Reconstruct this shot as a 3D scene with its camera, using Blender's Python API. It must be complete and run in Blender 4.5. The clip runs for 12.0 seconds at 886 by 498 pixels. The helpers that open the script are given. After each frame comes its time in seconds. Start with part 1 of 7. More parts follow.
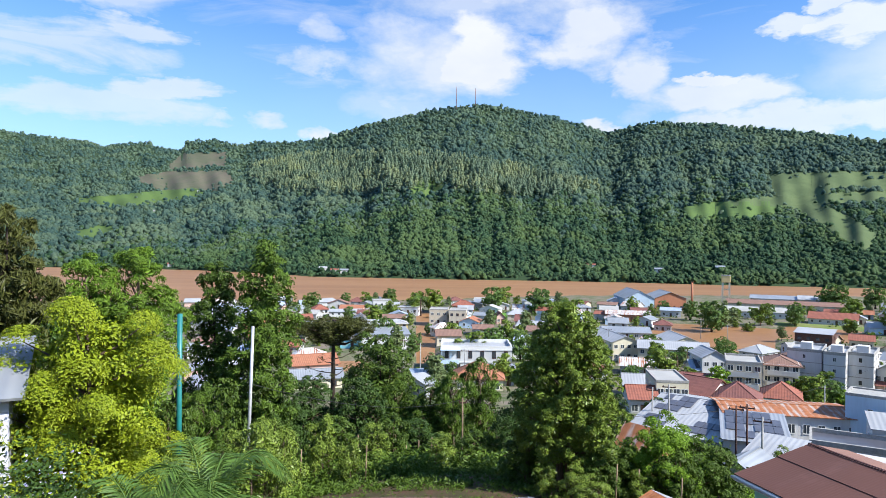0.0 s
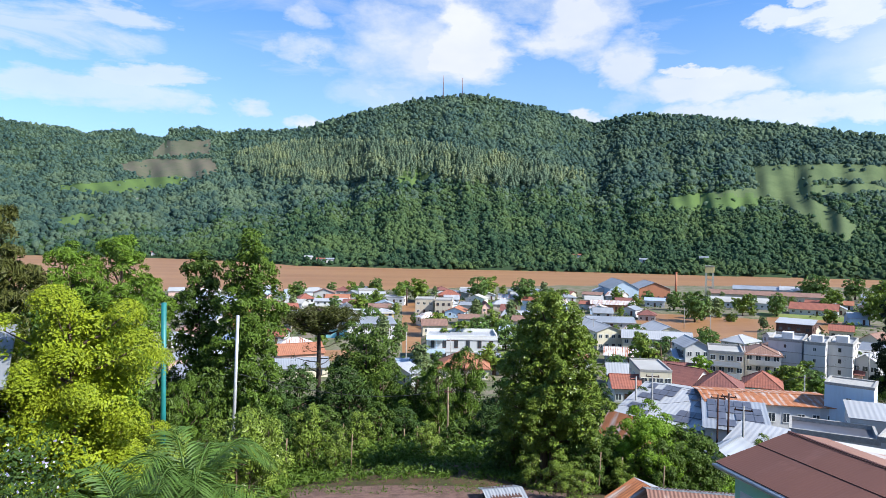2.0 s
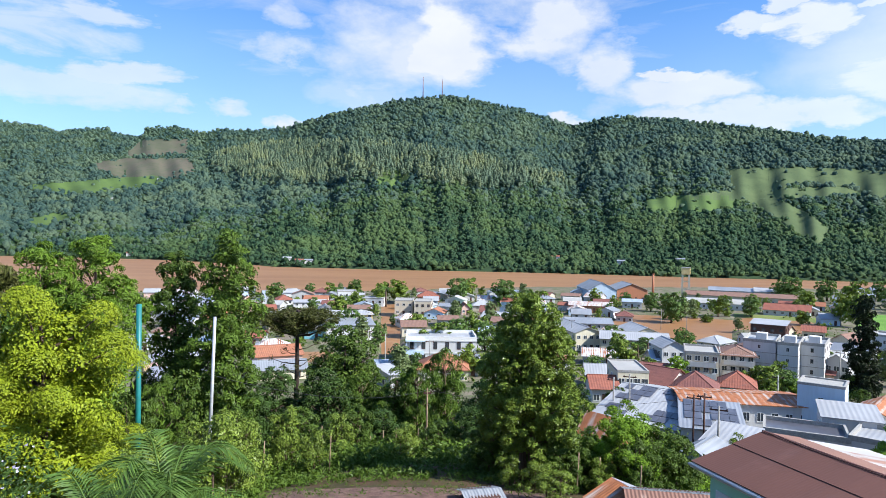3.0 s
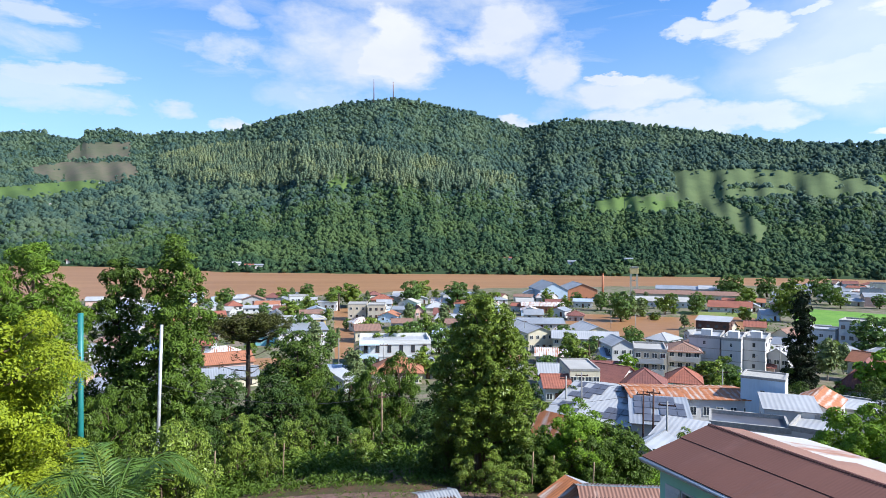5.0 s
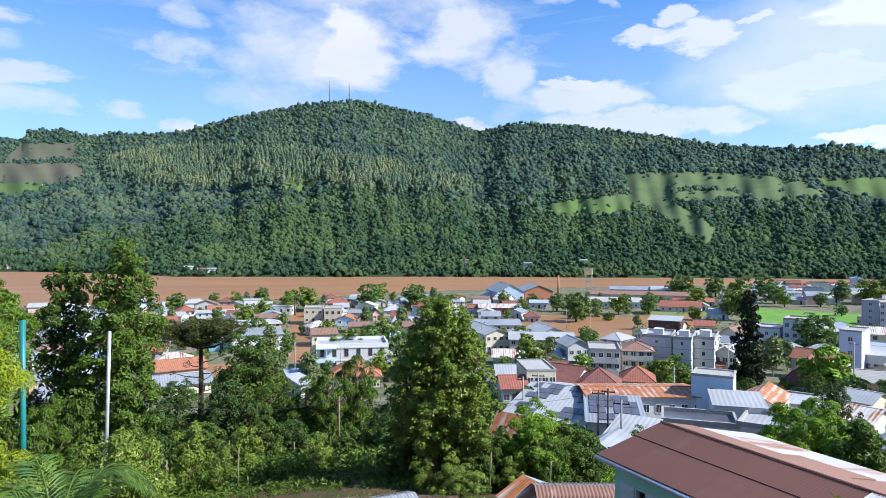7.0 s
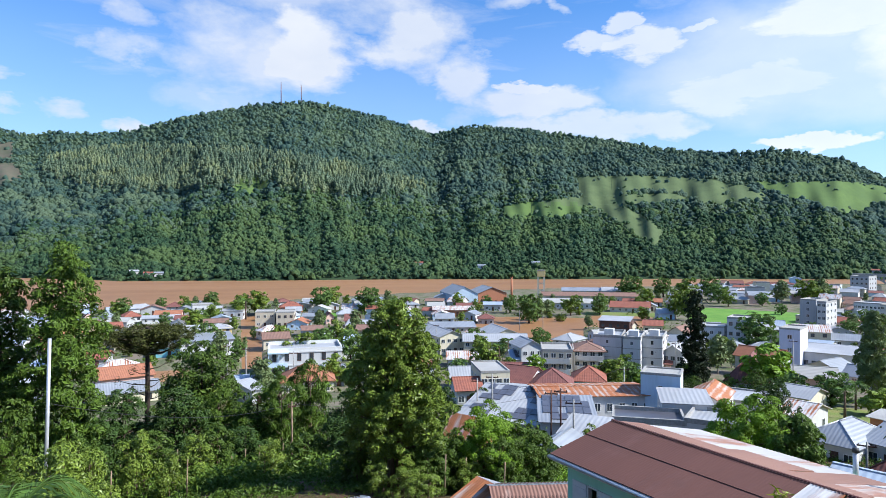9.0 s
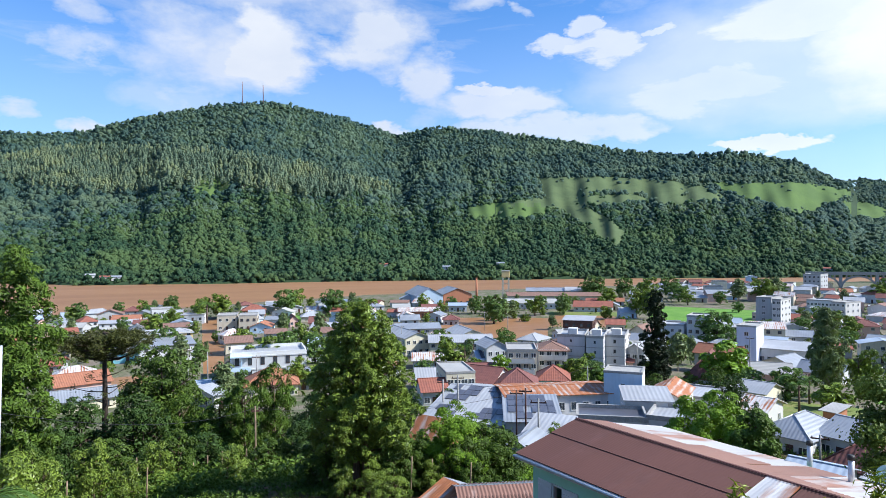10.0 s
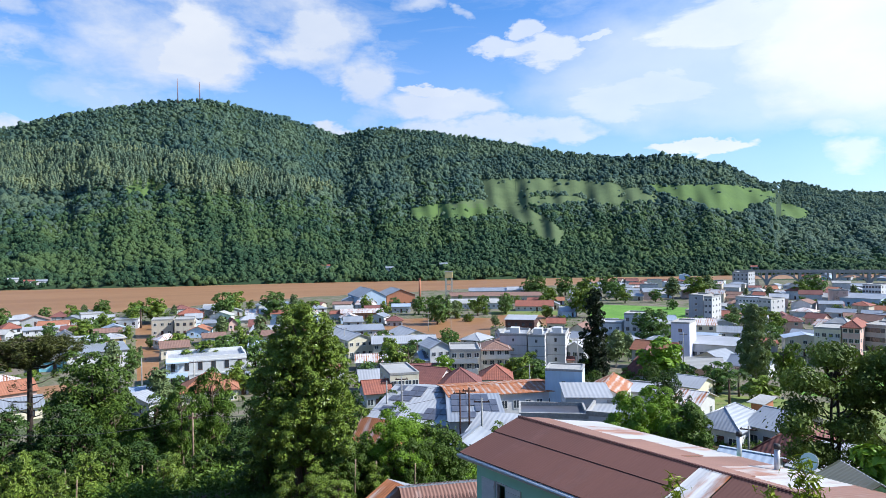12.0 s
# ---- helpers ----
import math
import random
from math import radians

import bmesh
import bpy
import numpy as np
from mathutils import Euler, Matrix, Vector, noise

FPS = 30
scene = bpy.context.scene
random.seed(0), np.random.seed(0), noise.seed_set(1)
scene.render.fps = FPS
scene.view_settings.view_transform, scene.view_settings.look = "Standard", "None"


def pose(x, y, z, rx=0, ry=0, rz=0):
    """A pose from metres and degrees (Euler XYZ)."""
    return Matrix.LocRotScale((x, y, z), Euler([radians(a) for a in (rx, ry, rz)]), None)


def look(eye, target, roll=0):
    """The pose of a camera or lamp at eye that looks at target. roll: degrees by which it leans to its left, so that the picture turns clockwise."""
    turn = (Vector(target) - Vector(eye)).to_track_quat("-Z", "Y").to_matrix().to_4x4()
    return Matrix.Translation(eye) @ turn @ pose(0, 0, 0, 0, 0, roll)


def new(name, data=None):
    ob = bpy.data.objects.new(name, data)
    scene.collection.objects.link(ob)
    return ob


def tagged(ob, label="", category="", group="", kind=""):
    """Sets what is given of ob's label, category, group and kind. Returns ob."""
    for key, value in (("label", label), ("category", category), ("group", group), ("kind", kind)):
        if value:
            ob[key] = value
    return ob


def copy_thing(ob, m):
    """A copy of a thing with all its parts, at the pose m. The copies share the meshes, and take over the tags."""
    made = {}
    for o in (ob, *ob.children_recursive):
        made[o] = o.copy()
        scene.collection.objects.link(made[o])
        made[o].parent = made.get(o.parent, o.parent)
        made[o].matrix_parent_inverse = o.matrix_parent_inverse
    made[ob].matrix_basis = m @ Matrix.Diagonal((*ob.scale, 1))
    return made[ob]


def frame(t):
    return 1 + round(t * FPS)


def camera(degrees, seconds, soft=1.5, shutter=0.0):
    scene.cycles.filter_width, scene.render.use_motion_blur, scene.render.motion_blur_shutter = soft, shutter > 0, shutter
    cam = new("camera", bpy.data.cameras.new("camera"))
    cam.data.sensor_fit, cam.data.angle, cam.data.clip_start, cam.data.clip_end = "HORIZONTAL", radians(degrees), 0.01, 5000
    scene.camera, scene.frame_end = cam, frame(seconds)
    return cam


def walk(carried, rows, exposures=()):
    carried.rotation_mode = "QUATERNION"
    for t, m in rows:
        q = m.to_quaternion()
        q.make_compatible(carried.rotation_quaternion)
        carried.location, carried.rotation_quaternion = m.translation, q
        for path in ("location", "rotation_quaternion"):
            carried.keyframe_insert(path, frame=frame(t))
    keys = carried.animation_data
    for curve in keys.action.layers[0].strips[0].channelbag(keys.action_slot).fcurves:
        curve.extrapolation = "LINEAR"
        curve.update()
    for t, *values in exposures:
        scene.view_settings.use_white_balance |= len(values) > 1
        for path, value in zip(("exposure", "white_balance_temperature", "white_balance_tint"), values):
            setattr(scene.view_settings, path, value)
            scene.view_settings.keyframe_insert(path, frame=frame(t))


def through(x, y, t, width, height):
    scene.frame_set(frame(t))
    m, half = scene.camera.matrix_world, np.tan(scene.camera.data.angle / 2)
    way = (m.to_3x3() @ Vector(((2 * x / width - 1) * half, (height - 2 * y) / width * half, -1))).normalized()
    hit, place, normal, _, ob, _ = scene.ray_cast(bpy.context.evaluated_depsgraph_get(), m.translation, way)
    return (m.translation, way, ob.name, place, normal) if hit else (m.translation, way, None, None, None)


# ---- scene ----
import functools
import itertools

EYE = 35.0  # the eye stands on a hillside, 35 m above the flood water (z = 0)
cam = camera(68.29, 12.0, 0.6)
# seconds, turn to the left, tilt upwards, lean to the right: the camera turns where it stands
ROWS = [
    (0.0, 0.01, -0.18, -0.59), (0.5, -0.24, -0.59, -0.71), (1.0, -0.52, -1.03, -0.68),
    (1.5, -0.75, -1.06, -0.77), (2.0, -1.21, -1.07, -0.86), (2.5, -2.25, -1.00, -0.97),
    (3.0, -3.01, -0.93, -1.01), (5.0, -7.13, -0.65, -0.34), (5.5, -8.40, -0.59, -0.50),
    (6.0, -9.48, -0.52, -0.64), (6.5, -10.12, -0.42, -0.53), (7.0, -10.88, -0.42, -0.08),
    (9.0, -14.91, -0.20, 0.10), (9.5, -16.24, -0.11, 0.22), (10.0, -17.99, -0.10, 0.44),
    (10.5, -19.26, -0.06, 0.86), (11.0, -20.59, -0.09, 0.68), (11.5, -21.92, -0.09, 0.61),
    (12.0, -22.98, -0.08, 0.72),
]


def eye_pose(yaw, pitch, roll):
    """A level turn, then the tilt, then the lean about the line of sight."""
    return pose(0, 0, EYE, 0, 0, yaw) @ pose(0, 0, 0, 90 + pitch, 0, 0) @ pose(0, 0, 0, 0, 0, -roll)


walk(cam, [(t, eye_pose(y, p, r)) for t, y, p, r in ROWS], [(0.0, 0.80, 6200, 10), (3.0, 0.79, 6150, 10), (7.0, 0.74, 6050, 10), (12.0, 0.64, 5900, 10)])

# ---------------------------------------------------------------- light
SUN_AZ, SUN_EL = 118.0, 41.0
sun = new("sun", bpy.data.lights.new("sun", "SUN"))
sun.data.energy, sun.data.angle, sun.data.color = 5.0, radians(0.6), (1.0, 0.95, 0.86)
sun_from = Vector((math.sin(radians(SUN_AZ)) * math.cos(radians(SUN_EL)), math.cos(radians(SUN_AZ)) * math.cos(radians(SUN_EL)), math.sin(radians(SUN_EL))))
sun.matrix_world = look(sun_from * 900, (0, 0, 0))

world = bpy.data.worlds.new("sky")
scene.world = world
world.use_nodes = True
wn, wl = world.node_tree.nodes, world.node_tree.links
wn.clear()


def wmath(op, a, b=None, c=None, clamp=False):
    n = wn.new("ShaderNodeMath")
    n.operation, n.use_clamp = op, clamp
    for k, v in enumerate((a, b, c)):
        if v is None:
            continue
        if isinstance(v, (int, float)):
            n.inputs[k].default_value = v
        else:
            wl.new(v, n.inputs[k])
    return n.outputs[0]


def wnoise(vec, scale, detail=6.0, rough=0.6, dist=0.0):
    n = wn.new("ShaderNodeTexNoise")
    n.inputs["Scale"].default_value, n.inputs["Detail"].default_value = scale, detail
    n.inputs["Roughness"].default_value, n.inputs["Distortion"].default_value = rough, dist
    wl.new(vec, n.inputs["Vector"])
    return n.outputs["Fac"]


def wcombine(x, y, z):
    n = wn.new("ShaderNodeCombineXYZ")
    for k, v in enumerate((x, y, z)):
        if isinstance(v, (int, float)):
            n.inputs[k].default_value = v
        else:
            wl.new(v, n.inputs[k])
    return n.outputs[0]


sky = wn.new("ShaderNodeTexSky")
sky.sky_type, sky.sun_disc = "NISHITA", False
sky.sun_elevation, sky.sun_rotation = radians(SUN_EL), radians(SUN_AZ)
sky.air_density, sky.dust_density, sky.ozone_density, sky.altitude = 1.0, 0.6, 1.6, 60
direction = wn.new("ShaderNodeTexCoord").outputs["Generated"]
split = wn.new("ShaderNodeSeparateXYZ")
wl.new(direction, split.inputs[0])
dx, dy, dz = split.outputs
az_ = wmath("MULTIPLY", wmath("ARCTAN2", dx, dy), 57.2958)
el_ = wmath("MULTIPLY", wmath("ARCSINE", dz), 57.2958)
flat = wcombine(wmath("MULTIPLY", az_, 0.03), wmath("MULTIPLY", el_, 0.055), 0.4)
puff = wnoise(flat, 5.2, 9.0, 0.58, 0.15)
streak = wnoise(wcombine(wmath("MULTIPLY", az_, 0.03), wmath("MULTIPLY", el_, 0.16), 2.1), 2.6, 8.0, 0.6, 0.5)
wide = wnoise(wcombine(wmath("MULTIPLY", az_, 0.02), wmath("MULTIPLY", el_, 0.05), 5.0), 1.8, 4.0, 0.5)


stray = wnoise(wcombine(wmath("MULTIPLY", az_, 0.12), wmath("MULTIPLY", el_, 0.22), 7.7), 1.5, 5.0, 0.6)
drift = wnoise(wcombine(wmath("MULTIPLY", az_, 0.12), wmath("MULTIPLY", el_, 0.22), 3.3), 1.5, 5.0, 0.6)
cloud_az = wmath("ADD", az_, wmath("MULTIPLY", wmath("SUBTRACT", stray, 0.5), 8.0))
cloud_el = wmath("ADD", el_, wmath("MULTIPLY", wmath("SUBTRACT", drift, 0.5), 4.2))


def bank(az, el, wa, we, amp=1.0, soft=1.3, grain=puff, rag=3.4):
    """A cloud: an oval of sky with a ragged edge."""
    p = wmath("POWER", wmath("ABSOLUTE", wmath("DIVIDE", wmath("SUBTRACT", cloud_az, az), wa)), 2.0)
    q = wmath("POWER", wmath("ABSOLUTE", wmath("DIVIDE", wmath("SUBTRACT", cloud_el, el), we)), 2.0)
    body = wmath("SUBTRACT", 1.3, wmath("ADD", p, q))
    body = wmath("ADD", body, wmath("MULTIPLY", wmath("SUBTRACT", grain, 0.52), rag))
    return wmath("MULTIPLY", wmath("DIVIDE", body, soft, clamp=True), amp)


banks = [
    bank(-1.5, 15.8, 7.6, 4.0, 0.85, 1.3), bank(3.4, 16.4, 4.4, 3.8, 1.0, 1.0), bank(2.0, 20.6, 7.0, 1.6, 0.6), bank(-4.0, 12.2, 5.5, 1.6, 0.45),
    bank(8.5, 20.4, 6.0, 2.4, 0.9), bank(13.2, 17.6, 4.8, 3.2, 0.92, 1.0), bank(16.6, 14.4, 2.5, 2.8, 0.85, 1.0),
    bank(-11.2, 15.6, 3.2, 1.0, 0.75), bank(-10.4, 18.0, 1.9, 1.1, 0.65), bank(-10.6, 9.4, 1.5, 0.7, 0.9), bank(-15.4, 10.4, 2.3, 0.7, 0.75), bank(-19.6, 10.1, 1.7, 0.5, 0.65),
    bank(13.7, 10.3, 2.1, 0.8, 0.95, 0.9), bank(17.2, 11.3, 3.0, 1.2, 0.6), bank(23.5, 12.3, 6.5, 1.6, 0.85, 0.9), bank(28.0, 10.0, 11.0, 1.3, 0.8, 0.9), bank(22.0, 13.6, 3.0, 0.5, 0.9, 0.6, streak, 3.0),
    bank(-30.0, 14.8, 9.0, 2.0, 0.6, 0.9, streak, 4.0), bank(-24.2, 16.5, 4.0, 1.1, 0.65, 0.8, streak, 4.0), bank(-23.0, 12.3, 4.6, 1.0, 0.7, 0.8, streak, 3.0), bank(-28.5, 10.4, 9.0, 1.5, 0.65, 0.9, streak, 3.0), bank(-31.0, 19.0, 9.0, 1.6, 0.55, 0.9, streak, 4.0),
    bank(28.3, 16.8, 1.9, 0.8, 0.8, 0.8), bank(32.4, 16.4, 3.2, 1.5, 0.9, 0.8, streak, 4.0), bank(36.8, 17.2, 2.4, 0.6, 0.8, 0.7, streak, 3.0), bank(30.8, 18.3, 1.4, 0.9, 0.8, 0.8), bank(20.5, 20.6, 3.2, 0.9, 0.7), bank(25.0, 19.9, 1.1, 0.5, 0.6),
    bank(46.0, 14.0, 17.0, 7.0, 0.62, 0.9, wide, 1.6), bank(47.0, 17.4, 7.0, 3.0, 0.9, 1.0, streak, 2.6), bank(56.0, 15.5, 11.0, 8.0, 1.0, 0.9, wide, 1.6), bank(41.0, 12.6, 8.0, 2.0, 0.75, 0.9, streak, 2.6), bank(44.8, 7.9, 3.6, 0.6, 0.95, 0.6, streak, 2.0),
    bank(53.0, 8.8, 3.2, 1.5, 0.75), bank(55.6, 6.4, 3.0, 1.2, 0.75), bank(75, 24, 16.0, 16.0, 0.9, 1.2, wide, 3.0),
]
cover = banks[0]
for b in banks[1:]:
    cover = wmath("MAXIMUM", cover, b)
thin = wmath("MULTIPLY", wmath("MULTIPLY", wmath("SUBTRACT", streak, 0.50), 3.0, clamp=True), 0.6)
cover = wmath("MAXIMUM", cover, thin)
low = wmath("SUBTRACT", 1.0, wmath("MULTIPLY", wmath("SUBTRACT", el_, 3.0), 0.06), clamp=True)
cover = wmath("MAXIMUM", cover, wmath("MULTIPLY", low, 0.38))
shade = wmath("ADD", 0.74, wmath("MULTIPLY", wnoise(flat, 3.0, 5.0, 0.55), 0.48))
cloud_tint = wn.new("ShaderNodeMix")
cloud_tint.data_type = "RGBA"
cloud_tint.inputs["A"].default_value = (0.68, 0.74, 0.86, 1)
cloud_tint.inputs["B"].default_value = (1.0, 0.985, 0.96, 1)
wl.new(wmath("MULTIPLY", wmath("SUBTRACT", shade, 0.8), 2.6, clamp=True), cloud_tint.inputs["Factor"])
sky_gain = wn.new("ShaderNodeBackground")
sky_gain.inputs["Strength"].default_value = 0.104
sky_tint = wn.new("ShaderNodeMix")
sky_tint.data_type, sky_tint.blend_type = "RGBA", "MULTIPLY"
sky_tint.inputs["Factor"].default_value = 1.0
sky_tint.inputs["B"].default_value = (0.60, 0.92, 1.25, 1)
wl.new(sky.outputs[0], sky_tint.inputs["A"])
wl.new(sky_tint.outputs["Result"], sky_gain.inputs["Color"])
cloud = wn.new("ShaderNodeBackground")
near_sun = wmath("MULTIPLY", wmath("SUBTRACT", az_, 22.0), 0.03, clamp=True)
wl.new(wmath("ADD", 0.62, wmath("MULTIPLY", near_sun, 0.16)), cloud.inputs["Strength"])
wl.new(cloud_tint.outputs["Result"], cloud.inputs["Color"])
mix = wn.new("ShaderNodeMixShader")
wl.new(cover, mix.inputs[0])
wl.new(sky_gain.outputs[0], mix.inputs[1])
wl.new(cloud.outputs[0], mix.inputs[2])
wl.new(mix.outputs[0], wn.new("ShaderNodeOutputWorld").inputs[0])

# ---------------------------------------------------------------- materials
class Nodes:
    def __init__(self, name):
        self.m = bpy.data.materials.new(name)
        self.m.use_nodes = True
        self.t = self.m.node_tree
        self.b = self.t.nodes["Principled BSDF"]
        self.out = self.t.nodes["Material Output"]

    def put(self, v, socket):
        if isinstance(v, (int, float, tuple)):
            socket.default_value = v
        else:
            self.t.links.new(v, socket)

    def node(self, kind, **ins):
        n = self.t.nodes.new(kind)
        for k, v in ins.items():
            self.put(v, n.inputs[k])
        return n

    def math(self, op, a, b=0.0, clamp=False):
        n = self.t.nodes.new("ShaderNodeMath")
        n.operation, n.use_clamp = op, clamp
        self.put(a, n.inputs[0])
        self.put(b, n.inputs[1])
        return n.outputs[0]

    def place(self, local=False, scale=(1, 1, 1)):
        src = self.t.nodes.new("ShaderNodeTexCoord").outputs["Object"] if local else self.t.nodes.new("ShaderNodeNewGeometry").outputs["Position"]
        n = self.node("ShaderNodeMapping", Vector=src)
        n.inputs["Scale"].default_value = scale
        return n.outputs[0]

    def noise(self, vec, scale, detail=4.0, rough=0.55, dist=0.0):
        n = self.node("ShaderNodeTexNoise", Vector=vec, Scale=scale, Detail=detail, Roughness=rough, Distortion=dist)
        return n.outputs["Fac"]

    def ramp(self, fac, lo, hi):
        n = self.t.nodes.new("ShaderNodeMapRange")
        self.put(fac, n.inputs[0])
        n.inputs[1].default_value, n.inputs[2].default_value = lo, hi
        return n.outputs[0]

    def mix(self, fac, a, b, how="MIX"):
        n = self.t.nodes.new("ShaderNodeMix")
        n.data_type, n.blend_type = "RGBA", how
        for v, s in ((fac, "Factor"), (a, "A"), (b, "B")):
            if s != "Factor" and isinstance(v, tuple) and len(v) == 3:
                v = (*v, 1)
            self.put(v, n.inputs[0] if s == "Factor" else [q for q in n.inputs if q.name == s and q.type == "RGBA"][0])
        return [q for q in n.outputs if q.type == "RGBA"][0]

    def bump(self, height, strength=0.3, dist=0.02):
        n = self.node("ShaderNodeBump", Height=height, Strength=strength, Distance=dist)
        self.t.links.new(n.outputs[0], self.b.inputs["Normal"])

    def done(self, col, rough=0.8, metal=0.0, spec=0.5):
        if isinstance(col, tuple) and len(col) == 3:
            col = (*col, 1)
        self.put(col, self.b.inputs["Base Color"])
        self.put(rough, self.b.inputs["Roughness"])
        self.b.inputs["Metallic"].default_value = metal
        self.b.inputs["Specular IOR Level"].default_value = spec
        return self.m


def dim(c, k):
    return tuple(min(1.0, v * k) for v in c)


def leaf_mat(name, col, var=0.35, through=0.3, yellow=0.0, gloss=0.45):
    n = Nodes(name)
    geo = n.t.nodes.new("ShaderNodeNewGeometry")
    r = geo.outputs["Random Per Island"]
    big = n.ramp(n.noise(n.place(), 0.55, 3.0), 0.36, 0.64)
    dark, light = dim(col, 1 - var * 1.25), (min(1, col[0] * (1 + var * 1.3 + yellow)), col[1] * (1 + var), col[2] * (1 + var * 0.4))
    c = n.mix(r, dark, light)
    c = n.mix(n.math("MULTIPLY", big, 0.45), c, dim(light, 1.05))
    n.done(c, gloss, 0.0, 0.16)
    tr = n.node("ShaderNodeBsdfTranslucent")
    n.put(n.mix(0.5, c, (min(1, col[0] * 2.2), min(1, col[1] * 2.0), col[2] * 0.8)), tr.inputs["Color"])
    mx = n.node("ShaderNodeMixShader")
    mx.inputs[0].default_value = through * 0.6
    n.t.links.new(n.b.outputs[0], mx.inputs[1])
    n.t.links.new(tr.outputs[0], mx.inputs[2])
    n.t.links.new(mx.outputs[0], n.out.inputs[0])
    return n.m


def canopy_mat(name, col, col2, scale=0.35, through=0.3):
    """Woods far off: crowns of many small leaf clumps, some of them lit through."""
    n = Nodes(name)
    p = n.place()
    r = n.t.nodes.new("ShaderNodeNewGeometry").outputs["Random Per Island"]
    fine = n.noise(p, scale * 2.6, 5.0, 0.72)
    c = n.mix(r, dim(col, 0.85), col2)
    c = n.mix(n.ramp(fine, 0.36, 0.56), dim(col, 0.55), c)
    kinds = n.ramp(n.noise(p, 0.012, 5.0, 0.65), 0.46, 0.60)
    c = n.mix(n.math("MULTIPLY", kinds, 0.6), c, (col2[0] * 1.5, col2[1] * 1.25, col2[2] * 0.9))
    n.bump(fine, 1.0, 1.8)
    n.done(c, 0.7, 0.0, 0.15)
    tr = n.node("ShaderNodeBsdfTranslucent", Color=c)
    mx = n.node("ShaderNodeMixShader")
    mx.inputs[0].default_value = through
    n.t.links.new(n.b.outputs[0], mx.inputs[1])
    n.t.links.new(tr.outputs[0], mx.inputs[2])
    n.t.links.new(mx.outputs[0], n.out.inputs[0])
    return n.m


def wall_mat(name, col, stain=0.3):
    n = Nodes(name)
    p = n.place()
    grime = n.ramp(n.noise(n.place(scale=(1.4, 1.4, 0.22)), 1.1, 5.0, 0.65), 0.48, 0.80)
    c = n.mix(n.math("MULTIPLY", n.ramp(n.noise(p, 0.35, 3.0), 0.35, 0.7), 0.3), col, dim(col, 0.84))
    c = n.mix(n.math("MULTIPLY", grime, stain), c, (col[0] * 0.45, col[1] * 0.43, col[2] * 0.40))
    n.bump(n.noise(p, 30.0, 2.0), 0.15, 0.01)
    return n.done(c, 0.85)


def tile_mat(name, col, pitch=0.24, stain=0.5):
    """Clay or fibre tiles seen from far: courses and weathering."""
    n = Nodes(name)
    v = n.place(local=True)
    w1 = n.node("ShaderNodeTexWave", Vector=v, Scale=0.5 / pitch * 0.32)
    w1.bands_direction = "X"
    w2 = n.node("ShaderNodeTexWave", Vector=v, Scale=0.5 / pitch * 0.2)
    w2.bands_direction = "Y"
    p = n.place()
    old = n.ramp(n.noise(p, 0.9, 5.0, 0.7), 0.45, 0.68)
    c = n.mix(n.noise(p, 2.4, 3.0), dim(col, 0.75), dim(col, 1.2))
    c = n.mix(n.math("MULTIPLY", old, stain), c, (col[0] * 0.45, col[1] * 0.55, col[2] * 0.7))
    n.bump(n.math("ADD", w1.outputs["Fac"], n.math("MULTIPLY", w2.outputs["Fac"], 0.5)), 0.6, 0.05)
    return n.done(c, 0.8, 0.0, 0.3)


def metal_mat(name, col, rust=0.0, rib=0.5, axis="X", metallic=0.25, rough=0.42, rustcol=(0.33, 0.12, 0.045)):
    """Ribbed sheet roofing, with rust where it is old."""
    n = Nodes(name)
    w = n.node("ShaderNodeTexWave", Vector=n.place(local=True), Scale=0.314 / rib)
    w.bands_direction = axis
    p = n.place()
    patch = n.noise(p, 0.42, 4.0, 0.6)
    drip = n.noise(n.place(local=True, scale=(1.0, 0.14, 0.14) if axis == "X" else (0.14, 1.0, 0.14)), 1.7, 5.0, 0.7)
    c = n.mix(n.ramp(n.noise(p, 0.15, 3.0), 0.4, 0.62), dim(col, 0.84), col)
    c = n.mix(n.math("MULTIPLY", n.ramp(drip, 0.47, 0.72), 0.28), c, dim(col, 0.55))
    if rust:
        f = n.ramp(n.math("ADD", n.math("MULTIPLY", patch, 0.45), n.math("ADD", n.math("MULTIPLY", drip, 0.62), n.math("MULTIPLY", w.outputs["Fac"], 0.13))), 0.78 - 0.36 * rust, 0.88 - 0.30 * rust)
        c = n.mix(f, c, n.mix(n.noise(p, 1.8, 4.0), dim(rustcol, 0.6), dim(rustcol, 1.5)))
    n.bump(w.outputs["Fac"], 0.5, 0.05)
    return n.done(c, rough, metallic, 0.5)


def plain(name, col, rough=0.6, metal=0.0, grain=0.25, scale=3.0):
    n = Nodes(name)
    p = n.place()
    c = n.mix(n.ramp(n.noise(p, scale, 5.0, 0.65), 0.35, 0.7), dim(col, 1 - grain), dim(col, 1 + grain * 0.4))
    n.bump(n.noise(p, scale * 9, 2.0), 0.15, 0.01)
    return n.done(c, rough, metal)


def bark_mat(name, col):
    n = Nodes(name)
    v = n.place(scale=(6, 6, 1.0))
    f = n.noise(v, 2.2, 6.0, 0.7)
    n.bump(f, 0.8, 0.03)
    return n.done(n.mix(n.ramp(f, 0.35, 0.65), dim(col, 0.5), dim(col, 1.3)), 0.9, 0.0, 0.2)


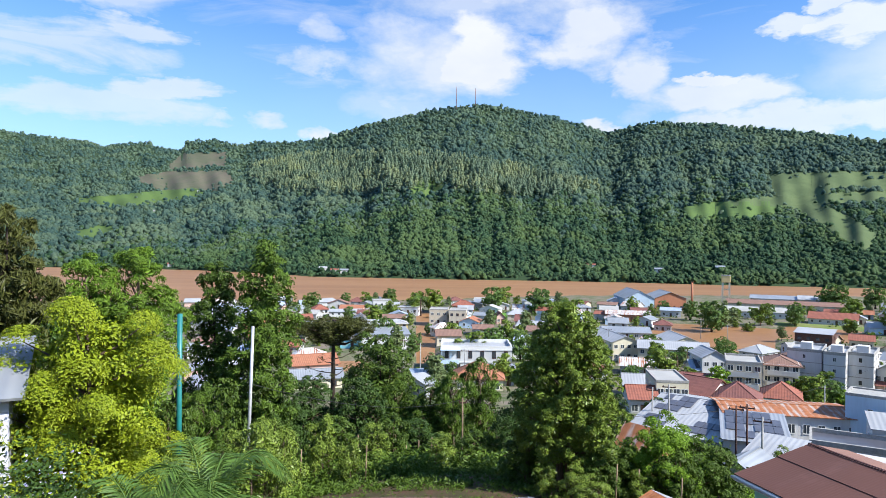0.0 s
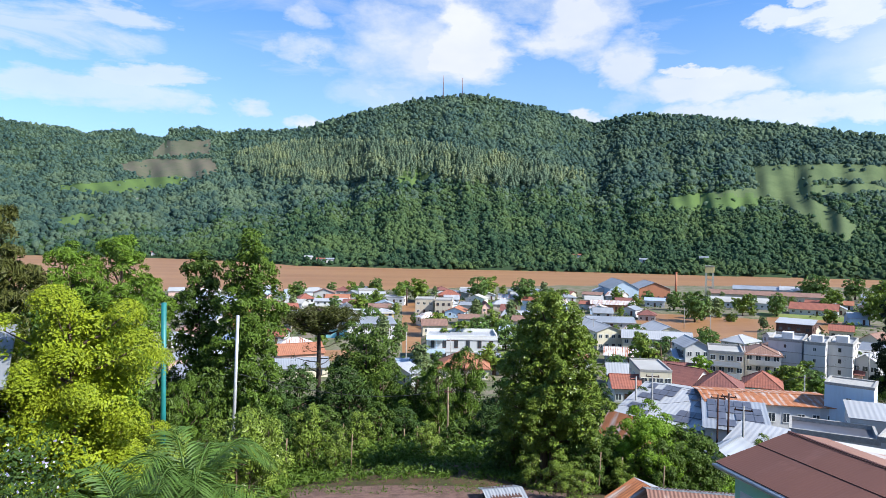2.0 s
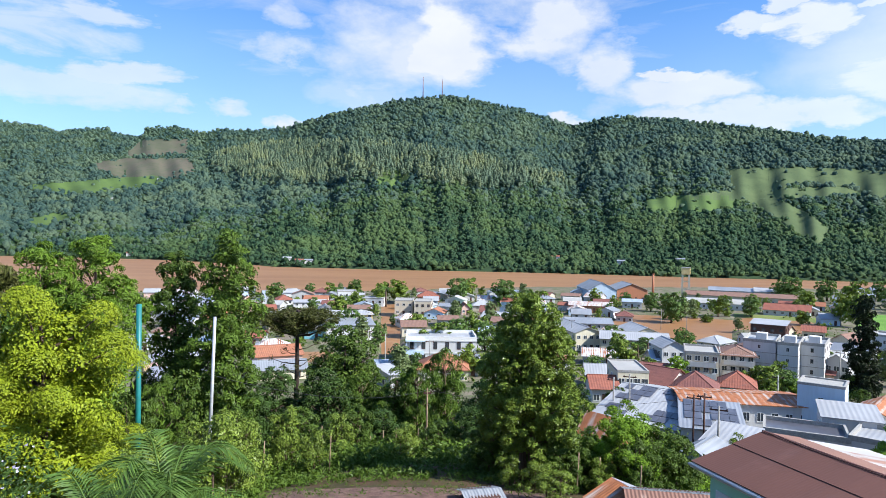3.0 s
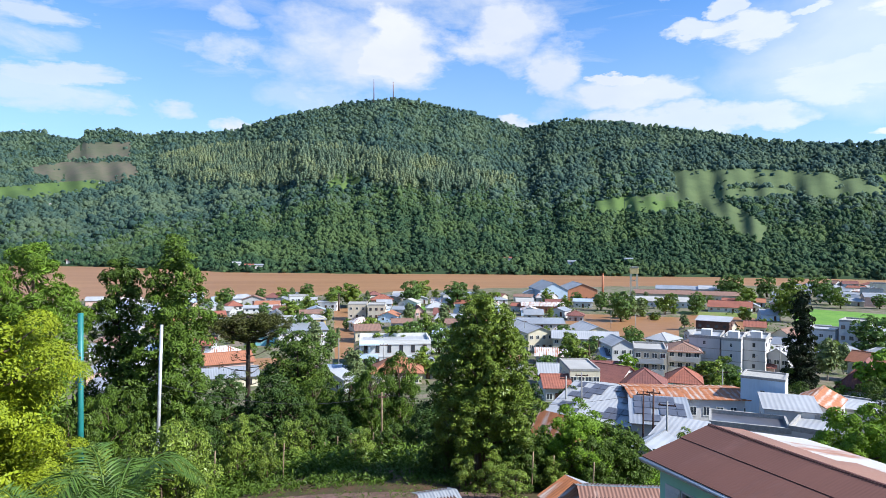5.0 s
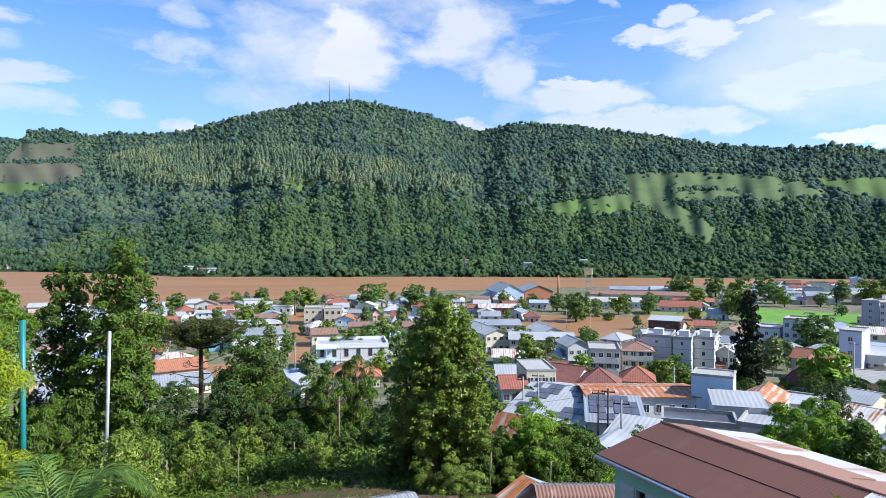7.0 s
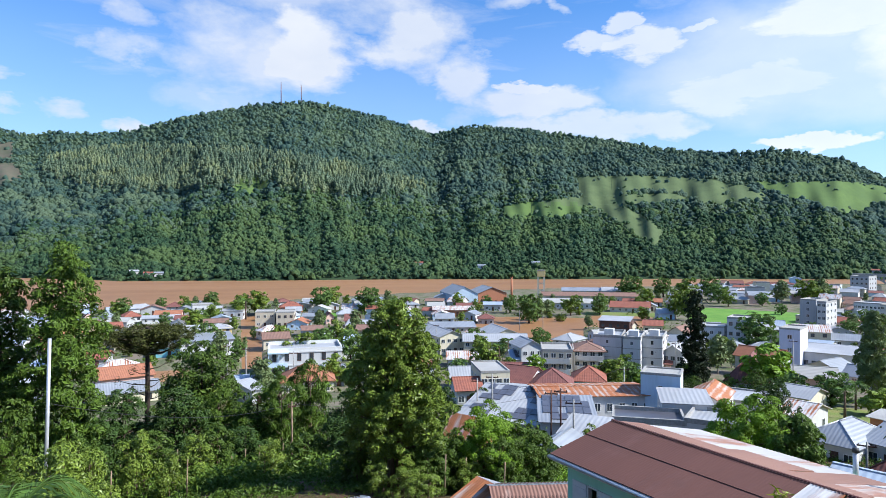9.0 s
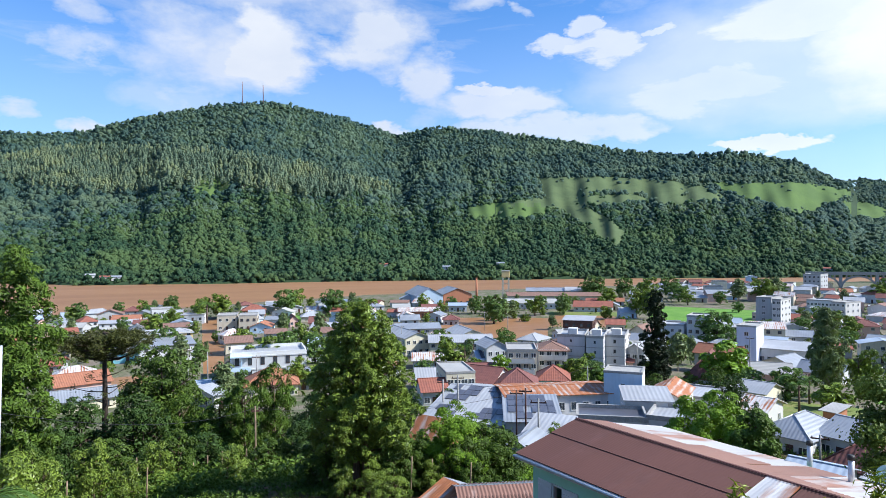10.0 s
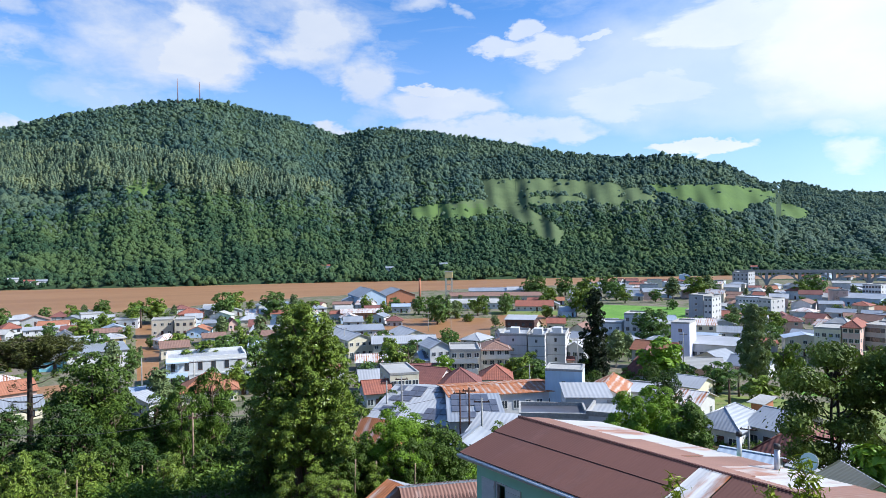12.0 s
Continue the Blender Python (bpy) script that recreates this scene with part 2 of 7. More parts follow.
def soil_mat(name, a, b, c3, scale=0.6):
    n = Nodes(name)
    p = n.place()
    f = n.noise(p, scale, 7.0, 0.65)
    g = n.noise(p, scale * 7, 5.0, 0.7)
    col = n.mix(n.ramp(f, 0.40, 0.60), a, b)
    col = n.mix(n.ramp(g, 0.52, 0.72), col, c3)
    n.bump(n.math("ADD", g, n.noise(p, 22.0, 3.0)), 0.6, 0.06)
    return n.done(col, 0.95, 0.0, 0.2)


def water_mat():
    n = Nodes("flood_water")
    p = n.place(scale=(0.16, 1.0, 1.0))
    f = n.noise(p, 0.035, 6.0, 0.6)
    r = n.noise(n.place(scale=(0.35, 1.0, 1.0)), 0.32, 5.0, 0.65, 0.4)
    c = n.mix(n.ramp(f, 0.35, 0.66), (0.240, 0.119, 0.052), (0.312, 0.165, 0.075))
    c = n.mix(n.math("MULTIPLY", n.ramp(r, 0.5, 0.7), 0.35), c, (0.385, 0.225, 0.11))
    n.bump(r, 0.35, 0.25)
    return n.done(c, 0.45, 0.0, 0.14)


M = {
    "water": water_mat(),
    "soil": soil_mat("garden_soil", (0.105, 0.058, 0.036), (0.060, 0.052, 0.022), (0.045, 0.070, 0.018)),
    "dirt": soil_mat("bare_dirt", (0.190, 0.112, 0.090), (0.105, 0.062, 0.050), (0.27, 0.19, 0.155), 1.6),
    "street": soil_mat("town_ground", (0.19, 0.155, 0.12), (0.075, 0.10, 0.035), (0.22, 0.19, 0.15), 0.16),
    "floor": soil_mat("forest_floor", (0.024, 0.045, 0.020), (0.035, 0.060, 0.024), (0.030, 0.055, 0.024), 0.03),
    "grass": soil_mat("lawn_grass", (0.10, 0.22, 0.035), (0.14, 0.27, 0.045), (0.12, 0.20, 0.05), 0.12),
    "drygrass": soil_mat("meadow_grass", (0.15, 0.20, 0.05), (0.20, 0.20, 0.075), (0.11, 0.17, 0.04), 0.2),
    "pasture": soil_mat("pasture_grass", (0.090, 0.122, 0.050), (0.072, 0.102, 0.042), (0.058, 0.090, 0.040), 0.02),
    "meadow": soil_mat("hill_meadow_grass", (0.088, 0.140, 0.036), (0.072, 0.118, 0.034), (0.058, 0.098, 0.034), 0.02),
    "crop": soil_mat("tilled_field", (0.090, 0.095, 0.058), (0.115, 0.098, 0.072), (0.062, 0.085, 0.045), 0.012),
    # aerial haze is mixed into both forest greens, bluer for the upper woods
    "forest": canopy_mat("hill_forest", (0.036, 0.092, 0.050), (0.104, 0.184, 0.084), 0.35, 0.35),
    "forest_hazed": canopy_mat("ridge_forest_haze_tint", (0.064, 0.134, 0.116), (0.130, 0.210, 0.156), 0.35, 0.4),
    "eucalypt": canopy_mat("eucalyptus_leaves", (0.140, 0.215, 0.140), (0.225, 0.300, 0.185), 0.4, 0.3),
    "leaf": leaf_mat("leaves_green", (0.054, 0.100, 0.016), 0.30, 0.1, 0.1, 0.45),
    "leaf_mid": leaf_mat("leaves_mid_green", (0.074, 0.130, 0.019), 0.30, 0.12),
    "leaf_gloss": leaf_mat("leaves_glossy_green", (0.120, 0.190, 0.034), 0.42, 0.12, 0.1, 0.3),
    "leaf_town": leaf_mat("leaves_deep_green", (0.095, 0.165, 0.046), 0.30, 0.3),
    "leaf_fresh": leaf_mat("leaves_fresh_green", (0.104, 0.185, 0.022), 0.30, 0.15),
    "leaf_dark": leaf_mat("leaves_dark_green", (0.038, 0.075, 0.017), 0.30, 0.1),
    "leaf_grey": leaf_mat("leaves_grey_green", (0.135, 0.185, 0.080), 0.25, 0.25),
    "leaf_lime": leaf_mat("leaves_yellow_green", (0.180, 0.250, 0.014), 0.25, 0.12, 0.1),
    "leaf_bright": leaf_mat("leaves_bright_green", (0.135, 0.240, 0.021), 0.30, 0.15),
    "leaf_olive": leaf_mat("leaves_olive", (0.100, 0.150, 0.034), 0.35, 0.2),
    "needle": leaf_mat("needles_dark", (0.017, 0.028, 0.012), 0.4, 0.08),
    "needle_brown": leaf_mat("needles_brown_green", (0.064, 0.076, 0.022), 0.4, 0.1),
    "palm": leaf_mat("palm_leaflets", (0.066, 0.129, 0.031), 0.4, 0.3),
    "flower": plain("pale_violet_petals", (0.55, 0.50, 0.75), 0.7),
    "bark": bark_mat("bark_brown", (0.13, 0.09, 0.065)),
    "bark_dark": bark_mat("bark_dark", (0.06, 0.045, 0.035)),
    "bark_pale": bark_mat("bark_pale", (0.30, 0.27, 0.23)),
    "white": wall_mat("white_render", (0.57, 0.57, 0.57), 0.25),
    "offwhite": wall_mat("offwhite_render", (0.53, 0.52, 0.50), 0.3),
    "cream": wall_mat("cream_render", (0.66, 0.60, 0.45), 0.35),
    "beige": wall_mat("beige_render", (0.52, 0.46, 0.36), 0.4),
    "grey": wall_mat("grey_render", (0.42, 0.42, 0.42), 0.4),
    "greyblue": wall_mat("blue_grey_cladding", (0.42, 0.52, 0.62), 0.3),
    "paleblue": wall_mat("pale_blue_render", (0.55, 0.68, 0.80), 0.3),
    # shade on white walls, put into the colour as a lilac tint
    "lilac": wall_mat("lilac_shade_render", (0.62, 0.62, 0.74), 0.3),
    "pink": wall_mat("pink_render", (0.66, 0.44, 0.36), 0.35),
    "yellow": wall_mat("yellow_render", (0.70, 0.54, 0.24), 0.3),
    "mint": wall_mat("mint_green_paint", (0.42, 0.74, 0.55), 0.15),
    "brick": wall_mat("brick_wall", (0.42, 0.17, 0.09), 0.4),
    "turquoise": wall_mat("turquoise_render", (0.24, 0.55, 0.62), 0.3),
    "wood": bark_mat("dark_weathered_wood", (0.10, 0.055, 0.045)),
    "post": bark_mat("weathered_post_wood", (0.28, 0.20, 0.14)),
    "tile_red": tile_mat("red_clay_tiles", (0.29, 0.105, 0.07)),
    "tile_orange": tile_mat("orange_clay_tiles", (0.36, 0.15, 0.085)),
    "tile_maroon": tile_mat("maroon_tiles", (0.20, 0.082, 0.068)),
    "tile_brown": tile_mat("brown_tiles", (0.24, 0.14, 0.105)),
    "metal": metal_mat("zinc_sheet", (0.345, 0.362, 0.388)),
    "metal_white": metal_mat("white_sheet", (0.40, 0.405, 0.418), 0.0, 0.6, "X", 0.05, 0.5),
    "metal_grey": metal_mat("weathered_fibre_cement", (0.40, 0.39, 0.37), 0.0, 0.4, "Y", 0.0, 0.8),
    "roof_moss": metal_mat("mossy_sheet", (0.250, 0.237, 0.175), 0.35, 3.0, "X", 0.0, 0.85, (0.13, 0.13, 0.07)),
    "metal_blue": metal_mat("pale_blue_sheet", (0.385, 0.448, 0.535), 0.0, 0.6, "X", 0.1, 0.45),
    "metal_rusty": metal_mat("rusty_sheet", (0.50, 0.44, 0.40), 0.95, 0.9, "X", 0.1, 0.7),
    "metal_halfrust": metal_mat("part_rusted_sheet", (0.62, 0.60, 0.58), 0.55, 0.6, "X", 0.15, 0.6),
    "roof_oxide": metal_mat("red_oxide_sheet", (0.125, 0.050, 0.037), 0.3, 2.6, "X", 0.0, 0.85, (0.115, 0.050, 0.040)),
    "roof_ridge": plain("ridge_cap_red", (0.13, 0.04, 0.032), 0.6),
    "roof_whitepaint": metal_mat("white_painted_sheet", (0.480, 0.464, 0.448), 0.5, 3.0, "X", 0.05, 0.55, (0.30, 0.15, 0.10)),
    "roof_brownpaint": metal_mat("brown_sheet", (0.26, 0.135, 0.095), 0.2, 3.0, "X", 0.0, 0.6, (0.42, 0.30, 0.25)),
    "concrete": plain("weathered_concrete", (0.36, 0.35, 0.33), 0.9),
    "trim": plain("white_trim", (0.70, 0.70, 0.68), 0.5, 0.0, 0.1),
    "trim_blue": plain("blue_trim", (0.22, 0.34, 0.55), 0.5, 0.0, 0.15),
    # near-black colour that stands for the darkness of a room
    "dark": plain("painted_room_dark", (0.02, 0.02, 0.022), 0.6),
    "teal": plain("teal_paint", (0.018, 0.185, 0.180), 0.45, 0.0, 0.25),
    "galv": plain("galvanised_steel", (0.60, 0.61, 0.62), 0.4, 0.5, 0.15),
    "cable": plain("black_cable", (0.02, 0.02, 0.02), 0.6),
    "carpaint": plain("white_car_paint", (0.72, 0.73, 0.74), 0.25, 0.0, 0.05),
    "rubber": plain("tyre_rubber", (0.02, 0.02, 0.02), 0.8),
    "redsteel": plain("red_white_mast_steel", (0.22, 0.13, 0.12), 0.5),
}


def glass_mat(name, col, rough):
    n = Nodes(name)
    return n.done(n.mix(n.noise(n.place(), 0.7, 2.0), dim(col, 0.5), dim(col, 1.6)), rough, 0.0, 0.8)


M["glass"] = glass_mat("dark_window_glass", (0.045, 0.055, 0.065), 0.08)
M["solar"] = glass_mat("solar_cells", (0.085, 0.085, 0.10), 0.3)

# ---------------------------------------------------------------- mesh helpers
def mesh_of(name, verts, faces, mats, index=None, smooth=False):
    me = bpy.data.meshes.new(name)
    me.from_pydata([tuple(v) for v in verts], [], [tuple(f) for f in faces])
    for m in mats if isinstance(mats, (list, tuple)) else [mats]:
        me.materials.append(m)
    if index is not None:
        me.polygons.foreach_set("material_index", np.asarray(index, dtype=np.int32))
    if smooth:
        me.polygons.foreach_set("use_smooth", np.ones(len(me.polygons), dtype=bool))
    me.update()
    return me


def big_mesh(name, verts, tris, mat, smooth=False):
    """A mesh of many triangles or quads from arrays."""
    verts, tris = np.asarray(verts, dtype=np.float32), np.asarray(tris, dtype=np.int32)
    k = tris.shape[1]
    me = bpy.data.meshes.new(name)
    me.vertices.add(len(verts))
    me.vertices.foreach_set("co", verts.ravel())
    me.loops.add(len(tris) * k)
    me.loops.foreach_set("vertex_index", tris.ravel())
    me.polygons.add(len(tris))
    me.polygons.foreach_set("loop_start", np.arange(0, len(tris) * k, k, dtype=np.int32))
    me.materials.append(mat)
    me.polygons.foreach_set("use_smooth", np.full(len(tris), smooth))
    me.update(calc_edges=True)
    me.validate()
    return me


def part(name, bm, material, parent, label=""):
    """Link a bmesh or a mesh as one mesh object under a thing or a part."""
    if isinstance(bm, bmesh.types.BMesh):
        me = bpy.data.meshes.new(name)
        bm.normal_update()
        bm.to_mesh(me)
        bm.free()
        for m in material if isinstance(material, (list, tuple)) else [material]:
            me.materials.append(m)
    else:
        me = bm
    ob = new(name, me)
    ob.parent = parent
    return tagged(ob, label)


def box_bm(*boxes, bevel=0.0):
    """Boxes (x0, y0, z0, x1, y1, z1) in one bmesh."""
    bm = bmesh.new()
    for x0, y0, z0, x1, y1, z1 in boxes:
        m = Matrix.Translation(((x0 + x1) / 2, (y0 + y1) / 2, (z0 + z1) / 2)) @ Matrix.Diagonal((abs(x1 - x0), abs(y1 - y0), abs(z1 - z0), 1))
        bmesh.ops.create_cube(bm, size=1.0, matrix=m)
    if bevel:
        bmesh.ops.bevel(bm, geom=bm.edges[:], offset=bevel, segments=1, affect="EDGES")
    return bm


def tube_arrays(path, radii, sides=7):
    """Vertices and quads of a tapered tube along a path."""
    path = [Vector(p) for p in path]
    vs, fs = [], []
    for i, p in enumerate(path):
        d = (path[min(i + 1, len(path) - 1)] - path[max(i - 1, 0)]).normalized()
        a = d.cross(Vector((0.31, 0.95, 0.05))).normalized()
        b = d.cross(a)
        for k in range(sides):
            w = 2 * math.pi * k / sides
            vs.append(p + (a * math.cos(w) + b * math.sin(w)) * radii[i])
    for i in range(len(path) - 1):
        for k in range(sides):
            j = (k + 1) % sides
            fs.append((i * sides + k, i * sides + j, (i + 1) * sides + j, (i + 1) * sides + k))
    return vs, fs


def tubes_mesh(name, tubes, mat, smooth=True):
    vs, fs = [], []
    for path, radii, sides in tubes:
        v, f = tube_arrays(path, radii, sides)
        n = len(vs)
        vs += v
        fs += [tuple(i + n for i in q) for q in f]
        fs.append(tuple(range(n + sides - 1, n - 1, -1)))
        fs.append(tuple(range(n + len(v) - sides, n + len(v))))
    return mesh_of(name, vs, fs, mat, None, smooth)


# ---------------------------------------------------------------- the lie of the land
def spot(az, r, z=0.0):
    """The place r metres off in a direction az degrees right of straight ahead (+y)."""
    return Vector((r * math.sin(radians(az)), r * math.cos(radians(az)), z))


SLOPE_R = (0, 10, 20, 30, 40, 50, 60, 80, 100, 130, 160, 200, 260, 5000)
SLOPE_Z = (33.4, 29.5, 25.5, 22.3, 19.7, 17.5, 15.3, 10.5, 7.5, 5.4, 3.2, 1.2, 0.8, 0.8)
NEAR_AZ, NEAR_R = (-60, -35, -20, -10, 0, 10, 20, 33, 45, 60, 75), (470, 450, 420, 400, 430, 480, 520, 590, 690, 780, 820)
FAR_AZ, FAR_R = (-60, -35, -21, -11, 0, 23, 42, 57, 75), (1300, 1150, 950, 745, 700, 700, 770, 870, 980)
RIDGE_AZ = (-60, -34, -31, -28.4, -27.8, -26.5, -24.4, -23.2, -21.9, -21.5, -19.1, -18.2, -17.1, -16.4, -13, -11, -7.2, -4.3, 0, 3.1, 5.6, 9.7, 14, 17.2, 21.6, 26, 30, 33.7, 39.7, 41.5, 42.8, 46.7, 49.6, 49.9, 50.7, 52.6, 53.7, 57, 75)
RIDGE_EL = (6.7, 8.1, 7.85, 7.75, 7.4, 7.75, 8.0, 7.6, 7.6, 8.3, 8.6, 8.3, 8.25, 8.55, 8.75, 9.0, 10.3, 11.05, 11.95, 12.25, 11.95, 11.1, 9.75, 10.4, 10.15, 9.4, 8.75, 7.9, 7.3, 7.45, 7.3, 6.3, 4.5, 4.75, 4.85, 4.4, 3.95, 3.6, 4.2)
SOFT_AZ = (-60, -34, -20, -11, -5, 0, 3, 6, 10, 14, 17.2, 22, 30, 40, 46.7, 50, 57, 75)
SOFT_EL = (6.7, 8.0, 8.0, 9.0, 10.9, 11.9, 12.2, 11.9, 11.0, 9.8, 10.3, 10.1, 8.75, 7.3, 6.3, 4.7, 3.7, 4.2)
RIDGE_DAZ, RIDGE_D = (-60, -34, -20, -11, -5, 0, 6, 14, 17, 30, 41, 46, 49.7, 50.2, 75), (2900, 2600, 2200, 1950, 1750, 1700, 1700, 1800, 1720, 1620, 1560, 1600, 1750, 2700, 2900)
# flooded hollows in the town: direction, half width, from, to, edge
HOLLOWS = ((-1.45, 1.15, 185, 350, 0.45), (22.5, 5.0, 236, 330, 0.8), (30.0, 3.2, 285, 345, 0.8), (-8.0, 2.4, 170, 205, 1.0), (17.5, 1.2, 250, 300, 0.6))


def land(x, y):
    """Height of the ground, for arrays of x and y."""
    x, y = np.asarray(x, dtype=float), np.asarray(y, dtype=float)
    r, az = np.hypot(x, y), np.degrees(np.arctan2(x, y))
    view = np.clip((75 - np.abs(az - 8)) / 14 + 1, 0, 1)
    a = np.clip(az, -60, 75)
    z = np.interp(r, SLOPE_R, SLOPE_Z)
    z = z + 0.5 * np.sin(x * 0.21 + 1.3) * np.sin(y * 0.17) * np.clip(r / 25, 0, 1) * np.clip((150 - r) / 60, 0, 1)
    for h, half, r0, r1, edge in HOLLOWS:
        inside = np.clip((half - np.abs(az - h)) / edge, 0, 1) * np.clip((r - r0) / 6, 0, 1) * np.clip((r1 - r) / 6, 0, 1)
        z = z - inside * (z + 0.6)
    near, far = np.interp(a, NEAR_AZ, NEAR_R), np.interp(a, FAR_AZ, FAR_R)
    bed = np.clip((r - near) / 30, 0, 1)
    z = z * (1 - bed) - 4.0 * bed
    top, dist = np.interp(a, RIDGE_AZ, RIDGE_EL), np.interp(a, RIDGE_DAZ, RIDGE_D)
    low = -np.degrees(np.arctan(EYE / far))
    s = np.clip((r - far) / (dist - far), 0, 1)
    body = np.interp(a, SOFT_AZ, SOFT_EL)
    el = low + (body + (top - body) * s ** 8 - low) * s ** 0.78
    hill = EYE + r * np.tan(np.radians(el))
    fold = np.sin(az * 0.9 + 0.004 * r) * 0.5 + np.sin(az * 2.1 - 0.006 * r + 1.0) * 0.4 + np.sin(az * 4.3 + 0.011 * r + 2.0) * 0.22
    hill = hill + fold * 20 * s * (1 - s) * 2.2
    gully = 14.2 + 5.4 * (1 - s) ** 1.8
    hill = hill - 24 * np.exp(-np.abs((az - gully) / np.where(az < gully, 3.4, 3.2)) ** 1.4) * (s * (1 - s)) ** 0.55
    for base, lean, wide, deep in ((6.5, -3.0, 1.5, 15), (-2.6, 2.2, 1.3, 11), (-9.5, 2.6, 1.6, 13), (36.5, 4.0, 2.6, 6), (43.5, 4.0, 2.0, 12)):
        hill = hill - deep * np.exp(-((az - base - lean * (1 - s)) / wide) ** 2) * (s * (1 - s)) ** 0.6
    hill = np.where(r > dist, EYE + dist * np.tan(np.radians(top)) - (r - dist) * 0.12, hill)
    z = np.where(r > far, np.maximum(hill, np.minimum(-4 + (r - far) * 0.25, 2.0)), z)
    back = 33.4 + 45 * (1 - np.exp(-r / 160)) + 0.02 * r
    return z * view + back * (1 - view)


def ground_z(az, r):
    p = spot(az, r)
    return float(land(p.x, p.y))


az_steps = np.concatenate([np.arange(-180, -46, 9.0), np.arange(-46, 66, 0.4), np.arange(66, 180, 9.0)])
r_steps = np.concatenate([[2.0], np.arange(6, 130, 3.0), np.arange(130, 360, 5.0), np.arange(360, 1150, 14.0), np.arange(1150, 3000, 40.0), [3300, 3700, 4200, 4700]])
AZ, RR = np.meshgrid(np.radians(az_steps), r_steps, indexing="ij")
gx, gy = RR * np.sin(AZ), RR * np.cos(AZ)
gz = land(gx, gy)
na, nr = len(az_steps), len(r_steps)
gv = np.stack([gx.ravel(), gy.ravel(), gz.ravel()], 1).tolist() + [(0, 0, 33.4)]
gf, gi = [], []
for i in range(na):
    j = (i + 1) % na
    gf.append((i * nr, na * nr, j * nr))
    gi.append(0)
    for k in range(nr - 1):
        gf.append((i * nr + k, j * nr + k, j * nr + k + 1, i * nr + k + 1))
        gi.append(0 if r_steps[k] < 112 else 1 if r_steps[k] < 690 else 2)
gf = [f[::-1] for f in gf]
tagged(new("ground", mesh_of("ground", gv, gf, [M["soil"], M["street"], M["floor"]], gi, True)), "hillside, flat town ground and forested hills", "ground", kind="structure")

wa = np.radians(np.arange(-75, 92, 3.0))
wr = (140, 220, 320, 430, 560, 700, 850, 1000, 1300)
wv = [(r * math.sin(a), r * math.cos(a), 0.0) for a in wa for r in wr]
wf = [(i * len(wr) + k, i * len(wr) + k + 1, (i + 1) * len(wr) + k + 1, (i + 1) * len(wr) + k) for i in range(len(wa) - 1) for k in range(len(wr) - 1)]
tagged(new("water", mesh_of("water", wv, wf, M["water"])), "muddy brown flood water of a swollen river", "water", kind="structure")


def draped(name, az0, az1, near, far, mat, lift, label, category, n=24, m=10, kind="structure"):
    """A patch of turf or dirt laid over the ground; near and far are edges: distances as functions of the share across."""
    vs, fs = [], []
    for i in range(n + 1):
        u = i / n
        az = az0 + (az1 - az0) * u
        for k in range(m + 1):
            r = near(u) + (far(u) - near(u)) * k / m
            p = spot(az, r)
            edge = min(i, n - i, k, m - k) == 0
            vs.append((p.x, p.y, float(land(p.x, p.y)) + (-0.3 if edge else lift)))
    for i in range(n):
        for k in range(m):
            q = i * (m + 1) + k
            fs.append((q, q + 1, q + m + 2, q + m + 1))
    return tagged(new(name, mesh_of(name, vs, fs, mat, None, True)), label, category, kind=kind)

# ---------------------------------------------------------------- woods on the far hills
def elevation(x, y, z):
    return np.degrees(np.arctan((z - EYE) / np.hypot(x, y)))


HILL_R = np.arange(700, 3000, 6.0)


@functools.lru_cache(None)
def hill_distance(az, el):
    """The distance at which the hillside in the direction az rises to the elevation el."""
    x, y = HILL_R * math.sin(radians(az)), HILL_R * math.cos(radians(az))
    seen = np.maximum.accumulate(np.where(HILL_R > np.interp(az, FAR_AZ, FAR_R), elevation(x, y, land(x, y)), -9.0))
    return float(np.interp(el, seen + np.arange(len(seen)) * 1e-6, HILL_R))


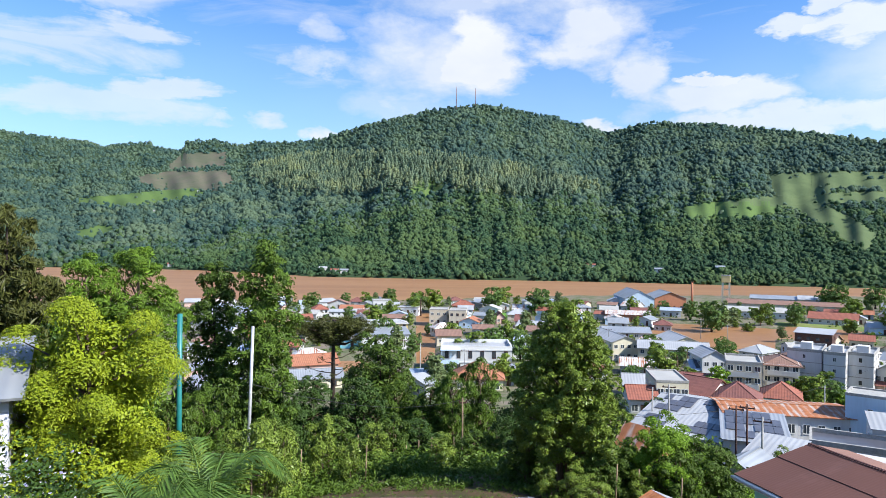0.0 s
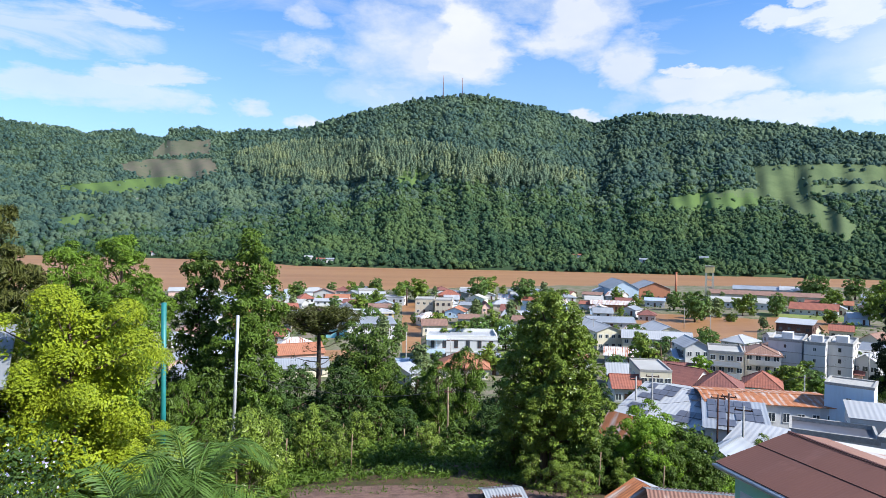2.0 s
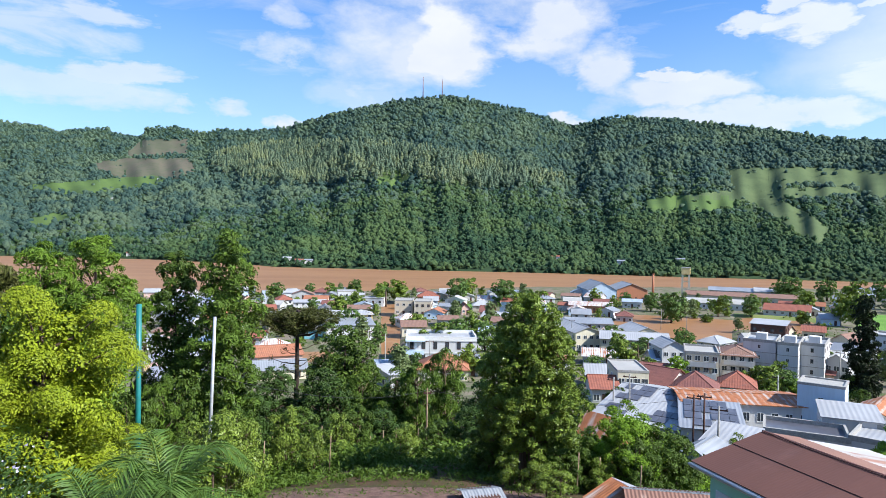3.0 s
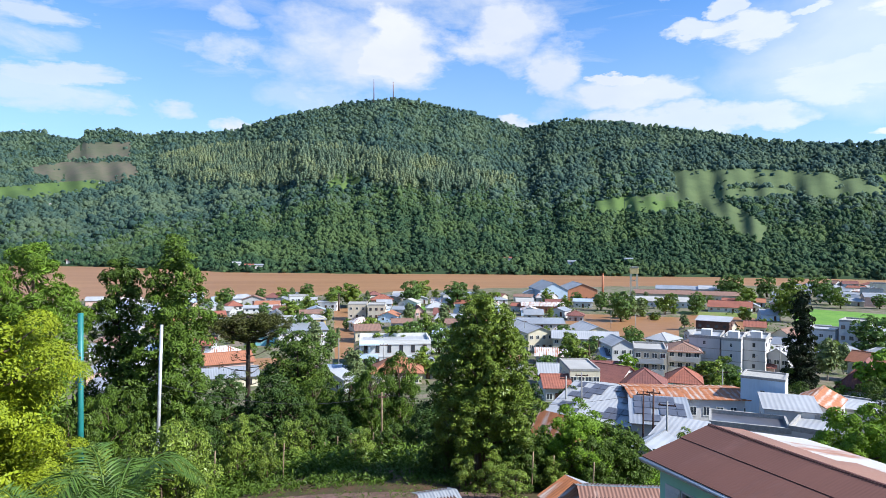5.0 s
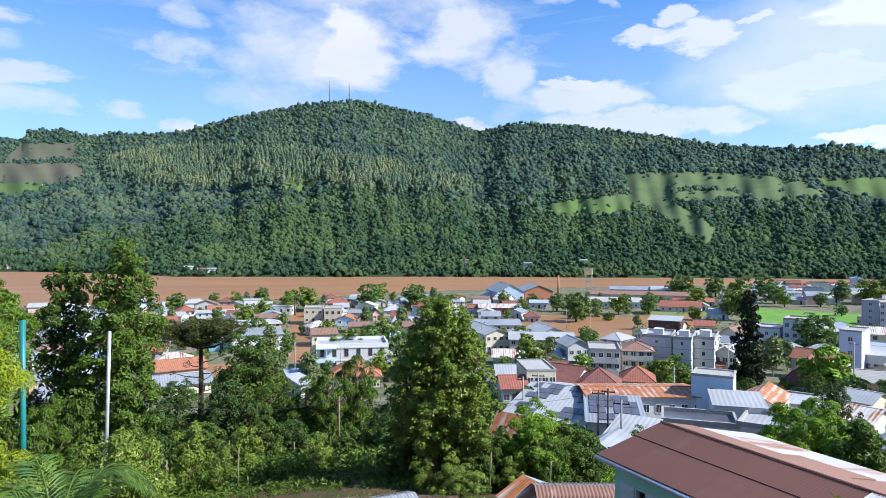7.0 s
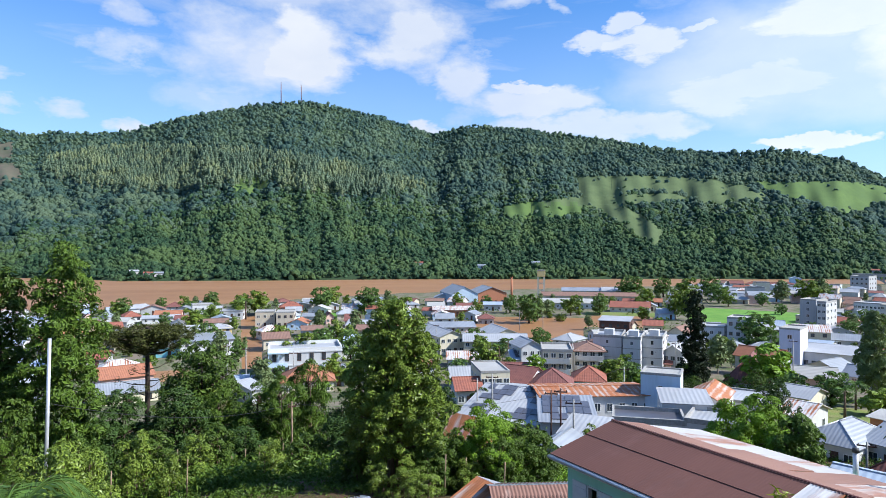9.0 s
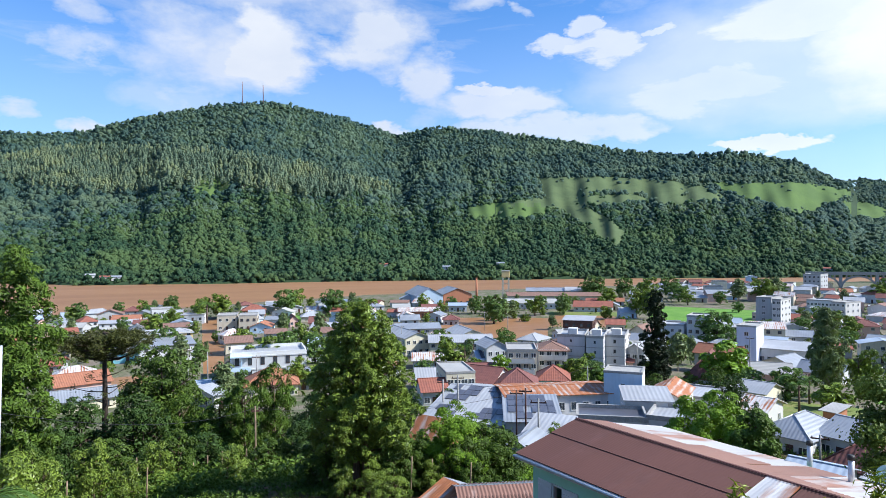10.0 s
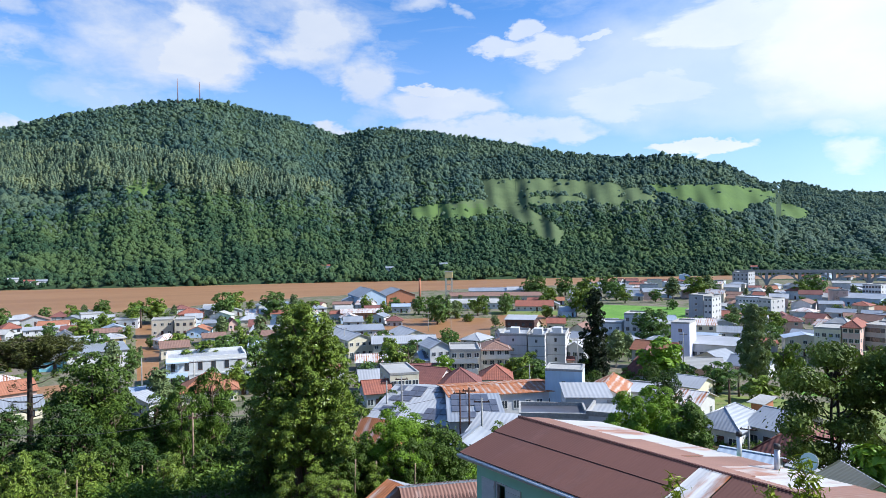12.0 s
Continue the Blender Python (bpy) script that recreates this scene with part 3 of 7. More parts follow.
# open fields on the hills: surface, and corners as direction and elevation
FIELDS = [
    ("pasture", ((26.4, 5.95), (31.7, 5.85), (36.9, 5.4), (39.7, 4.75), (41.3, 3.9), (38.3, 3.7), (36.0, 3.9), (35.0, 4.6), (31.7, 4.95), (28.8, 4.25), (27.0, 4.2))),
    ("pasture", ((23.3, 3.8), (26.3, 4.15), (33.6, 4.35), (35.5, 4.0), (30.2, 3.7), (26.8, 3.65))),
    ("meadow", ((20.1, 3.4), (21.8, 3.8), (27.0, 3.75), (26.8, 2.95), (23.8, 2.75), (20.8, 2.7))),
    ("pasture", ((28.0, 3.55), (30.2, 3.4), (31.9, 2.5), (33.1, 1.65), (33.6, 1.0), (32.8, 0.4), (31.4, 1.1), (30.0, 2.3))),
    ("meadow", ((40.6, 5.05), (42.8, 4.85), (45.8, 4.8), (47.5, 4.6), (50.0, 3.95), (49.1, 3.5), (47.6, 2.9), (46.6, 2.6), (44.5, 3.4), (42.4, 4.2))),
    ("meadow", ((49.5, 3.2), (51.0, 3.05), (52.3, 2.4), (51.8, 2.1), (50.2, 2.3))),
    ("meadow", ((-3.4, 5.7), (-0.3, 6.2), (0.1, 5.5), (-1.2, 4.7), (-2.5, 4.8))),
    ("crop", ((-25.1, 5.3), (-22.8, 5.8), (-18.4, 6.1), (-17.9, 5.4), (-19.3, 4.7), (-21.5, 4.7), (-23.2, 4.5))),
    ("crop", ((-21.8, 7.3), (-18.4, 7.6), (-18.5, 6.8), (-22.8, 6.3))),
    ("meadow", ((-29.2, 3.4), (-25.2, 3.95), (-21.0, 4.55), (-20.1, 4.3), (-22.8, 3.7), (-26.8, 3.1))),
    ("meadow", ((-29.4, 0.8), (-27.4, 1.45), (-26.8, 1.2), (-28.8, 0.35))),
]


def span(corners, az):
    """The lower and the upper edge of a field in the direction az."""
    cuts = []
    for (a, e), (b, f) in zip(corners, corners[1:] + corners[:1]):
        if min(a, b) <= az <= max(a, b) and a != b:
            cuts.append(e + (f - e) * (az - a) / (b - a))
    return (min(cuts), max(cuts)) if cuts else (0.0, 0.0)


def on_field(az, el):
    hit = np.zeros(len(az), dtype=bool)
    for _, corners in FIELDS:
        grid = np.linspace(min(c[0] for c in corners), max(c[0] for c in corners), 60)
        edge = np.array([span(corners, a) for a in grid])
        ragged = 0.10 * np.sin(az * 5.1) + 0.08 * np.sin(az * 13.3 + 1)
        inside = (az > grid[0]) & (az < grid[-1]) & (el > np.interp(az, grid, edge[:, 0]) - 0.28 + ragged) & (el < np.interp(az, grid, edge[:, 1]) + ragged * 0.5)
        hit |= inside
    return hit


low_ico = bmesh.new()
bmesh.ops.create_icosphere(low_ico, subdivisions=1, radius=1.0)
low_ico.verts.index_update()
LOW_V = np.array([v.co[:] for v in low_ico.verts])
LOW_F = np.array([[v.index for v in f.verts] for f in low_ico.faces])
LOW_F = LOW_F[LOW_V[LOW_F][:, :, 2].max(1) > 0.2]
low_ico.free()
rng = np.random.default_rng(7)


def crowns(name, pos, width, height, mat, rough=0.13):
    """Many tree crowns in one mesh: each a ragged dome of its own."""
    n = len(pos)
    turn = rng.uniform(0, 6.283, n)
    c, s = np.cos(turn)[:, None], np.sin(turn)[:, None]
    b = LOW_V[None] * (1 + rng.normal(0, rough, (n, len(LOW_V), 1)))
    x = (b[:, :, 0] * c - b[:, :, 1] * s) * width[:, None] * rng.uniform(0.8, 1.25, n)[:, None]
    y = (b[:, :, 0] * s + b[:, :, 1] * c) * width[:, None]
    z = b[:, :, 2] * height[:, None]
    v = np.stack([x, y, z], 2) + pos[:, None, :]
    f = LOW_F[None] + (np.arange(n) * len(LOW_V))[:, None, None]
    return big_mesh(name, v.reshape(-1, 3), f.reshape(-1, 3), mat, True)


def scatter(az0, az1, r0, r1, step):
    """Even but irregular places, over a fan of ground."""
    out, r = [], r0
    while r < r1:
        gap = step(r)
        n = max(1, int(radians(az1 - az0) * r / gap))
        a = az0 + (np.arange(n) + rng.uniform(0, 1, n)) / n * (az1 - az0)
        out.append(np.stack([a, r + rng.uniform(-0.5, 0.5, n) * gap], 1))
        r += gap * 0.9
    return np.concatenate(out)


spread = scatter(-40, 63, 700, 2950, lambda r: 6.4 if r < 900 else 6.4 + (r - 900) * 0.0045)
fa, fr = spread[:, 0], spread[:, 1]
ok = (fr > np.interp(fa, FAR_AZ, FAR_R) + 3) & (fr < np.interp(fa, RIDGE_DAZ, RIDGE_D) + 40)
fa, fr = fa[ok], fr[ok]
fx, fy = fr * np.sin(np.radians(fa)), fr * np.cos(np.radians(fa))
fz = land(fx, fy)
fe = elevation(fx, fy, fz)
lone = rng.uniform(0, 1, len(fa)) < 0.025  # single trees and hedges in the fields
open_land = on_field(fa, fe) & ~lone
EUC_AZ, EUC_LO, EUC_HI = (-16.5, -13, -8, -3, 0, 4, 9, 13.5), (5.4, 4.5, 4.3, 5.0, 5.3, 4.5, 4.3, 5.0), (6.6, 7.5, 7.9, 7.9, 7.8, 7.2, 6.2, 5.2)
plantation = (fa > -16.5) & (fa < 13.5) & (fe > np.interp(fa, EUC_AZ, EUC_LO) + 0.25 * np.sin(fa * 5) + 0.15 * np.sin(fa * 13)) & (fe < np.interp(fa, EUC_AZ, EUC_HI))
wood = ~open_land
size = np.minimum(1.7 + rng.gamma(2.2, 0.72, len(fa)), 5.2) * np.clip(fr / 1000, 0.95, 1.25) * np.where(plantation, 0.7, 1.0)
high = fr + rng.normal(0, 90, len(fr)) > 1120  # the haze-tinted upper woods begin raggedly
for label, sel, mat, lumps in (("dense green broadleaf forest on the lower hillside", ~high, M["forest"], 4), ("dense green forest on the upper hills and ridges", high, M["forest_hazed"], 2)):
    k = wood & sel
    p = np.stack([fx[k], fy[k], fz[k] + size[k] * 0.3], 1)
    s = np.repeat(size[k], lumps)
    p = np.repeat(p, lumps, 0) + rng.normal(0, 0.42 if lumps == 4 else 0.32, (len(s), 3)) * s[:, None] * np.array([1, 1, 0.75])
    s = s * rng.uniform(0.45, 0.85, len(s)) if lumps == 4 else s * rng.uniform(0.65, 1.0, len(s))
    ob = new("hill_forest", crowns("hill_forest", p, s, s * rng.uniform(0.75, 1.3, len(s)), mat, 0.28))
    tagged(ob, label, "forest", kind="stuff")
reps = np.flatnonzero(plantation & (rng.uniform(0, 1, len(fa)) < 0.93))
px, py = fx[reps] + rng.normal(0, 2.4, len(reps)), fy[reps] + rng.normal(0, 2.4, len(reps))
pz = land(px, py)
tall = rng.uniform(10, 21, len(reps))
slim = rng.uniform(1.9, 3.3, len(reps))
pos = np.concatenate([np.stack([px + rng.normal(0, 0.5, len(reps)), py + rng.normal(0, 0.5, len(reps)), pz + tall * up], 1) for up in (0.45, 0.62, 0.79, 0.95)])
wide_ = np.concatenate([slim * 0.9, slim * 1.1, slim, slim * 0.65])
tagged(new("eucalyptus_plantation", crowns("eucalyptus_plantation", pos, wide_, np.tile(tall, 4) * rng.uniform(0.10, 0.15, len(pos)), M["eucalypt"], 0.28)), "tall pale eucalyptus plantation trees in rows on the hill", "forest", kind="stuff")
b0 = np.arange(len(reps)) * 4
tv = np.stack([np.stack([px - 0.14, py, pz], 1), np.stack([px + 0.14, py, pz], 1), np.stack([px, py - 0.5, pz], 1), np.stack([px, py, pz + tall * 0.9], 1)], 1).reshape(-1, 3)
tf = np.concatenate([np.stack([b0, b0 + 2, b0 + 3], 1), np.stack([b0 + 2, b0 + 1, b0 + 3], 1)])
tagged(new("eucalyptus_trunks", big_mesh("eucalyptus_trunks", tv, tf, M["bark_pale"])), "pale straight eucalyptus trunks on the hillside", "forest", kind="stuff")

for surface, corners in FIELDS:
    a0, a1 = min(c[0] for c in corners), max(c[0] for c in corners)
    draped("field", a0, a1, lambda u: hill_distance(a0 + (a1 - a0) * u, span(corners, a0 + (a1 - a0) * u)[0] - 0.3), lambda u: hill_distance(a0 + (a1 - a0) * u, span(corners, a0 + (a1 - a0) * u)[1] + 0.1),
           M[surface], 1.0, {"pasture": "dry olive pasture between the woods on the hill", "meadow": "bright green meadow between the woods on the hill", "crop": "tilled brown and green field on the hill"}[surface], "field", 60, 24)

# two lattice masts on the summit
def mast(az, height):
    r = float(np.interp(az, RIDGE_DAZ, RIDGE_D)) - 12
    root = tagged(new("radio_mast"), "slender lattice radio mast on the wooded summit", "radio mast", "masts on the summit")
    root.location = spot(az, r, ground_z(az, r))
    legs = [(1.3, 0, 0), (-0.65, 1.12, 0), (-0.65, -1.12, 0)]
    for x, y, _ in legs:
        part("leg", tubes_mesh("leg", [([(x, y, 0), (x * 0.45, y * 0.45, height)], (0.55, 0.42), 5)], M["redsteel"]), None, root)
    for i in range(int(height / 4)):
        z0, z1 = i * 4.0, i * 4.0 + 4
        k0, k1 = 1 - 0.55 * z0 / height, 1 - 0.55 * z1 / height
        br = [([(legs[a][0] * k0, legs[a][1] * k0, z0), (legs[b][0] * k1, legs[b][1] * k1, z1)], (0.26, 0.26), 4) for a, b in ((0, 1), (1, 2), (2, 0))]
        part("brace", tubes_mesh("brace", br, M["redsteel"]), None, root)
    part("antenna", box_bm((-0.8, -0.5, height * 0.9, 0.8, 0.5, height * 0.97), (-0.12, -0.12, height * 0.97, 0.12, 0.12, height + 4)), M["galv"], root)


mast(1.02, 58)
mast(2.7, 48)

# ---------------------------------------------------------------- buildings: how they are made
def window_mesh(name, frame_mat, bars=1):
    """A window one metre wide and high, proud of its wall: frame, mullions and a set-back pane."""
    bm = bmesh.new()
    xs, zs = (-0.5, -0.44, -0.025, 0.025, 0.44, 0.5), (-0.04, 0.06, 0.94, 1.0)
    grid = [[bm.verts.new((x, 0.01, z)) for z in zs] for x in xs]
    cells = [bm.faces.new((grid[i][k], grid[i + 1][k], grid[i + 1][k + 1], grid[i][k + 1])) for i in range(5) for k in range(3) if not (k == 1 and i in (1, 3))]
    raised = bmesh.ops.extrude_face_region(bm, geom=cells)["geom"]
    bmesh.ops.translate(bm, verts=[v for v in raised if isinstance(v, bmesh.types.BMVert)], vec=(0, -0.06, 0))
    me = bpy.data.meshes.new(name)
    bm.to_mesh(me)
    bm.free()
    me.materials.append(frame_mat)
    return me


PANE = mesh_of("pane", [(-0.46, -0.015, 0.04), (0.46, -0.015, 0.04), (0.46, -0.015, 0.96), (-0.46, -0.015, 0.96), (-0.46, 0.005, 0.04), (0.46, 0.005, 0.04), (0.46, 0.005, 0.96), (-0.46, 0.005, 0.96)],
               [(0, 1, 2, 3), (7, 6, 5, 4), (0, 4, 5, 1), (1, 5, 6, 2), (2, 6, 7, 3), (3, 7, 4, 0)], M["glass"])
WINDOW = window_mesh("window", M["trim"])
WINDOW_DARK = window_mesh("window", M["wood"])
DOOR = mesh_of("door", [(x, y, z) for z in (0, 1) for x, y in ((-0.5, -0.06), (0.5, -0.06), (0.5, 0.01), (-0.5, 0.01))], [(0, 1, 5, 4), (1, 2, 6, 5), (2, 3, 7, 6), (3, 0, 4, 7), (4, 5, 6, 7), (3, 2, 1, 0)], M["wood"])


def add_window(root, x, y, z, w, h, turn=0.0, mesh=None, with_pane=True):
    ob = new("window", mesh or WINDOW)
    ob.parent = root
    ob.matrix_local = pose(x, y, z, 0, 0, turn) @ Matrix.Diagonal((w, 1, h, 1))
    if with_pane:
        new("pane", PANE).parent = ob
    return ob


def add_door(root, x, y, z, w=0.95, h=2.1, turn=0.0):
    ob = new("door", DOOR)
    ob.parent = root
    ob.matrix_local = pose(x, y, z, 0, 0, turn) @ Matrix.Diagonal((w, 1, h, 1))


def wall_mesh(w, d, h, roof, rise, mat, deep=2.0):
    """The shell of a house: four walls with their gables, front at y = 0."""
    x = w / 2
    vs = [(-x, 0, -deep), (x, 0, -deep), (x, d, -deep), (-x, d, -deep), (-x, 0, h), (x, 0, h), (x, d, h), (-x, d, h)]
    fs = [(0, 1, 5, 4), (2, 3, 7, 6), (1, 2, 6, 5), (3, 0, 4, 7), (3, 2, 1, 0)]
    if roof == "gable_x":
        vs += [(-x, d / 2, h + rise), (x, d / 2, h + rise)]
        fs += [(4, 8, 7), (5, 6, 9), (4, 5, 9, 8), (6, 7, 8, 9)]
    elif roof == "gable_y":
        vs += [(0, 0, h + rise), (0, d, h + rise)]
        fs += [(4, 5, 8), (6, 7, 9), (5, 6, 9, 8), (7, 4, 8, 9)]
    elif roof == "shed":
        vs += [(-x, d, h + rise), (x, d, h + rise)]
        fs += [(4, 5, 9, 8), (6, 7, 8, 9), (4, 8, 7), (5, 6, 9)]
    else:
        fs += [(4, 5, 6, 7)]
    return mesh_of("wall", vs, fs, mat)


def slab(vs, thick):
    """A sheet of four corners with thickness, as vertices and faces."""
    n = (Vector(vs[1]) - Vector(vs[0])).cross(Vector(vs[3]) - Vector(vs[0])).normalized()
    if n.z < 0:
        vs = vs[::-1]
        n = -n
    up = [Vector(v) + n * thick for v in vs]
    return [*map(Vector, vs), *up], [(3, 2, 1, 0), (4, 5, 6, 7), (0, 1, 5, 4), (1, 2, 6, 5), (2, 3, 7, 6), (3, 0, 4, 7)]


def slabs_mesh(name, sheets, thick, mat):
    vs, fs = [], []
    for s in sheets:
        v, f = slab(list(s), thick)
        n = len(vs)
        vs += v
        fs += [tuple(i + n for i in q) for q in f]
    return mesh_of(name, vs, fs, mat)


def roof_parts(root, w, d, h, roof, rise, mat, over=0.5, trim=None):
    x, o, z = w / 2 + over, over, h + 0.02
    if roof == "gable_x":
        k = rise / (d / 2)
        e = z - o * k
        for y0 in (-o, d + o):
            part("roof_slope", slabs_mesh("roof_slope", [((-x, y0, e), (x, y0, e), (x, d / 2, z + rise), (-x, d / 2, z + rise))], 0.10, mat), None, root)
        part("ridge", box_bm((-x, d / 2 - 0.18, z + rise + 0.04, x, d / 2 + 0.18, z + rise + 0.15)), mat, root)
    elif roof == "gable_y":
        k = rise / (w / 2)
        e = z - o * k
        for x0 in (-x, x):
            part("roof_slope", slabs_mesh("roof_slope", [((x0, -o, e), (x0, d + o, e), (0, d + o, z + rise), (0, -o, z + rise))], 0.10, mat), None, root)
        part("ridge", box_bm((-0.18, -o, z + rise + 0.04, 0.18, d + o, z + rise + 0.15)), mat, root)
    elif roof == "shed":
        k = rise / d
        part("roof_slope", slabs_mesh("roof_slope", [((-x, -o, z - o * k), (x, -o, z - o * k), (x, d + o, z + rise + o * k), (-x, d + o, z + rise + o * k))], 0.10, mat), None, root)
    elif roof == "hip":
        r = min(w, d) / 2
        if w >= d:
            a, b = (-w / 2 + r, d / 2, z + rise), (w / 2 - r, d / 2, z + rise)
        else:
            a, b = (0, r, z + rise), (0, d - r, z + rise)
        c = [(-x, -o, z - 0.25), (x, -o, z - 0.25), (x, d + o, z - 0.25), (-x, d + o, z - 0.25)]
        low = [(p, q, s - 0.14) for p, q, s in c]
        if w >= d:
            fs = [(0, 1, 5, 4), (1, 2, 5), (2, 3, 4, 5), (3, 0, 4)]
        else:
            fs = [(0, 1, 4), (1, 2, 5, 4), (2, 3, 5), (3, 0, 4, 5)]
        fs += [(6, 7, 1, 0), (7, 8, 2, 1), (8, 9, 3, 2), (9, 6, 0, 3), (9, 8, 7, 6)]
        part("roof_slope", mesh_of("roof_slope", [*c, a, b, *low], fs, mat), None, root)
        hips = [((c[0], a), (c[3], a), (c[1], b), (c[2], b)), ((c[0], a), (c[1], a), (c[2], b), (c[3], b))][w < d]
        caps = [([p, q], (0.11, 0.11), 5) for p, q in hips] + [([a, b], (0.13, 0.13), 5)]
        part("ridge", tubes_mesh("ridge", caps, mat), None, root)
    else:  # flat roof within a parapet
        part("roof_deck", box_bm((-w / 2 + 0.2, 0.2, h - 0.3, w / 2 - 0.2, d - 0.2, h + 0.05)), mat, root)
        t = 0.22
        part("parapet", box_bm((-w / 2 - 0.06, -0.06, h - 0.1, w / 2 + 0.06, t, h + rise), (-w / 2 - 0.06, d - t, h - 0.1, w / 2 + 0.06, d + 0.06, h + rise),
                               (-w / 2 - 0.06, t, h - 0.1, -w / 2 + t, d - t, h + rise), (w / 2 - t, t, h - 0.1, w / 2 + 0.06, d - t, h + rise)), trim or M["concrete"], root)


def house(label, az, r, w, d, h, roof="gable_x", wall="white", cover="metal", rise=1.5, yaw=0.0, floors=1, cols=3, sides=True, name="house", group="", over=0.5, trim=None, lift=0.0, door=True, win=(1.15, 1.15), panes=True, category="house"):
    """A building of the town with its front r metres away in the direction az; yaw turns its front to the left."""
    root = tagged(new(name), label, category, group)
    root.matrix_world = Matrix.Translation(spot(az, r, min(ground_z(az, r), ground_z(az, r + d)) + lift)) @ pose(0, 0, 0, 0, 0, yaw - az)
    part("wall", wall_mesh(w, d, h, roof, rise, M[wall]), None, root)
    roof_parts(root, w, d, h, roof, rise, M[cover], over, M[trim] if trim else None)
    fh = h / floors
    ww, wh = win[0], min(win[1], fh - 0.9)
    frame_mesh = WINDOW if (len(label) + cols) % 3 else WINDOW_DARK
    for f in range(floors):
        for c in range(cols):
            x = -w / 2 + w * (c + 0.5) / cols
            if door and f == 0 and c == cols // 2:
                add_door(root, x, -0.02, 0.05)
            else:
                add_window(root, x, -0.02, f * fh + 0.95, ww, wh, 0, frame_mesh, panes)
        if sides:
            n = max(1, int(d / 3.6))
            for c in range(n):
                y = d * (c + 0.5) / n
                add_window(root, w / 2 + 0.02, y, f * fh + 0.95, ww, wh, 90, frame_mesh, panes)
                add_window(root, -w / 2 - 0.02, y, f * fh + 0.95, ww, wh, -90, frame_mesh, panes)
    return root


def band(root, w, d, z, mat, deep=0.12, tall=0.25):
    """A string course round a building."""
    part("string_course", box_bm((-w / 2 - deep, -deep, z, w / 2 + deep, 0, z + tall), (w / 2, 0, z, w / 2 + deep, d, z + tall), (-w / 2 - deep, 0, z, -w / 2, d, z + tall)), mat, root)


def balcony(root, x, z, w, out=1.2):
    part("balcony", box_bm((x - w / 2, -out, z - 0.14, x + w / 2, 0, z), (x - w / 2, -out, z, x + w / 2, -out + 0.1, z + 0.95), (x - w / 2, -out + 0.1, z, x - w / 2 + 0.1, 0, z + 0.95), (x + w / 2 - 0.1, -out + 0.1, z, x + w / 2, 0, z + 0.95)), M["offwhite"], root)


def solar_panels(root, w, d, h, rise, x0, x1, cols, rows, y0=0.4, slope="front", skip=()):
    """Dark panels on the front slope of a gable_x roof, or of a shed."""
    run = d / 2 if slope == "front" else d
    k = rise / run
    me = None
    for i, j in itertools.product(range(cols), range(rows)):
        if (i, j) in skip:
            continue
        px, py = x0 + (x1 - x0) * (i + 0.5) / cols, y0 + (run - y0 - 0.3) * (j + 0.5) / rows
        if me is None:
            bm = box_bm((-0.47 * (x1 - x0) / cols, -0.46 * (run - y0) / rows, 0, 0.47 * (x1 - x0) / cols, 0.46 * (run - y0) / rows, 0.06))
            me = bpy.data.meshes.new("solar_panel")
            bm.to_mesh(me)
            bm.free()
            me.materials.append(M["solar"])
        ob = new("solar_panel", me)
        ob.parent = root
        ob.matrix_local = pose(px, py, h + 0.19 + k * py, math.degrees(math.atan(k)), 0, 0)

# ---------------------------------------------------------------- the town
# middle of the town
office = house("two-storey white building with tall dark windows", 3.00, 169, 18.3, 13, 6.5, "flat", "white", "metal_white", 0.9, 2, 2, 6, win=(1.0, 1.9), trim="trim", name="office_building", category="building")
house("beige two-storey block of flats with flat roof", -0.35, 288, 8.0, 11, 6.6, "flat", "beige", "concrete", 0.4, -4, 2, 3, name="apartment_block", category="building")
house("beige two-storey block of flats beside a stair slot", 1.32, 284, 7.4, 11, 6.5, "flat", "beige", "concrete", 0.4, -4, 2, 3, name="apartment_block", category="building")
house("cream house with orange ridge tiles on brown roof", 0.59, 226, 8.4, 9, 3.3, "gable_x", "cream", "tile_brown", 1.6, 4, 1, 3)
house("red brick house with a red hipped tile roof", 1.82, 350, 11.6, 9, 3.1, "hip", "brick", "tile_red", 2.2, 0, 1, 4)
house("grey house with a pale sheet roof", 4.10, 372, 16.1, 8, 3.3, "gable_x", "grey", "metal", 1.2, 0, 1, 5)
house("small house with a dark red roof", 5.09, 294, 3.5, 7, 3.2, "gable_y", "pink", "tile_maroon", 1.8, 10, 1, 2)
house("maroon-roofed cottage among the trees", 6.93, 279, 5.8, 8, 3.2, "gable_x", "pink", "tile_maroon", 2.2, -6, 1, 3)
house("low house with a weathered brown roof", 8.20, 245, 7.5, 8, 3.2, "gable_x", "beige", "tile_brown", 1.5, -8, 1, 3)
house("white low house with a pale metal roof", 7.69, 217, 10.5, 10, 3.2, "gable_x", "white", "metal_blue", 1.2, -4, 1, 4)
house("bungalow with an orange hipped tile roof", 3.20, 138, 10.4, 9, 3.3, "hip", "cream", "tile_orange", 2.6, 0, 1, 4)
house("low shed with a grey sheet roof", 5.42, 146, 4.4, 7, 3.3, "shed", "grey", "metal", 0.7, 0, 1, 2)
house("white cube house by the river", -5.28, 332, 9.4, 9, 6.5, "flat", "white", "metal_white", 0.5, 4, 2, 3, name="cube_house")
house("white low house with a flat roof", -3.32, 331, 13.7, 12, 3.2, "flat", "white", "metal_white", 0.4, -10, 1, 4)
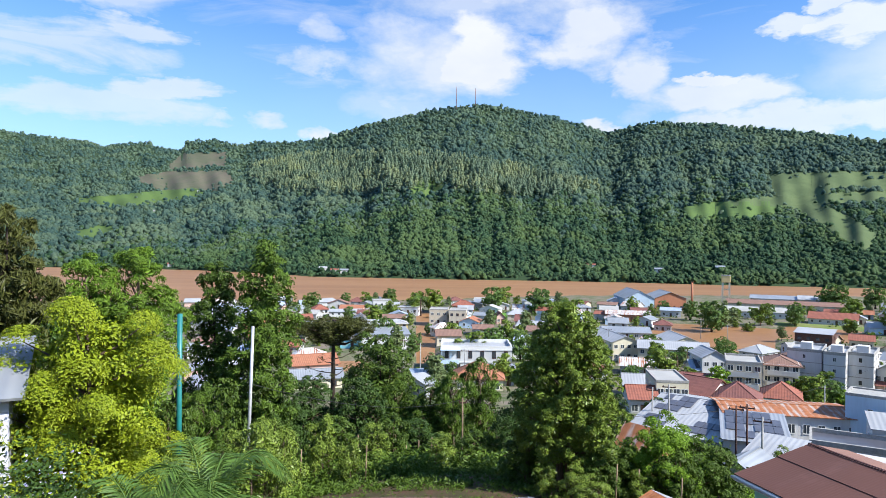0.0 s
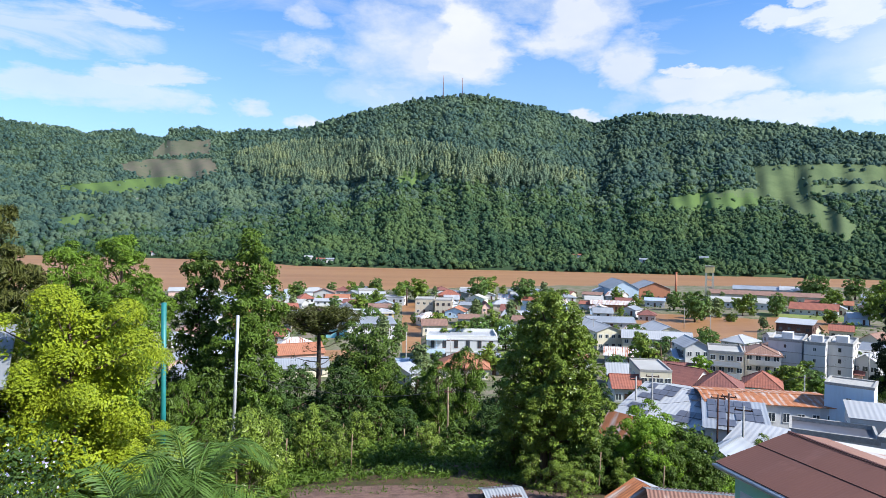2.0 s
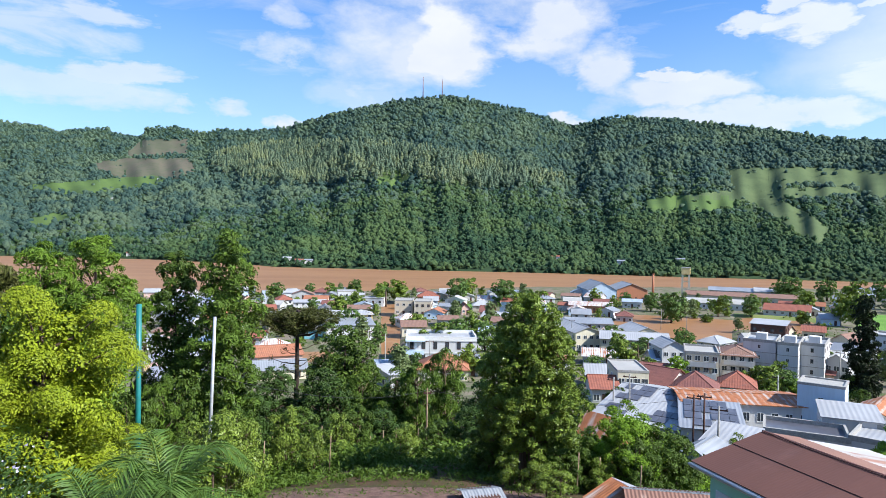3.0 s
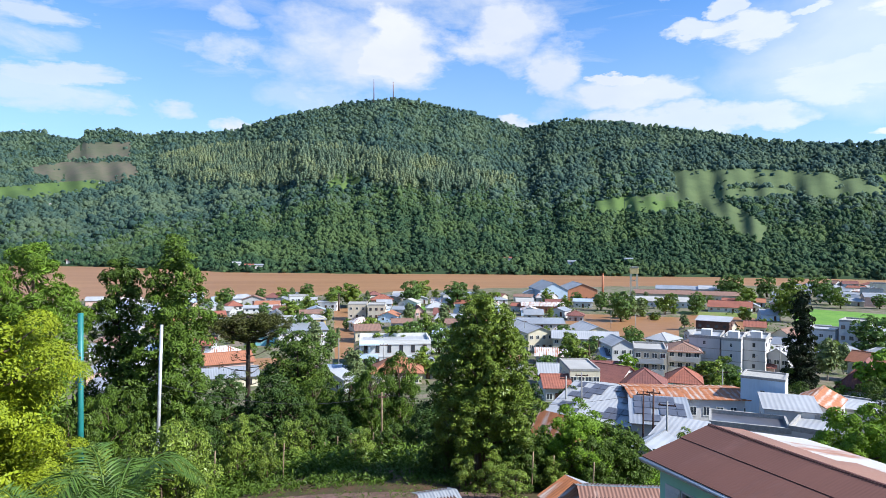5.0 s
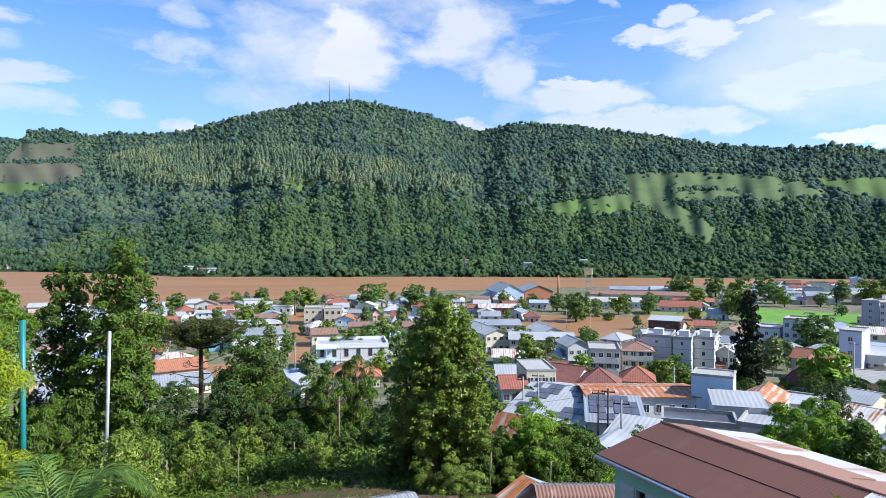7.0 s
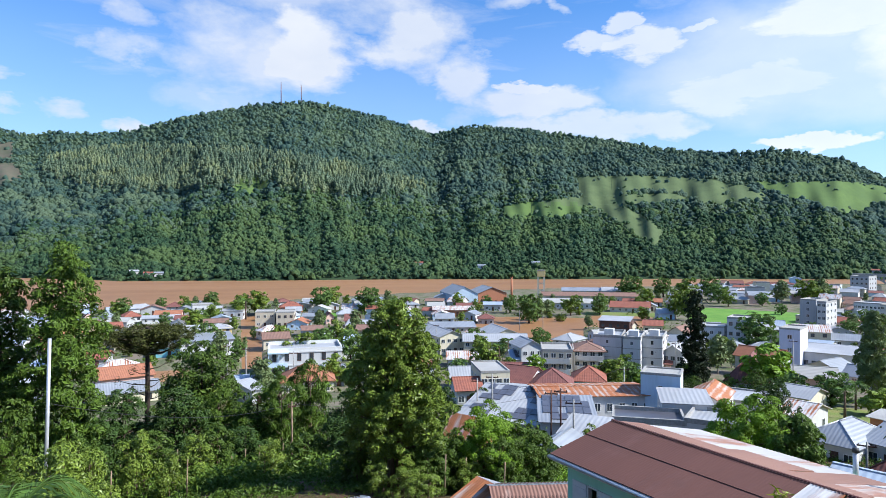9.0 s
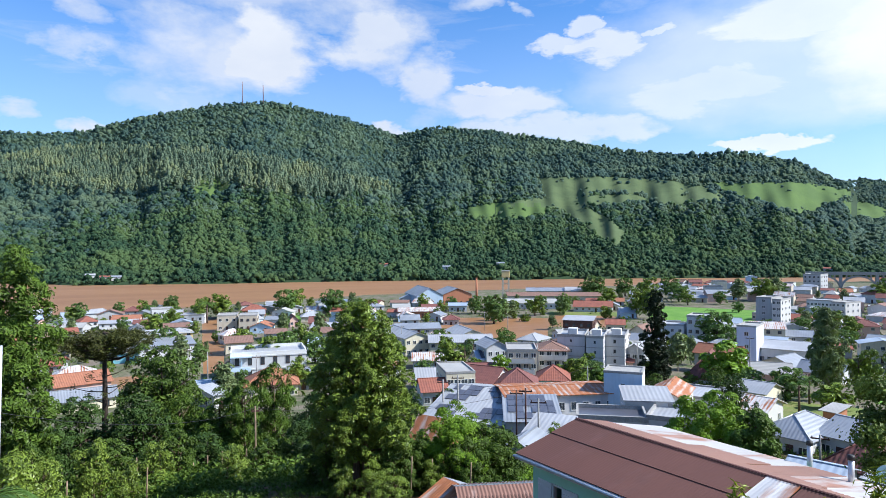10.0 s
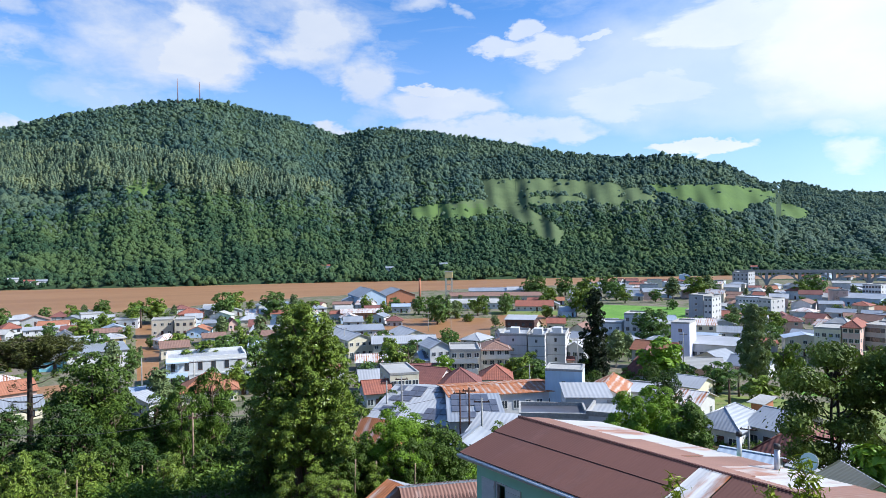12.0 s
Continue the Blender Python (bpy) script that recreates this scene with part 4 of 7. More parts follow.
house("yellow and white house with a pale roof", -3.95, 249, 8.1, 8, 5.0, "hip", "yellow", "metal_white", 1.2, 5, 2, 3)
house("white corner house beside the flooded street", -4.95, 215, 15.7, 12, 5.0, "shed", "white", "metal", 1.0, 6, 2, 4, win=(1.0, 1.0))
house("turquoise house wall with a sheet roof", -7.84, 218, 8.0, 9, 3.2, "gable_x", "turquoise", "metal_grey", 1.2, -12, 1, 3)
house("white house with a red tile roof by the river", -10.50, 330, 7.2, 9, 2.8, "hip", "white", "tile_red", 2.0, 10, 1, 3)
house("white low house with a sheet roof", -8.44, 318, 15.3, 9, 2.5, "gable_x", "white", "metal_white", 0.9, 0, 1, 5)
house("white gabled house among green trees", -7.15, 283, 5.8, 9, 2.6, "gable_y", "white", "metal_grey", 2.0, 0, 1, 2)
house("house with brown tiles in a row", -4.25, 283, 9.3, 8, 3.3, "gable_x", "beige", "tile_brown", 1.2, 0, 1, 3)
house("house with a weathered red roof under the araucaria", -10.79, 242, 9.1, 9, 3.2, "gable_x", "beige", "tile_brown", 1.6, 15, 1, 3)
house("pink house below the araucaria tree", -10.88, 163, 10.9, 9, 3.3, "gable_x", "pink", "tile_orange", 1.8, 12, 1, 4)
house("white sheet-roofed shed beside bushes", -1.70, 136, 3.1, 6, 3.2, "shed", "offwhite", "metal_blue", 0.6, 8, 1, 1)
house("blue-white sheet roof shed in the shrubs", -0.84, 127, 2.8, 6, 3.3, "shed", "offwhite", "metal_white", 0.8, 30, 1, 1)
# school and works
house("cream school wing with a long pale roof", 15.71, 205, 8.2, 24, 5.9, "gable_y", "cream", "metal_white", 1.6, 22, 2, 4, name="school_wing", category="building")
house("long cream school wing with a white roof", 19.51, 199, 19.2, 11, 5.1, "gable_x", "cream", "metal_white", 1.6, 3, 2, 9, name="school_wing", category="building")
house("cream rear school wing with a white roof", 20.51, 223, 9.2, 16, 5.0, "gable_y", "cream", "metal_white", 1.8, 20, 2, 4, name="school_wing", category="building")
house("grey hall with a pale metal roof", 15.79, 256, 17.4, 14, 2.6, "gable_x", "grey", "metal", 1.4, 6, 1, 5, name="hall", category="building")
house("blue-grey factory hall with a wide gable", 16.81, 385, 16.0, 32, 6.3, "gable_y", "greyblue", "metal", 4.2, 14, 1, 3, name="factory_hall", category="building", win=(2.2, 1.2))
house("brick factory hall with a pale roof", 19.24, 392, 17.4, 26, 6.4, "gable_y", "brick", "metal", 3.4, 14, 1, 4, name="factory_hall", category="building", win=(2.2, 1.2))
house("house with a pale metal roof beside the works", 14.85, 399, 9.5, 10, 3.2, "gable_y", "white", "metal_blue", 2.2, 0, 1, 3)
house("low workshop with a rust-streaked roof", 15.86, 319, 20.1, 12, 3.3, "gable_x", "brick", "metal_halfrust", 1.4, 3, 1, 6, name="workshop", category="building")
house("small white workshop with a metal roof", 19.26, 349, 9.6, 8, 3.3, "gable_x", "white", "metal_blue", 1.2, 0, 1, 3)
house("dark red-roofed cottage near the field", 18.65, 296, 7.1, 8, 3.3, "hip", "grey", "tile_maroon", 1.6, 0, 1, 3)
house("long white warehouse with a grey roof", 25.50, 365, 31.5, 12, 3.2, "gable_x", "white", "metal_grey", 2.0, 2, 1, 12, name="warehouse", category="building")
house("long warehouse with a brown roof", 27.56, 410, 58.2, 14, 3.9, "gable_x", "beige", "tile_brown", 1.8, 2, 1, 12, name="warehouse", category="building", sides=False)
house("low warehouse with a pale metal roof", 27.81, 455, 41.0, 16, 4.0, "gable_x", "white", "metal", 1.8, 2, 1, 10, name="warehouse", category="building", sides=False)
house("warehouse end with a bright arched roof", 29.60, 453, 16.2, 14, 4.5, "gable_x", "white", "metal_white", 2.0, 2, 1, 4, name="warehouse", category="building", sides=False)
house("white hall with a red-brown tile roof", 30.85, 350, 19.6, 12, 2.8, "gable_x", "white", "tile_red", 2.6, -4, 1, 6, name="hall", category="building")
house("dark wooden store with a white roof", 29.59, 250, 10.9, 9, 6.6, "shed", "wood", "metal_white", 0.8, -8, 2, 4, name="store", category="building")
# apartments and their street
flats_a = house("white four-storey apartment block", 29.01, 170, 7.0, 12, 10.0, "flat", "white", "metal_white", 0.6, -6, 4, 1, name="apartment_block", category="building", win=(0.6, 0.9), door=False)
flats_b = house("white four-storey apartment block beside a stair tower", 31.01, 167, 4.2, 12, 10.0, "flat", "white", "metal_white", 0.6, -6, 4, 1, name="apartment_block", category="building", win=(0.6, 0.9), door=False)
flats_c = house("end block of white four-storey apartments", 32.66, 171, 4.9, 12, 10.0, "flat", "white", "metal_white", 0.6, -6, 4, 1, name="apartment_block", category="building", win=(0.6, 0.9), door=False)
balcony_a = house("beige three-storey house with balconies", 24.83, 155, 7.1, 11, 7.6, "flat", "beige", "metal_grey", 0.5, 3, 3, 4, name="apartment_house", category="building")
balcony_b = house("cream three-storey house with a red roof", 27.48, 163, 7.3, 11, 7.2, "hip", "offwhite", "tile_brown", 1.3, 3, 3, 4, name="apartment_house", category="building")
solar_house = house("white house with solar panels on a blue roof", 22.12, 174, 6.9, 8, 3.2, "gable_x", "white", "metal_blue", 1.8, 14, 1, 3)
house("white house behind the panels", 22.68, 174, 6.0, 9, 6.5, "gable_y", "white", "metal_white", 1.6, 20, 2, 3)
house("small house with a red tile roof", 20.91, 133, 6.9, 9, 3.2, "gable_x", "offwhite", "tile_maroon", 2.4, -28, 1, 3)
house("house with a dark red hipped roof", 24.37, 127, 7.7, 9, 3.2, "hip", "offwhite", "tile_maroon", 2.6, 0, 1, 4)
house("bungalow with a bright red tile roof", 27.47, 138, 6.5, 8, 3.2, "hip", "turquoise", "tile_red", 2.2, 0, 1, 3)
house("grey house with a concrete roof", 19.48, 122, 5.5, 11, 6.5, "flat", "cream", "metal_grey", 0.3, 12, 2, 4)
house("low white house with a white sheet roof", 16.92, 138, 6.1, 8, 3.2, "gable_x", "white", "metal_white", 1.5, 6, 1, 3)
house("low house with an orange tile roof", 17.20, 119, 4.5, 7, 3.2, "gable_x", "offwhite", "tile_red", 1.6, 10, 1, 3)
house("pink house with a brown tile roof", 32.97, 174, 7.0, 7, 3.3, "gable_x", "pink", "tile_maroon", 1.4, -6, 1, 4)
house("white house with a water tank tower", 34.28, 175, 5.0, 8, 6.2, "gable_y", "white", "metal_white", 1.6, -12, 2, 3)
house("pale gabled house beside the cypress", 34.53, 245, 7.3, 9, 3.2, "gable_y", "cream", "tile_brown", 2.4, -20, 1, 3)
house("cream house with a red roof near the flood", 32.72, 269, 7.2, 8, 3.2, "gable_x", "cream", "tile_red", 1.6, 0, 1, 3)
house("white house with a flat roof by the cypress", 37.27, 241, 7.8, 10, 6.5, "flat", "white", "metal_white", 0.5, -10, 2, 3)
house("white four-storey apartment block with balconies", 39.22, 239, 6.9, 10, 9.9, "flat", "white", "concrete", 0.5, -10, 3, 3, name="apartment_block", category="building")
house("house with a weathered maroon hipped roof", 39.82, 153, 8.1, 13, 3.3, "hip", "offwhite", "tile_maroon", 5.2, -10, 1, 3)
house("tall windowless white block", 42.86, 205, 5.2, 10, 10.8, "flat", "lilac", "concrete", 0.4, -12, 3, 1, sides=False, name="white_block", category="building", door=False)
house("wide white hall with a pale roof", 45.57, 208, 13.8, 20, 4.5, "gable_x", "white", "metal_white", 1.2, -10, 1, 7, name="hall", category="building")
house("low hall with a pale green roof", 44.32, 232, 9.6, 14, 3.3, "gable_x", "offwhite", "metal_blue", 1.0, -10, 1, 4, name="hall", category="building")
house("grey apartment tower with a blind side wall", 44.10, 297, 6.0, 12, 12.6, "flat", "grey", "concrete", 0.6, -18, 5, 1, sides=False, name="apartment_tower", category="building", door=False)
house("grey apartment tower front with balconies", 45.00, 289, 3.2, 12, 12.5, "flat", "offwhite", "concrete", 0.6, -18, 5, 2, name="apartment_tower", category="building", door=False)
house("brick shopfront with orange arches", 43.85, 329, 7.0, 8, 3.3, "flat", "pink", "concrete", 0.4, -18, 1, 4)
house("long white two-storey block with many windows", 47.92, 373, 11.9, 12, 6.6, "flat", "white", "metal_white", 0.5, -20, 2, 7, name="office_building", category="building")
house("white three-storey corner block", 49.15, 345, 6.3, 12, 8.0, "flat", "offwhite", "concrete", 0.5, -30, 3, 3, name="office_building", category="building")
red_flats = house("cream four-storey house with red balconies", 53.39, 213, 6.6, 13, 9.9, "flat", "cream", "concrete", 0.4, -8, 3, 4, name="apartment_house", category="building")
house("cream four-storey house with a red tile roof", 54.91, 212, 4.2, 13, 10.9, "hip", "pink", "tile_red", 1.6, -8, 4, 3, name="apartment_house", category="building")
house("grey four-storey apartment block", 56.42, 220, 5.0, 12, 10.5, "flat", "grey", "concrete", 0.5, -16, 4, 4, name="apartment_block", category="building")
house("large workshop hall with a blue side", 55.43, 416, 20.5, 20, 4.5, "gable_x", "greyblue", "metal", 2.0, -20, 1, 6, name="hall", category="building")
house("white five-storey building near the bridge", 56.23, 440, 9.3, 14, 10.3, "flat", "white", "concrete", 0.5, -20, 4, 6, name="office_building", category="building")
house("grey building among far roofs", 47.43, 545, 11.7, 14, 12.6, "flat", "grey", "concrete", 0.6, -20, 4, 4, name="apartment_block", category="building")
# right foreground
house("small white house with a white sheet roof", 43.1, 135, 5.4, 8, 3.2, "gable_x", "cream", "metal_white", 1.3, -22, 1, 3)
house("house with a rusted brown sheet roof", 43.2, 113, 4.1, 8, 3.3, "gable_x", "offwhite", "metal_halfrust", 1.3, -20, 1, 2)
house("white house with a wide zinc roof", 45.4, 96, 6.5, 10, 3.3, "hip", "white", "metal", 2.0, -24, 1, 4)
house("house with a zinc gable roof", 49.2, 97, 5.3, 10, 3.3, "gable_x", "white", "metal", 1.6, -28, 1, 3)
house("house with a maroon hipped tile roof", 50.3, 74, 5.9, 9, 3.3, "hip", "offwhite", "tile_maroon", 2.6, -24, 1, 4)
house("low house with a pale blue roof", 46.75, 56, 3.5, 8, 2.6, "gable_x", "white", "metal_blue", 1.2, -16, 1, 3)
house("low lean-to with a pale roof", 52.21, 57, 2.6, 6, 3.2, "shed", "offwhite", "metal_white", 0.7, -24, 1, 2)
house("orange brick chimney house behind the roofs", 48.50, 116, 1.8, 4, 3.2, "shed", "brick", "metal_grey", 0.4, -24, 1, 1)

# details of single buildings
for z in (3.0, 6.2):
    band(office, 18.3, 13, z, M["white"], 0.16, 0.3)
part("balcony", box_bm((-9.1, -2.2, 3.0, -4.4, 0, 3.2), (-9.1, -2.2, 3.2, -4.4, -2.1, 4.1), (-9.1, -2.1, 0, -8.85, -1.85, 3.0), (-6.8, -2.1, 0, -6.55, -1.85, 3.0), (-9.1, -2.1, 4.1, -8.95, -1.95, 6.4), (-6.6, -2.1, 4.1, -6.45, -1.95, 6.4), (-9.2, -2.3, 6.4, -4.2, 0, 6.7)), M["paleblue"], office)
solar_panels(solar_house, 6.9, 8, 3.2, 1.8, -2.6, 2.6, 4, 2)
for root, w in ((balcony_a, 7.1), (balcony_b, 7.3)):
    for z in (2.5, 5.0):
        balcony(root, 0, z, w * 0.8)
for root, w in ((flats_a, 7.0), (flats_b, 4.2), (flats_c, 4.9)):
    for z in (2.5, 5.0, 7.5):
        band(root, w, 12, z, M["concrete"], 0.08, 0.16)
    part("roof_tank", box_bm((-1.2, 4, 10.0, 1.2, 6.5, 11.6), bevel=0.08), M["white"], root)
for z in (3.3, 6.6):
    balcony(red_flats, 1.6, z, 3.0)

# long building with a rusty sheet roof, and what is built on to it
house("white two-storey building with a rusty sheet roof", 28.2, 96, 16.2, 8.4, 6.4, "gable_x", "white", "metal_rusty", 0.5, 17, 2, 9, over=0.4, name="long_building", category="building", win=(0.9, 1.25), door=False)
house("pale blue rendered box above the rusty roof", 33.3, 98, 5.4, 5.0, 9.2, "flat", "paleblue", "concrete", 0.25, -6, 3, 1, sides=False, name="blue_box_building", category="building", door=False, win=(0.6, 0.6))
house("white wing with a rusty sheet roof", 36.6, 97, 5.2, 9.5, 6.2, "gable_y", "white", "metal_rusty", 1.3, -10, 2, 2, over=0.3, name="long_building", category="building", door=False)
house("low white flat-roofed annex with a dark deck", 32.4, 84, 8.6, 6, 4.5, "flat", "white", "solar", 0.55, 3, 1, 3, name="annex", category="building", door=False, win=(1.6, 0.6))
house("white annex beside the rusty-roofed wing", 37.0, 84, 5.4, 7, 4.9, "flat", "white", "metal_white", 0.5, -8, 1, 1, name="annex", category="building", door=False, win=(2.4, 0.9))
house("white low building with a bright sheet roof", 38.9, 106, 7.5, 9, 5.6, "flat", "white", "metal_white", 0.3, -12, 1, 3, name="annex", category="building")
panels = house("broad hall roofed in zinc and solar panels", 20.2, 89, 14.2, 24, 4.6, "gable_x", "white", "metal_white", 2.3, -20, 1, 4, over=0.3, name="solar_hall", category="building", door=False)
solar_panels(panels, 14.2, 24, 4.6, 2.3, -6.2, 6.2, 11, 6, 0.8, skip=[(i, j) for i in range(11) for j in range(6) if (i * 7 + j * 5 + i * j) % 9 < 4])
solar2 = house("low hall with solar panels on a grey roof", 25.8, 85, 7.2, 10, 4.4, "shed", "white", "metal", 1.2, 4, 1, 2, over=0.3, name="solar_hall", category="building", door=False)
solar_panels(solar2, 7.2, 10, 4.4, 1.2, -3.2, 3.2, 6, 4, 0.6, "shed", skip=((0, 0), (5, 3), (2, 1), (3, 0)))
house("small white garage with an open dark doorway", 26.6, 76, 4.6, 6, 3.2, "shed", "white", "metal_white", 0.8, -16, 1, 1, over=0.3, name="garage", category="garage", door=False, win=(2.6, 1.6))
house("low shed with a pale sheet roof", 24.4, 62, 3.4, 5, 2.4, "gable_y", "offwhite", "metal", 1.0, -20, 1, 1, over=0.35, name="shed", category="shed")
house("white rendered wing below the blue box", 35.4, 90.5, 6.2, 6, 6.3, "shed", "white", "metal_white", 0.7, 8, 2, 2, over=0.2, name="annex", category="building", door=False)
house("white bright roofed hall before the flats", 32.7, 124, 6.2, 7, 3.0, "hip", "white", "metal_white", 1.4, -12, 1, 3)


# water tower by the works
def water_tower(az, r, h):
    root = tagged(new("water_tower"), "concrete water tower with a yellowish tank on four posts", "water tower")
    root.matrix_world = Matrix.Translation(spot(az, r, ground_z(az, r))) @ pose(0, 0, 0, 0, 0, -az)
    for x, y in itertools.product((-1.9, 1.9), repeat=2):
        part("leg", box_bm((x - 0.5, y - 0.5, -0.5, x + 0.5, y + 0.5, h)), M["cream"], root)
    for z in (h * 0.3, h * 0.55, h * 0.78):
        part("beam", box_bm((-1.62, -2.1, z, 1.62, -1.7, z + 0.35), (-1.62, 1.7, z, 1.62, 2.1, z + 0.35)), M["cream"], root)
    part("tank", box_bm((-2.6, -2.6, h - 4.2, 2.6, 2.6, h - 0.2), bevel=0.2), M["yellow"], root)
    part("roof_slab", box_bm((-2.7, -2.7, h - 0.2, 2.7, 2.7, h + 0.15)), M["concrete"], root)


water_tower(23.45, 425, 19.0)


def chimney(az, r, h, rad, mat, label):
    root = tagged(new("chimney"), label, "chimney")
    root.location = spot(az, r, ground_z(az, r))
    part("shaft", tubes_mesh("shaft", [([(0, 0, -0.5), (0, 0, h)], (rad, rad * 0.75), 14)], mat), None, root)
    part("collar", tubes_mesh("collar", [([(0, 0, h), (0, 0, h + 0.5)], (rad * 0.95, rad * 0.95), 14)], mat), None, root)


chimney(20.9, 422, 14.2, 0.75, M["brick"], "brick factory chimney beside the works")


# arched bridge far down the river
def bridge(az0, r0, az1, r1, arches, deck):
    a, b = spot(az0, r0), spot(az1, r1)
    length = (b - a).length
    root = tagged(new("arched_bridge"), "old concrete railway bridge with round arches", "bridge")
    root.matrix_world = Matrix.Translation(a) @ pose(0, 0, 0, 0, 0, math.degrees(math.atan2(b.y - a.y, b.x - a.x)))
    span = length / arches
    part("deck", box_bm((0, -2.6, deck - 1.4, length, 2.6, deck), (0, -2.8, deck, length, -2.5, deck + 0.9), (0, 2.5, deck, length, 2.8, deck + 0.9)), M["concrete"], root)
    for i in range(arches + 1):
        part("pier", box_bm((i * span - 1.0, -2.4, -5, i * span + 1.0, 2.4, deck - 1.4)), M["concrete"], root)
    rise, half = deck - 3.2, span / 2 - 0.9
    for i in range(arches):
        c = (i + 0.5) * span
        path = [(c + half * math.cos(t), 0, rise * math.sin(t)) for t in np.linspace(0, math.pi, 19)]
        vs, fs = [], []
        for x, _, z in path:
            k = 1.0 + 1.3 / math.hypot(x - c, z)
            for y in (-2.2, 2.2):
                vs += [(x, y, z), (c + (x - c) * k, y, min(z * k, deck - 1.5))]
        for q in range(0, 72, 4):
            fs += [(q, q + 1, q + 5, q + 4), (q + 2, q + 6, q + 7, q + 3), (q, q + 4, q + 6, q + 2), (q + 1, q + 3, q + 7, q + 5)]
        part("arch", mesh_of("arch", vs, fs, M["concrete"]), None, root)
        for u in (-0.72, -0.44, 0.44, 0.72):
            part("spandrel_post", box_bm((c + u * half - 0.4, -2.0, rise * math.sqrt(1 - u * u), c + u * half + 0.4, 2.0, deck - 1.4)), M["concrete"], root)


bridge(47.0, 610, 62.5, 645, 7, 12.4)

# far houses that fill the plain, and those along the river
town_rng = random.Random(5)
walls = ("white", "white", "white", "offwhite", "cream", "beige", "pink", "grey", "paleblue", "offwhite")
roofs = ("metal", "metal_white", "metal_white", "metal", "metal_grey", "tile_brown", "tile_red", "tile_maroon", "metal_blue", "metal", "tile_orange", "metal_halfrust")
taken = [(o.location.x, o.location.y) for o in scene.objects if o.parent is None and o.type == "EMPTY"]
GREENS = ((35.2, 45.5, 292, 425), (51.0, 60.0, 150, 198), (43.0, 60.0, 100, 150))


def far_house(az, r):
    p = spot(az, r)
    if any((p.x - x) ** 2 + (p.y - y) ** 2 < (11.5 if r < 250 else 9.0) ** 2 for x, y in taken) or ground_z(az, r) < 0.3:
        return
    if any(a0 < az < a1 and r0 < r < r1 for a0, a1, r0, r1 in GREENS) or (az > 45 and 592 < r < 668):
        return
    taken.append((p.x, p.y))
    tall = town_rng.random() < 0.035 and r > 330 and az > 36
    w, d = town_rng.uniform(6.5, 11.5), town_rng.uniform(6, 10)
    fl = town_rng.choice((2, 3, 3)) if tall else town_rng.choice((1, 1, 1, 2 if az > 36 else 1))
    wall, cover = town_rng.choice(walls), town_rng.choice(roofs)
    kind_ = "flat" if tall else town_rng.choice(("gable_x", "gable_x", "gable_y", "hip"))
    size = {1: "single-storey", 2: "two-storey", 3: "three-storey"}[fl]
    tint = {"white": "white", "offwhite": "off-white", "cream": "cream", "beige": "beige", "pink": "pink", "grey": "grey", "paleblue": "pale blue"}[wall]
    top = {"metal": "a zinc roof", "metal_white": "a white sheet roof", "metal_grey": "a grey fibre-cement roof", "tile_brown": "a brown tile roof", "tile_red": "a red tile roof", "tile_maroon": "a maroon tile roof", "metal_blue": "a pale blue sheet roof", "tile_orange": "an orange tile roof", "metal_halfrust": "a rust-streaked roof"}[cover]
    house(f"{size} {tint} rendered house with {'a flat roof' if tall else top}", az, r, w, d, 2.7 * fl, kind_, wall, "concrete" if tall else cover, 0.5 if tall else town_rng.uniform(1.1, 2.1), town_rng.uniform(-30, 20), fl, max(2, int(w / 3.5)), group="houses of the town", sides=r < 300, panes=r < 300)


for r in (175, 192, 210, 230, 252, 274, 296, 318, 342, 366, 392, 420, 450, 485, 520, 560, 605, 655, 710):
    az = 34.0 + town_rng.uniform(0, 3)
    while az < 60:
        if r < np.interp(az, NEAR_AZ, NEAR_R) - 20:
            far_house(az, r + town_rng.uniform(-8, 8))
        az += math.degrees(10.5 / r) * town_rng.uniform(0.85, 1.5)
for r in (205, 222, 240, 260, 282, 305, 330, 355, 382):
    az = -22 + town_rng.uniform(0, 3)
    while az < 34:
        if not (19 < az < 29 and r > 235) and not (-3.2 < az < 0.2):
            if town_rng.random() < 0.92:
                far_house(az, r + town_rng.uniform(-8, 8))
        az += math.degrees(12.5 / r) * town_rng.uniform(0.9, 1.4)
for r in (140, 160, 182):
    az = -30 + town_rng.uniform(0, 3)
    while az < 34:
        if (az < -8 or az > 6) and not (19 < az < 34 and r < 150):
            far_house(az, r + town_rng.uniform(-6, 6))
        az += math.degrees(19.0 / r) * town_rng.uniform(0.9, 1.7)
# small houses on the far bank
for az, r, cover in ((-9.4, 750, "tile_red"), (-8.6, 748, "metal"), (-10.4, 765, "metal_white"), (-22.6, 985, "tile_red"), (18.3, 745, "metal"), (12.8, 750, "tile_red"), (23.0, 752, "metal"), (48.5, 840, "tile_red"), (-24.0, 1500, "metal_white"), (-20.5, 1640, "metal_white")):
    house("small house among trees across the river", az, r, 9, 7, 2.8, "gable_x", "offwhite", cover, 1.2, 0, 1, 3, sides=False, panes=False, group="houses across the river", lift=1.0)

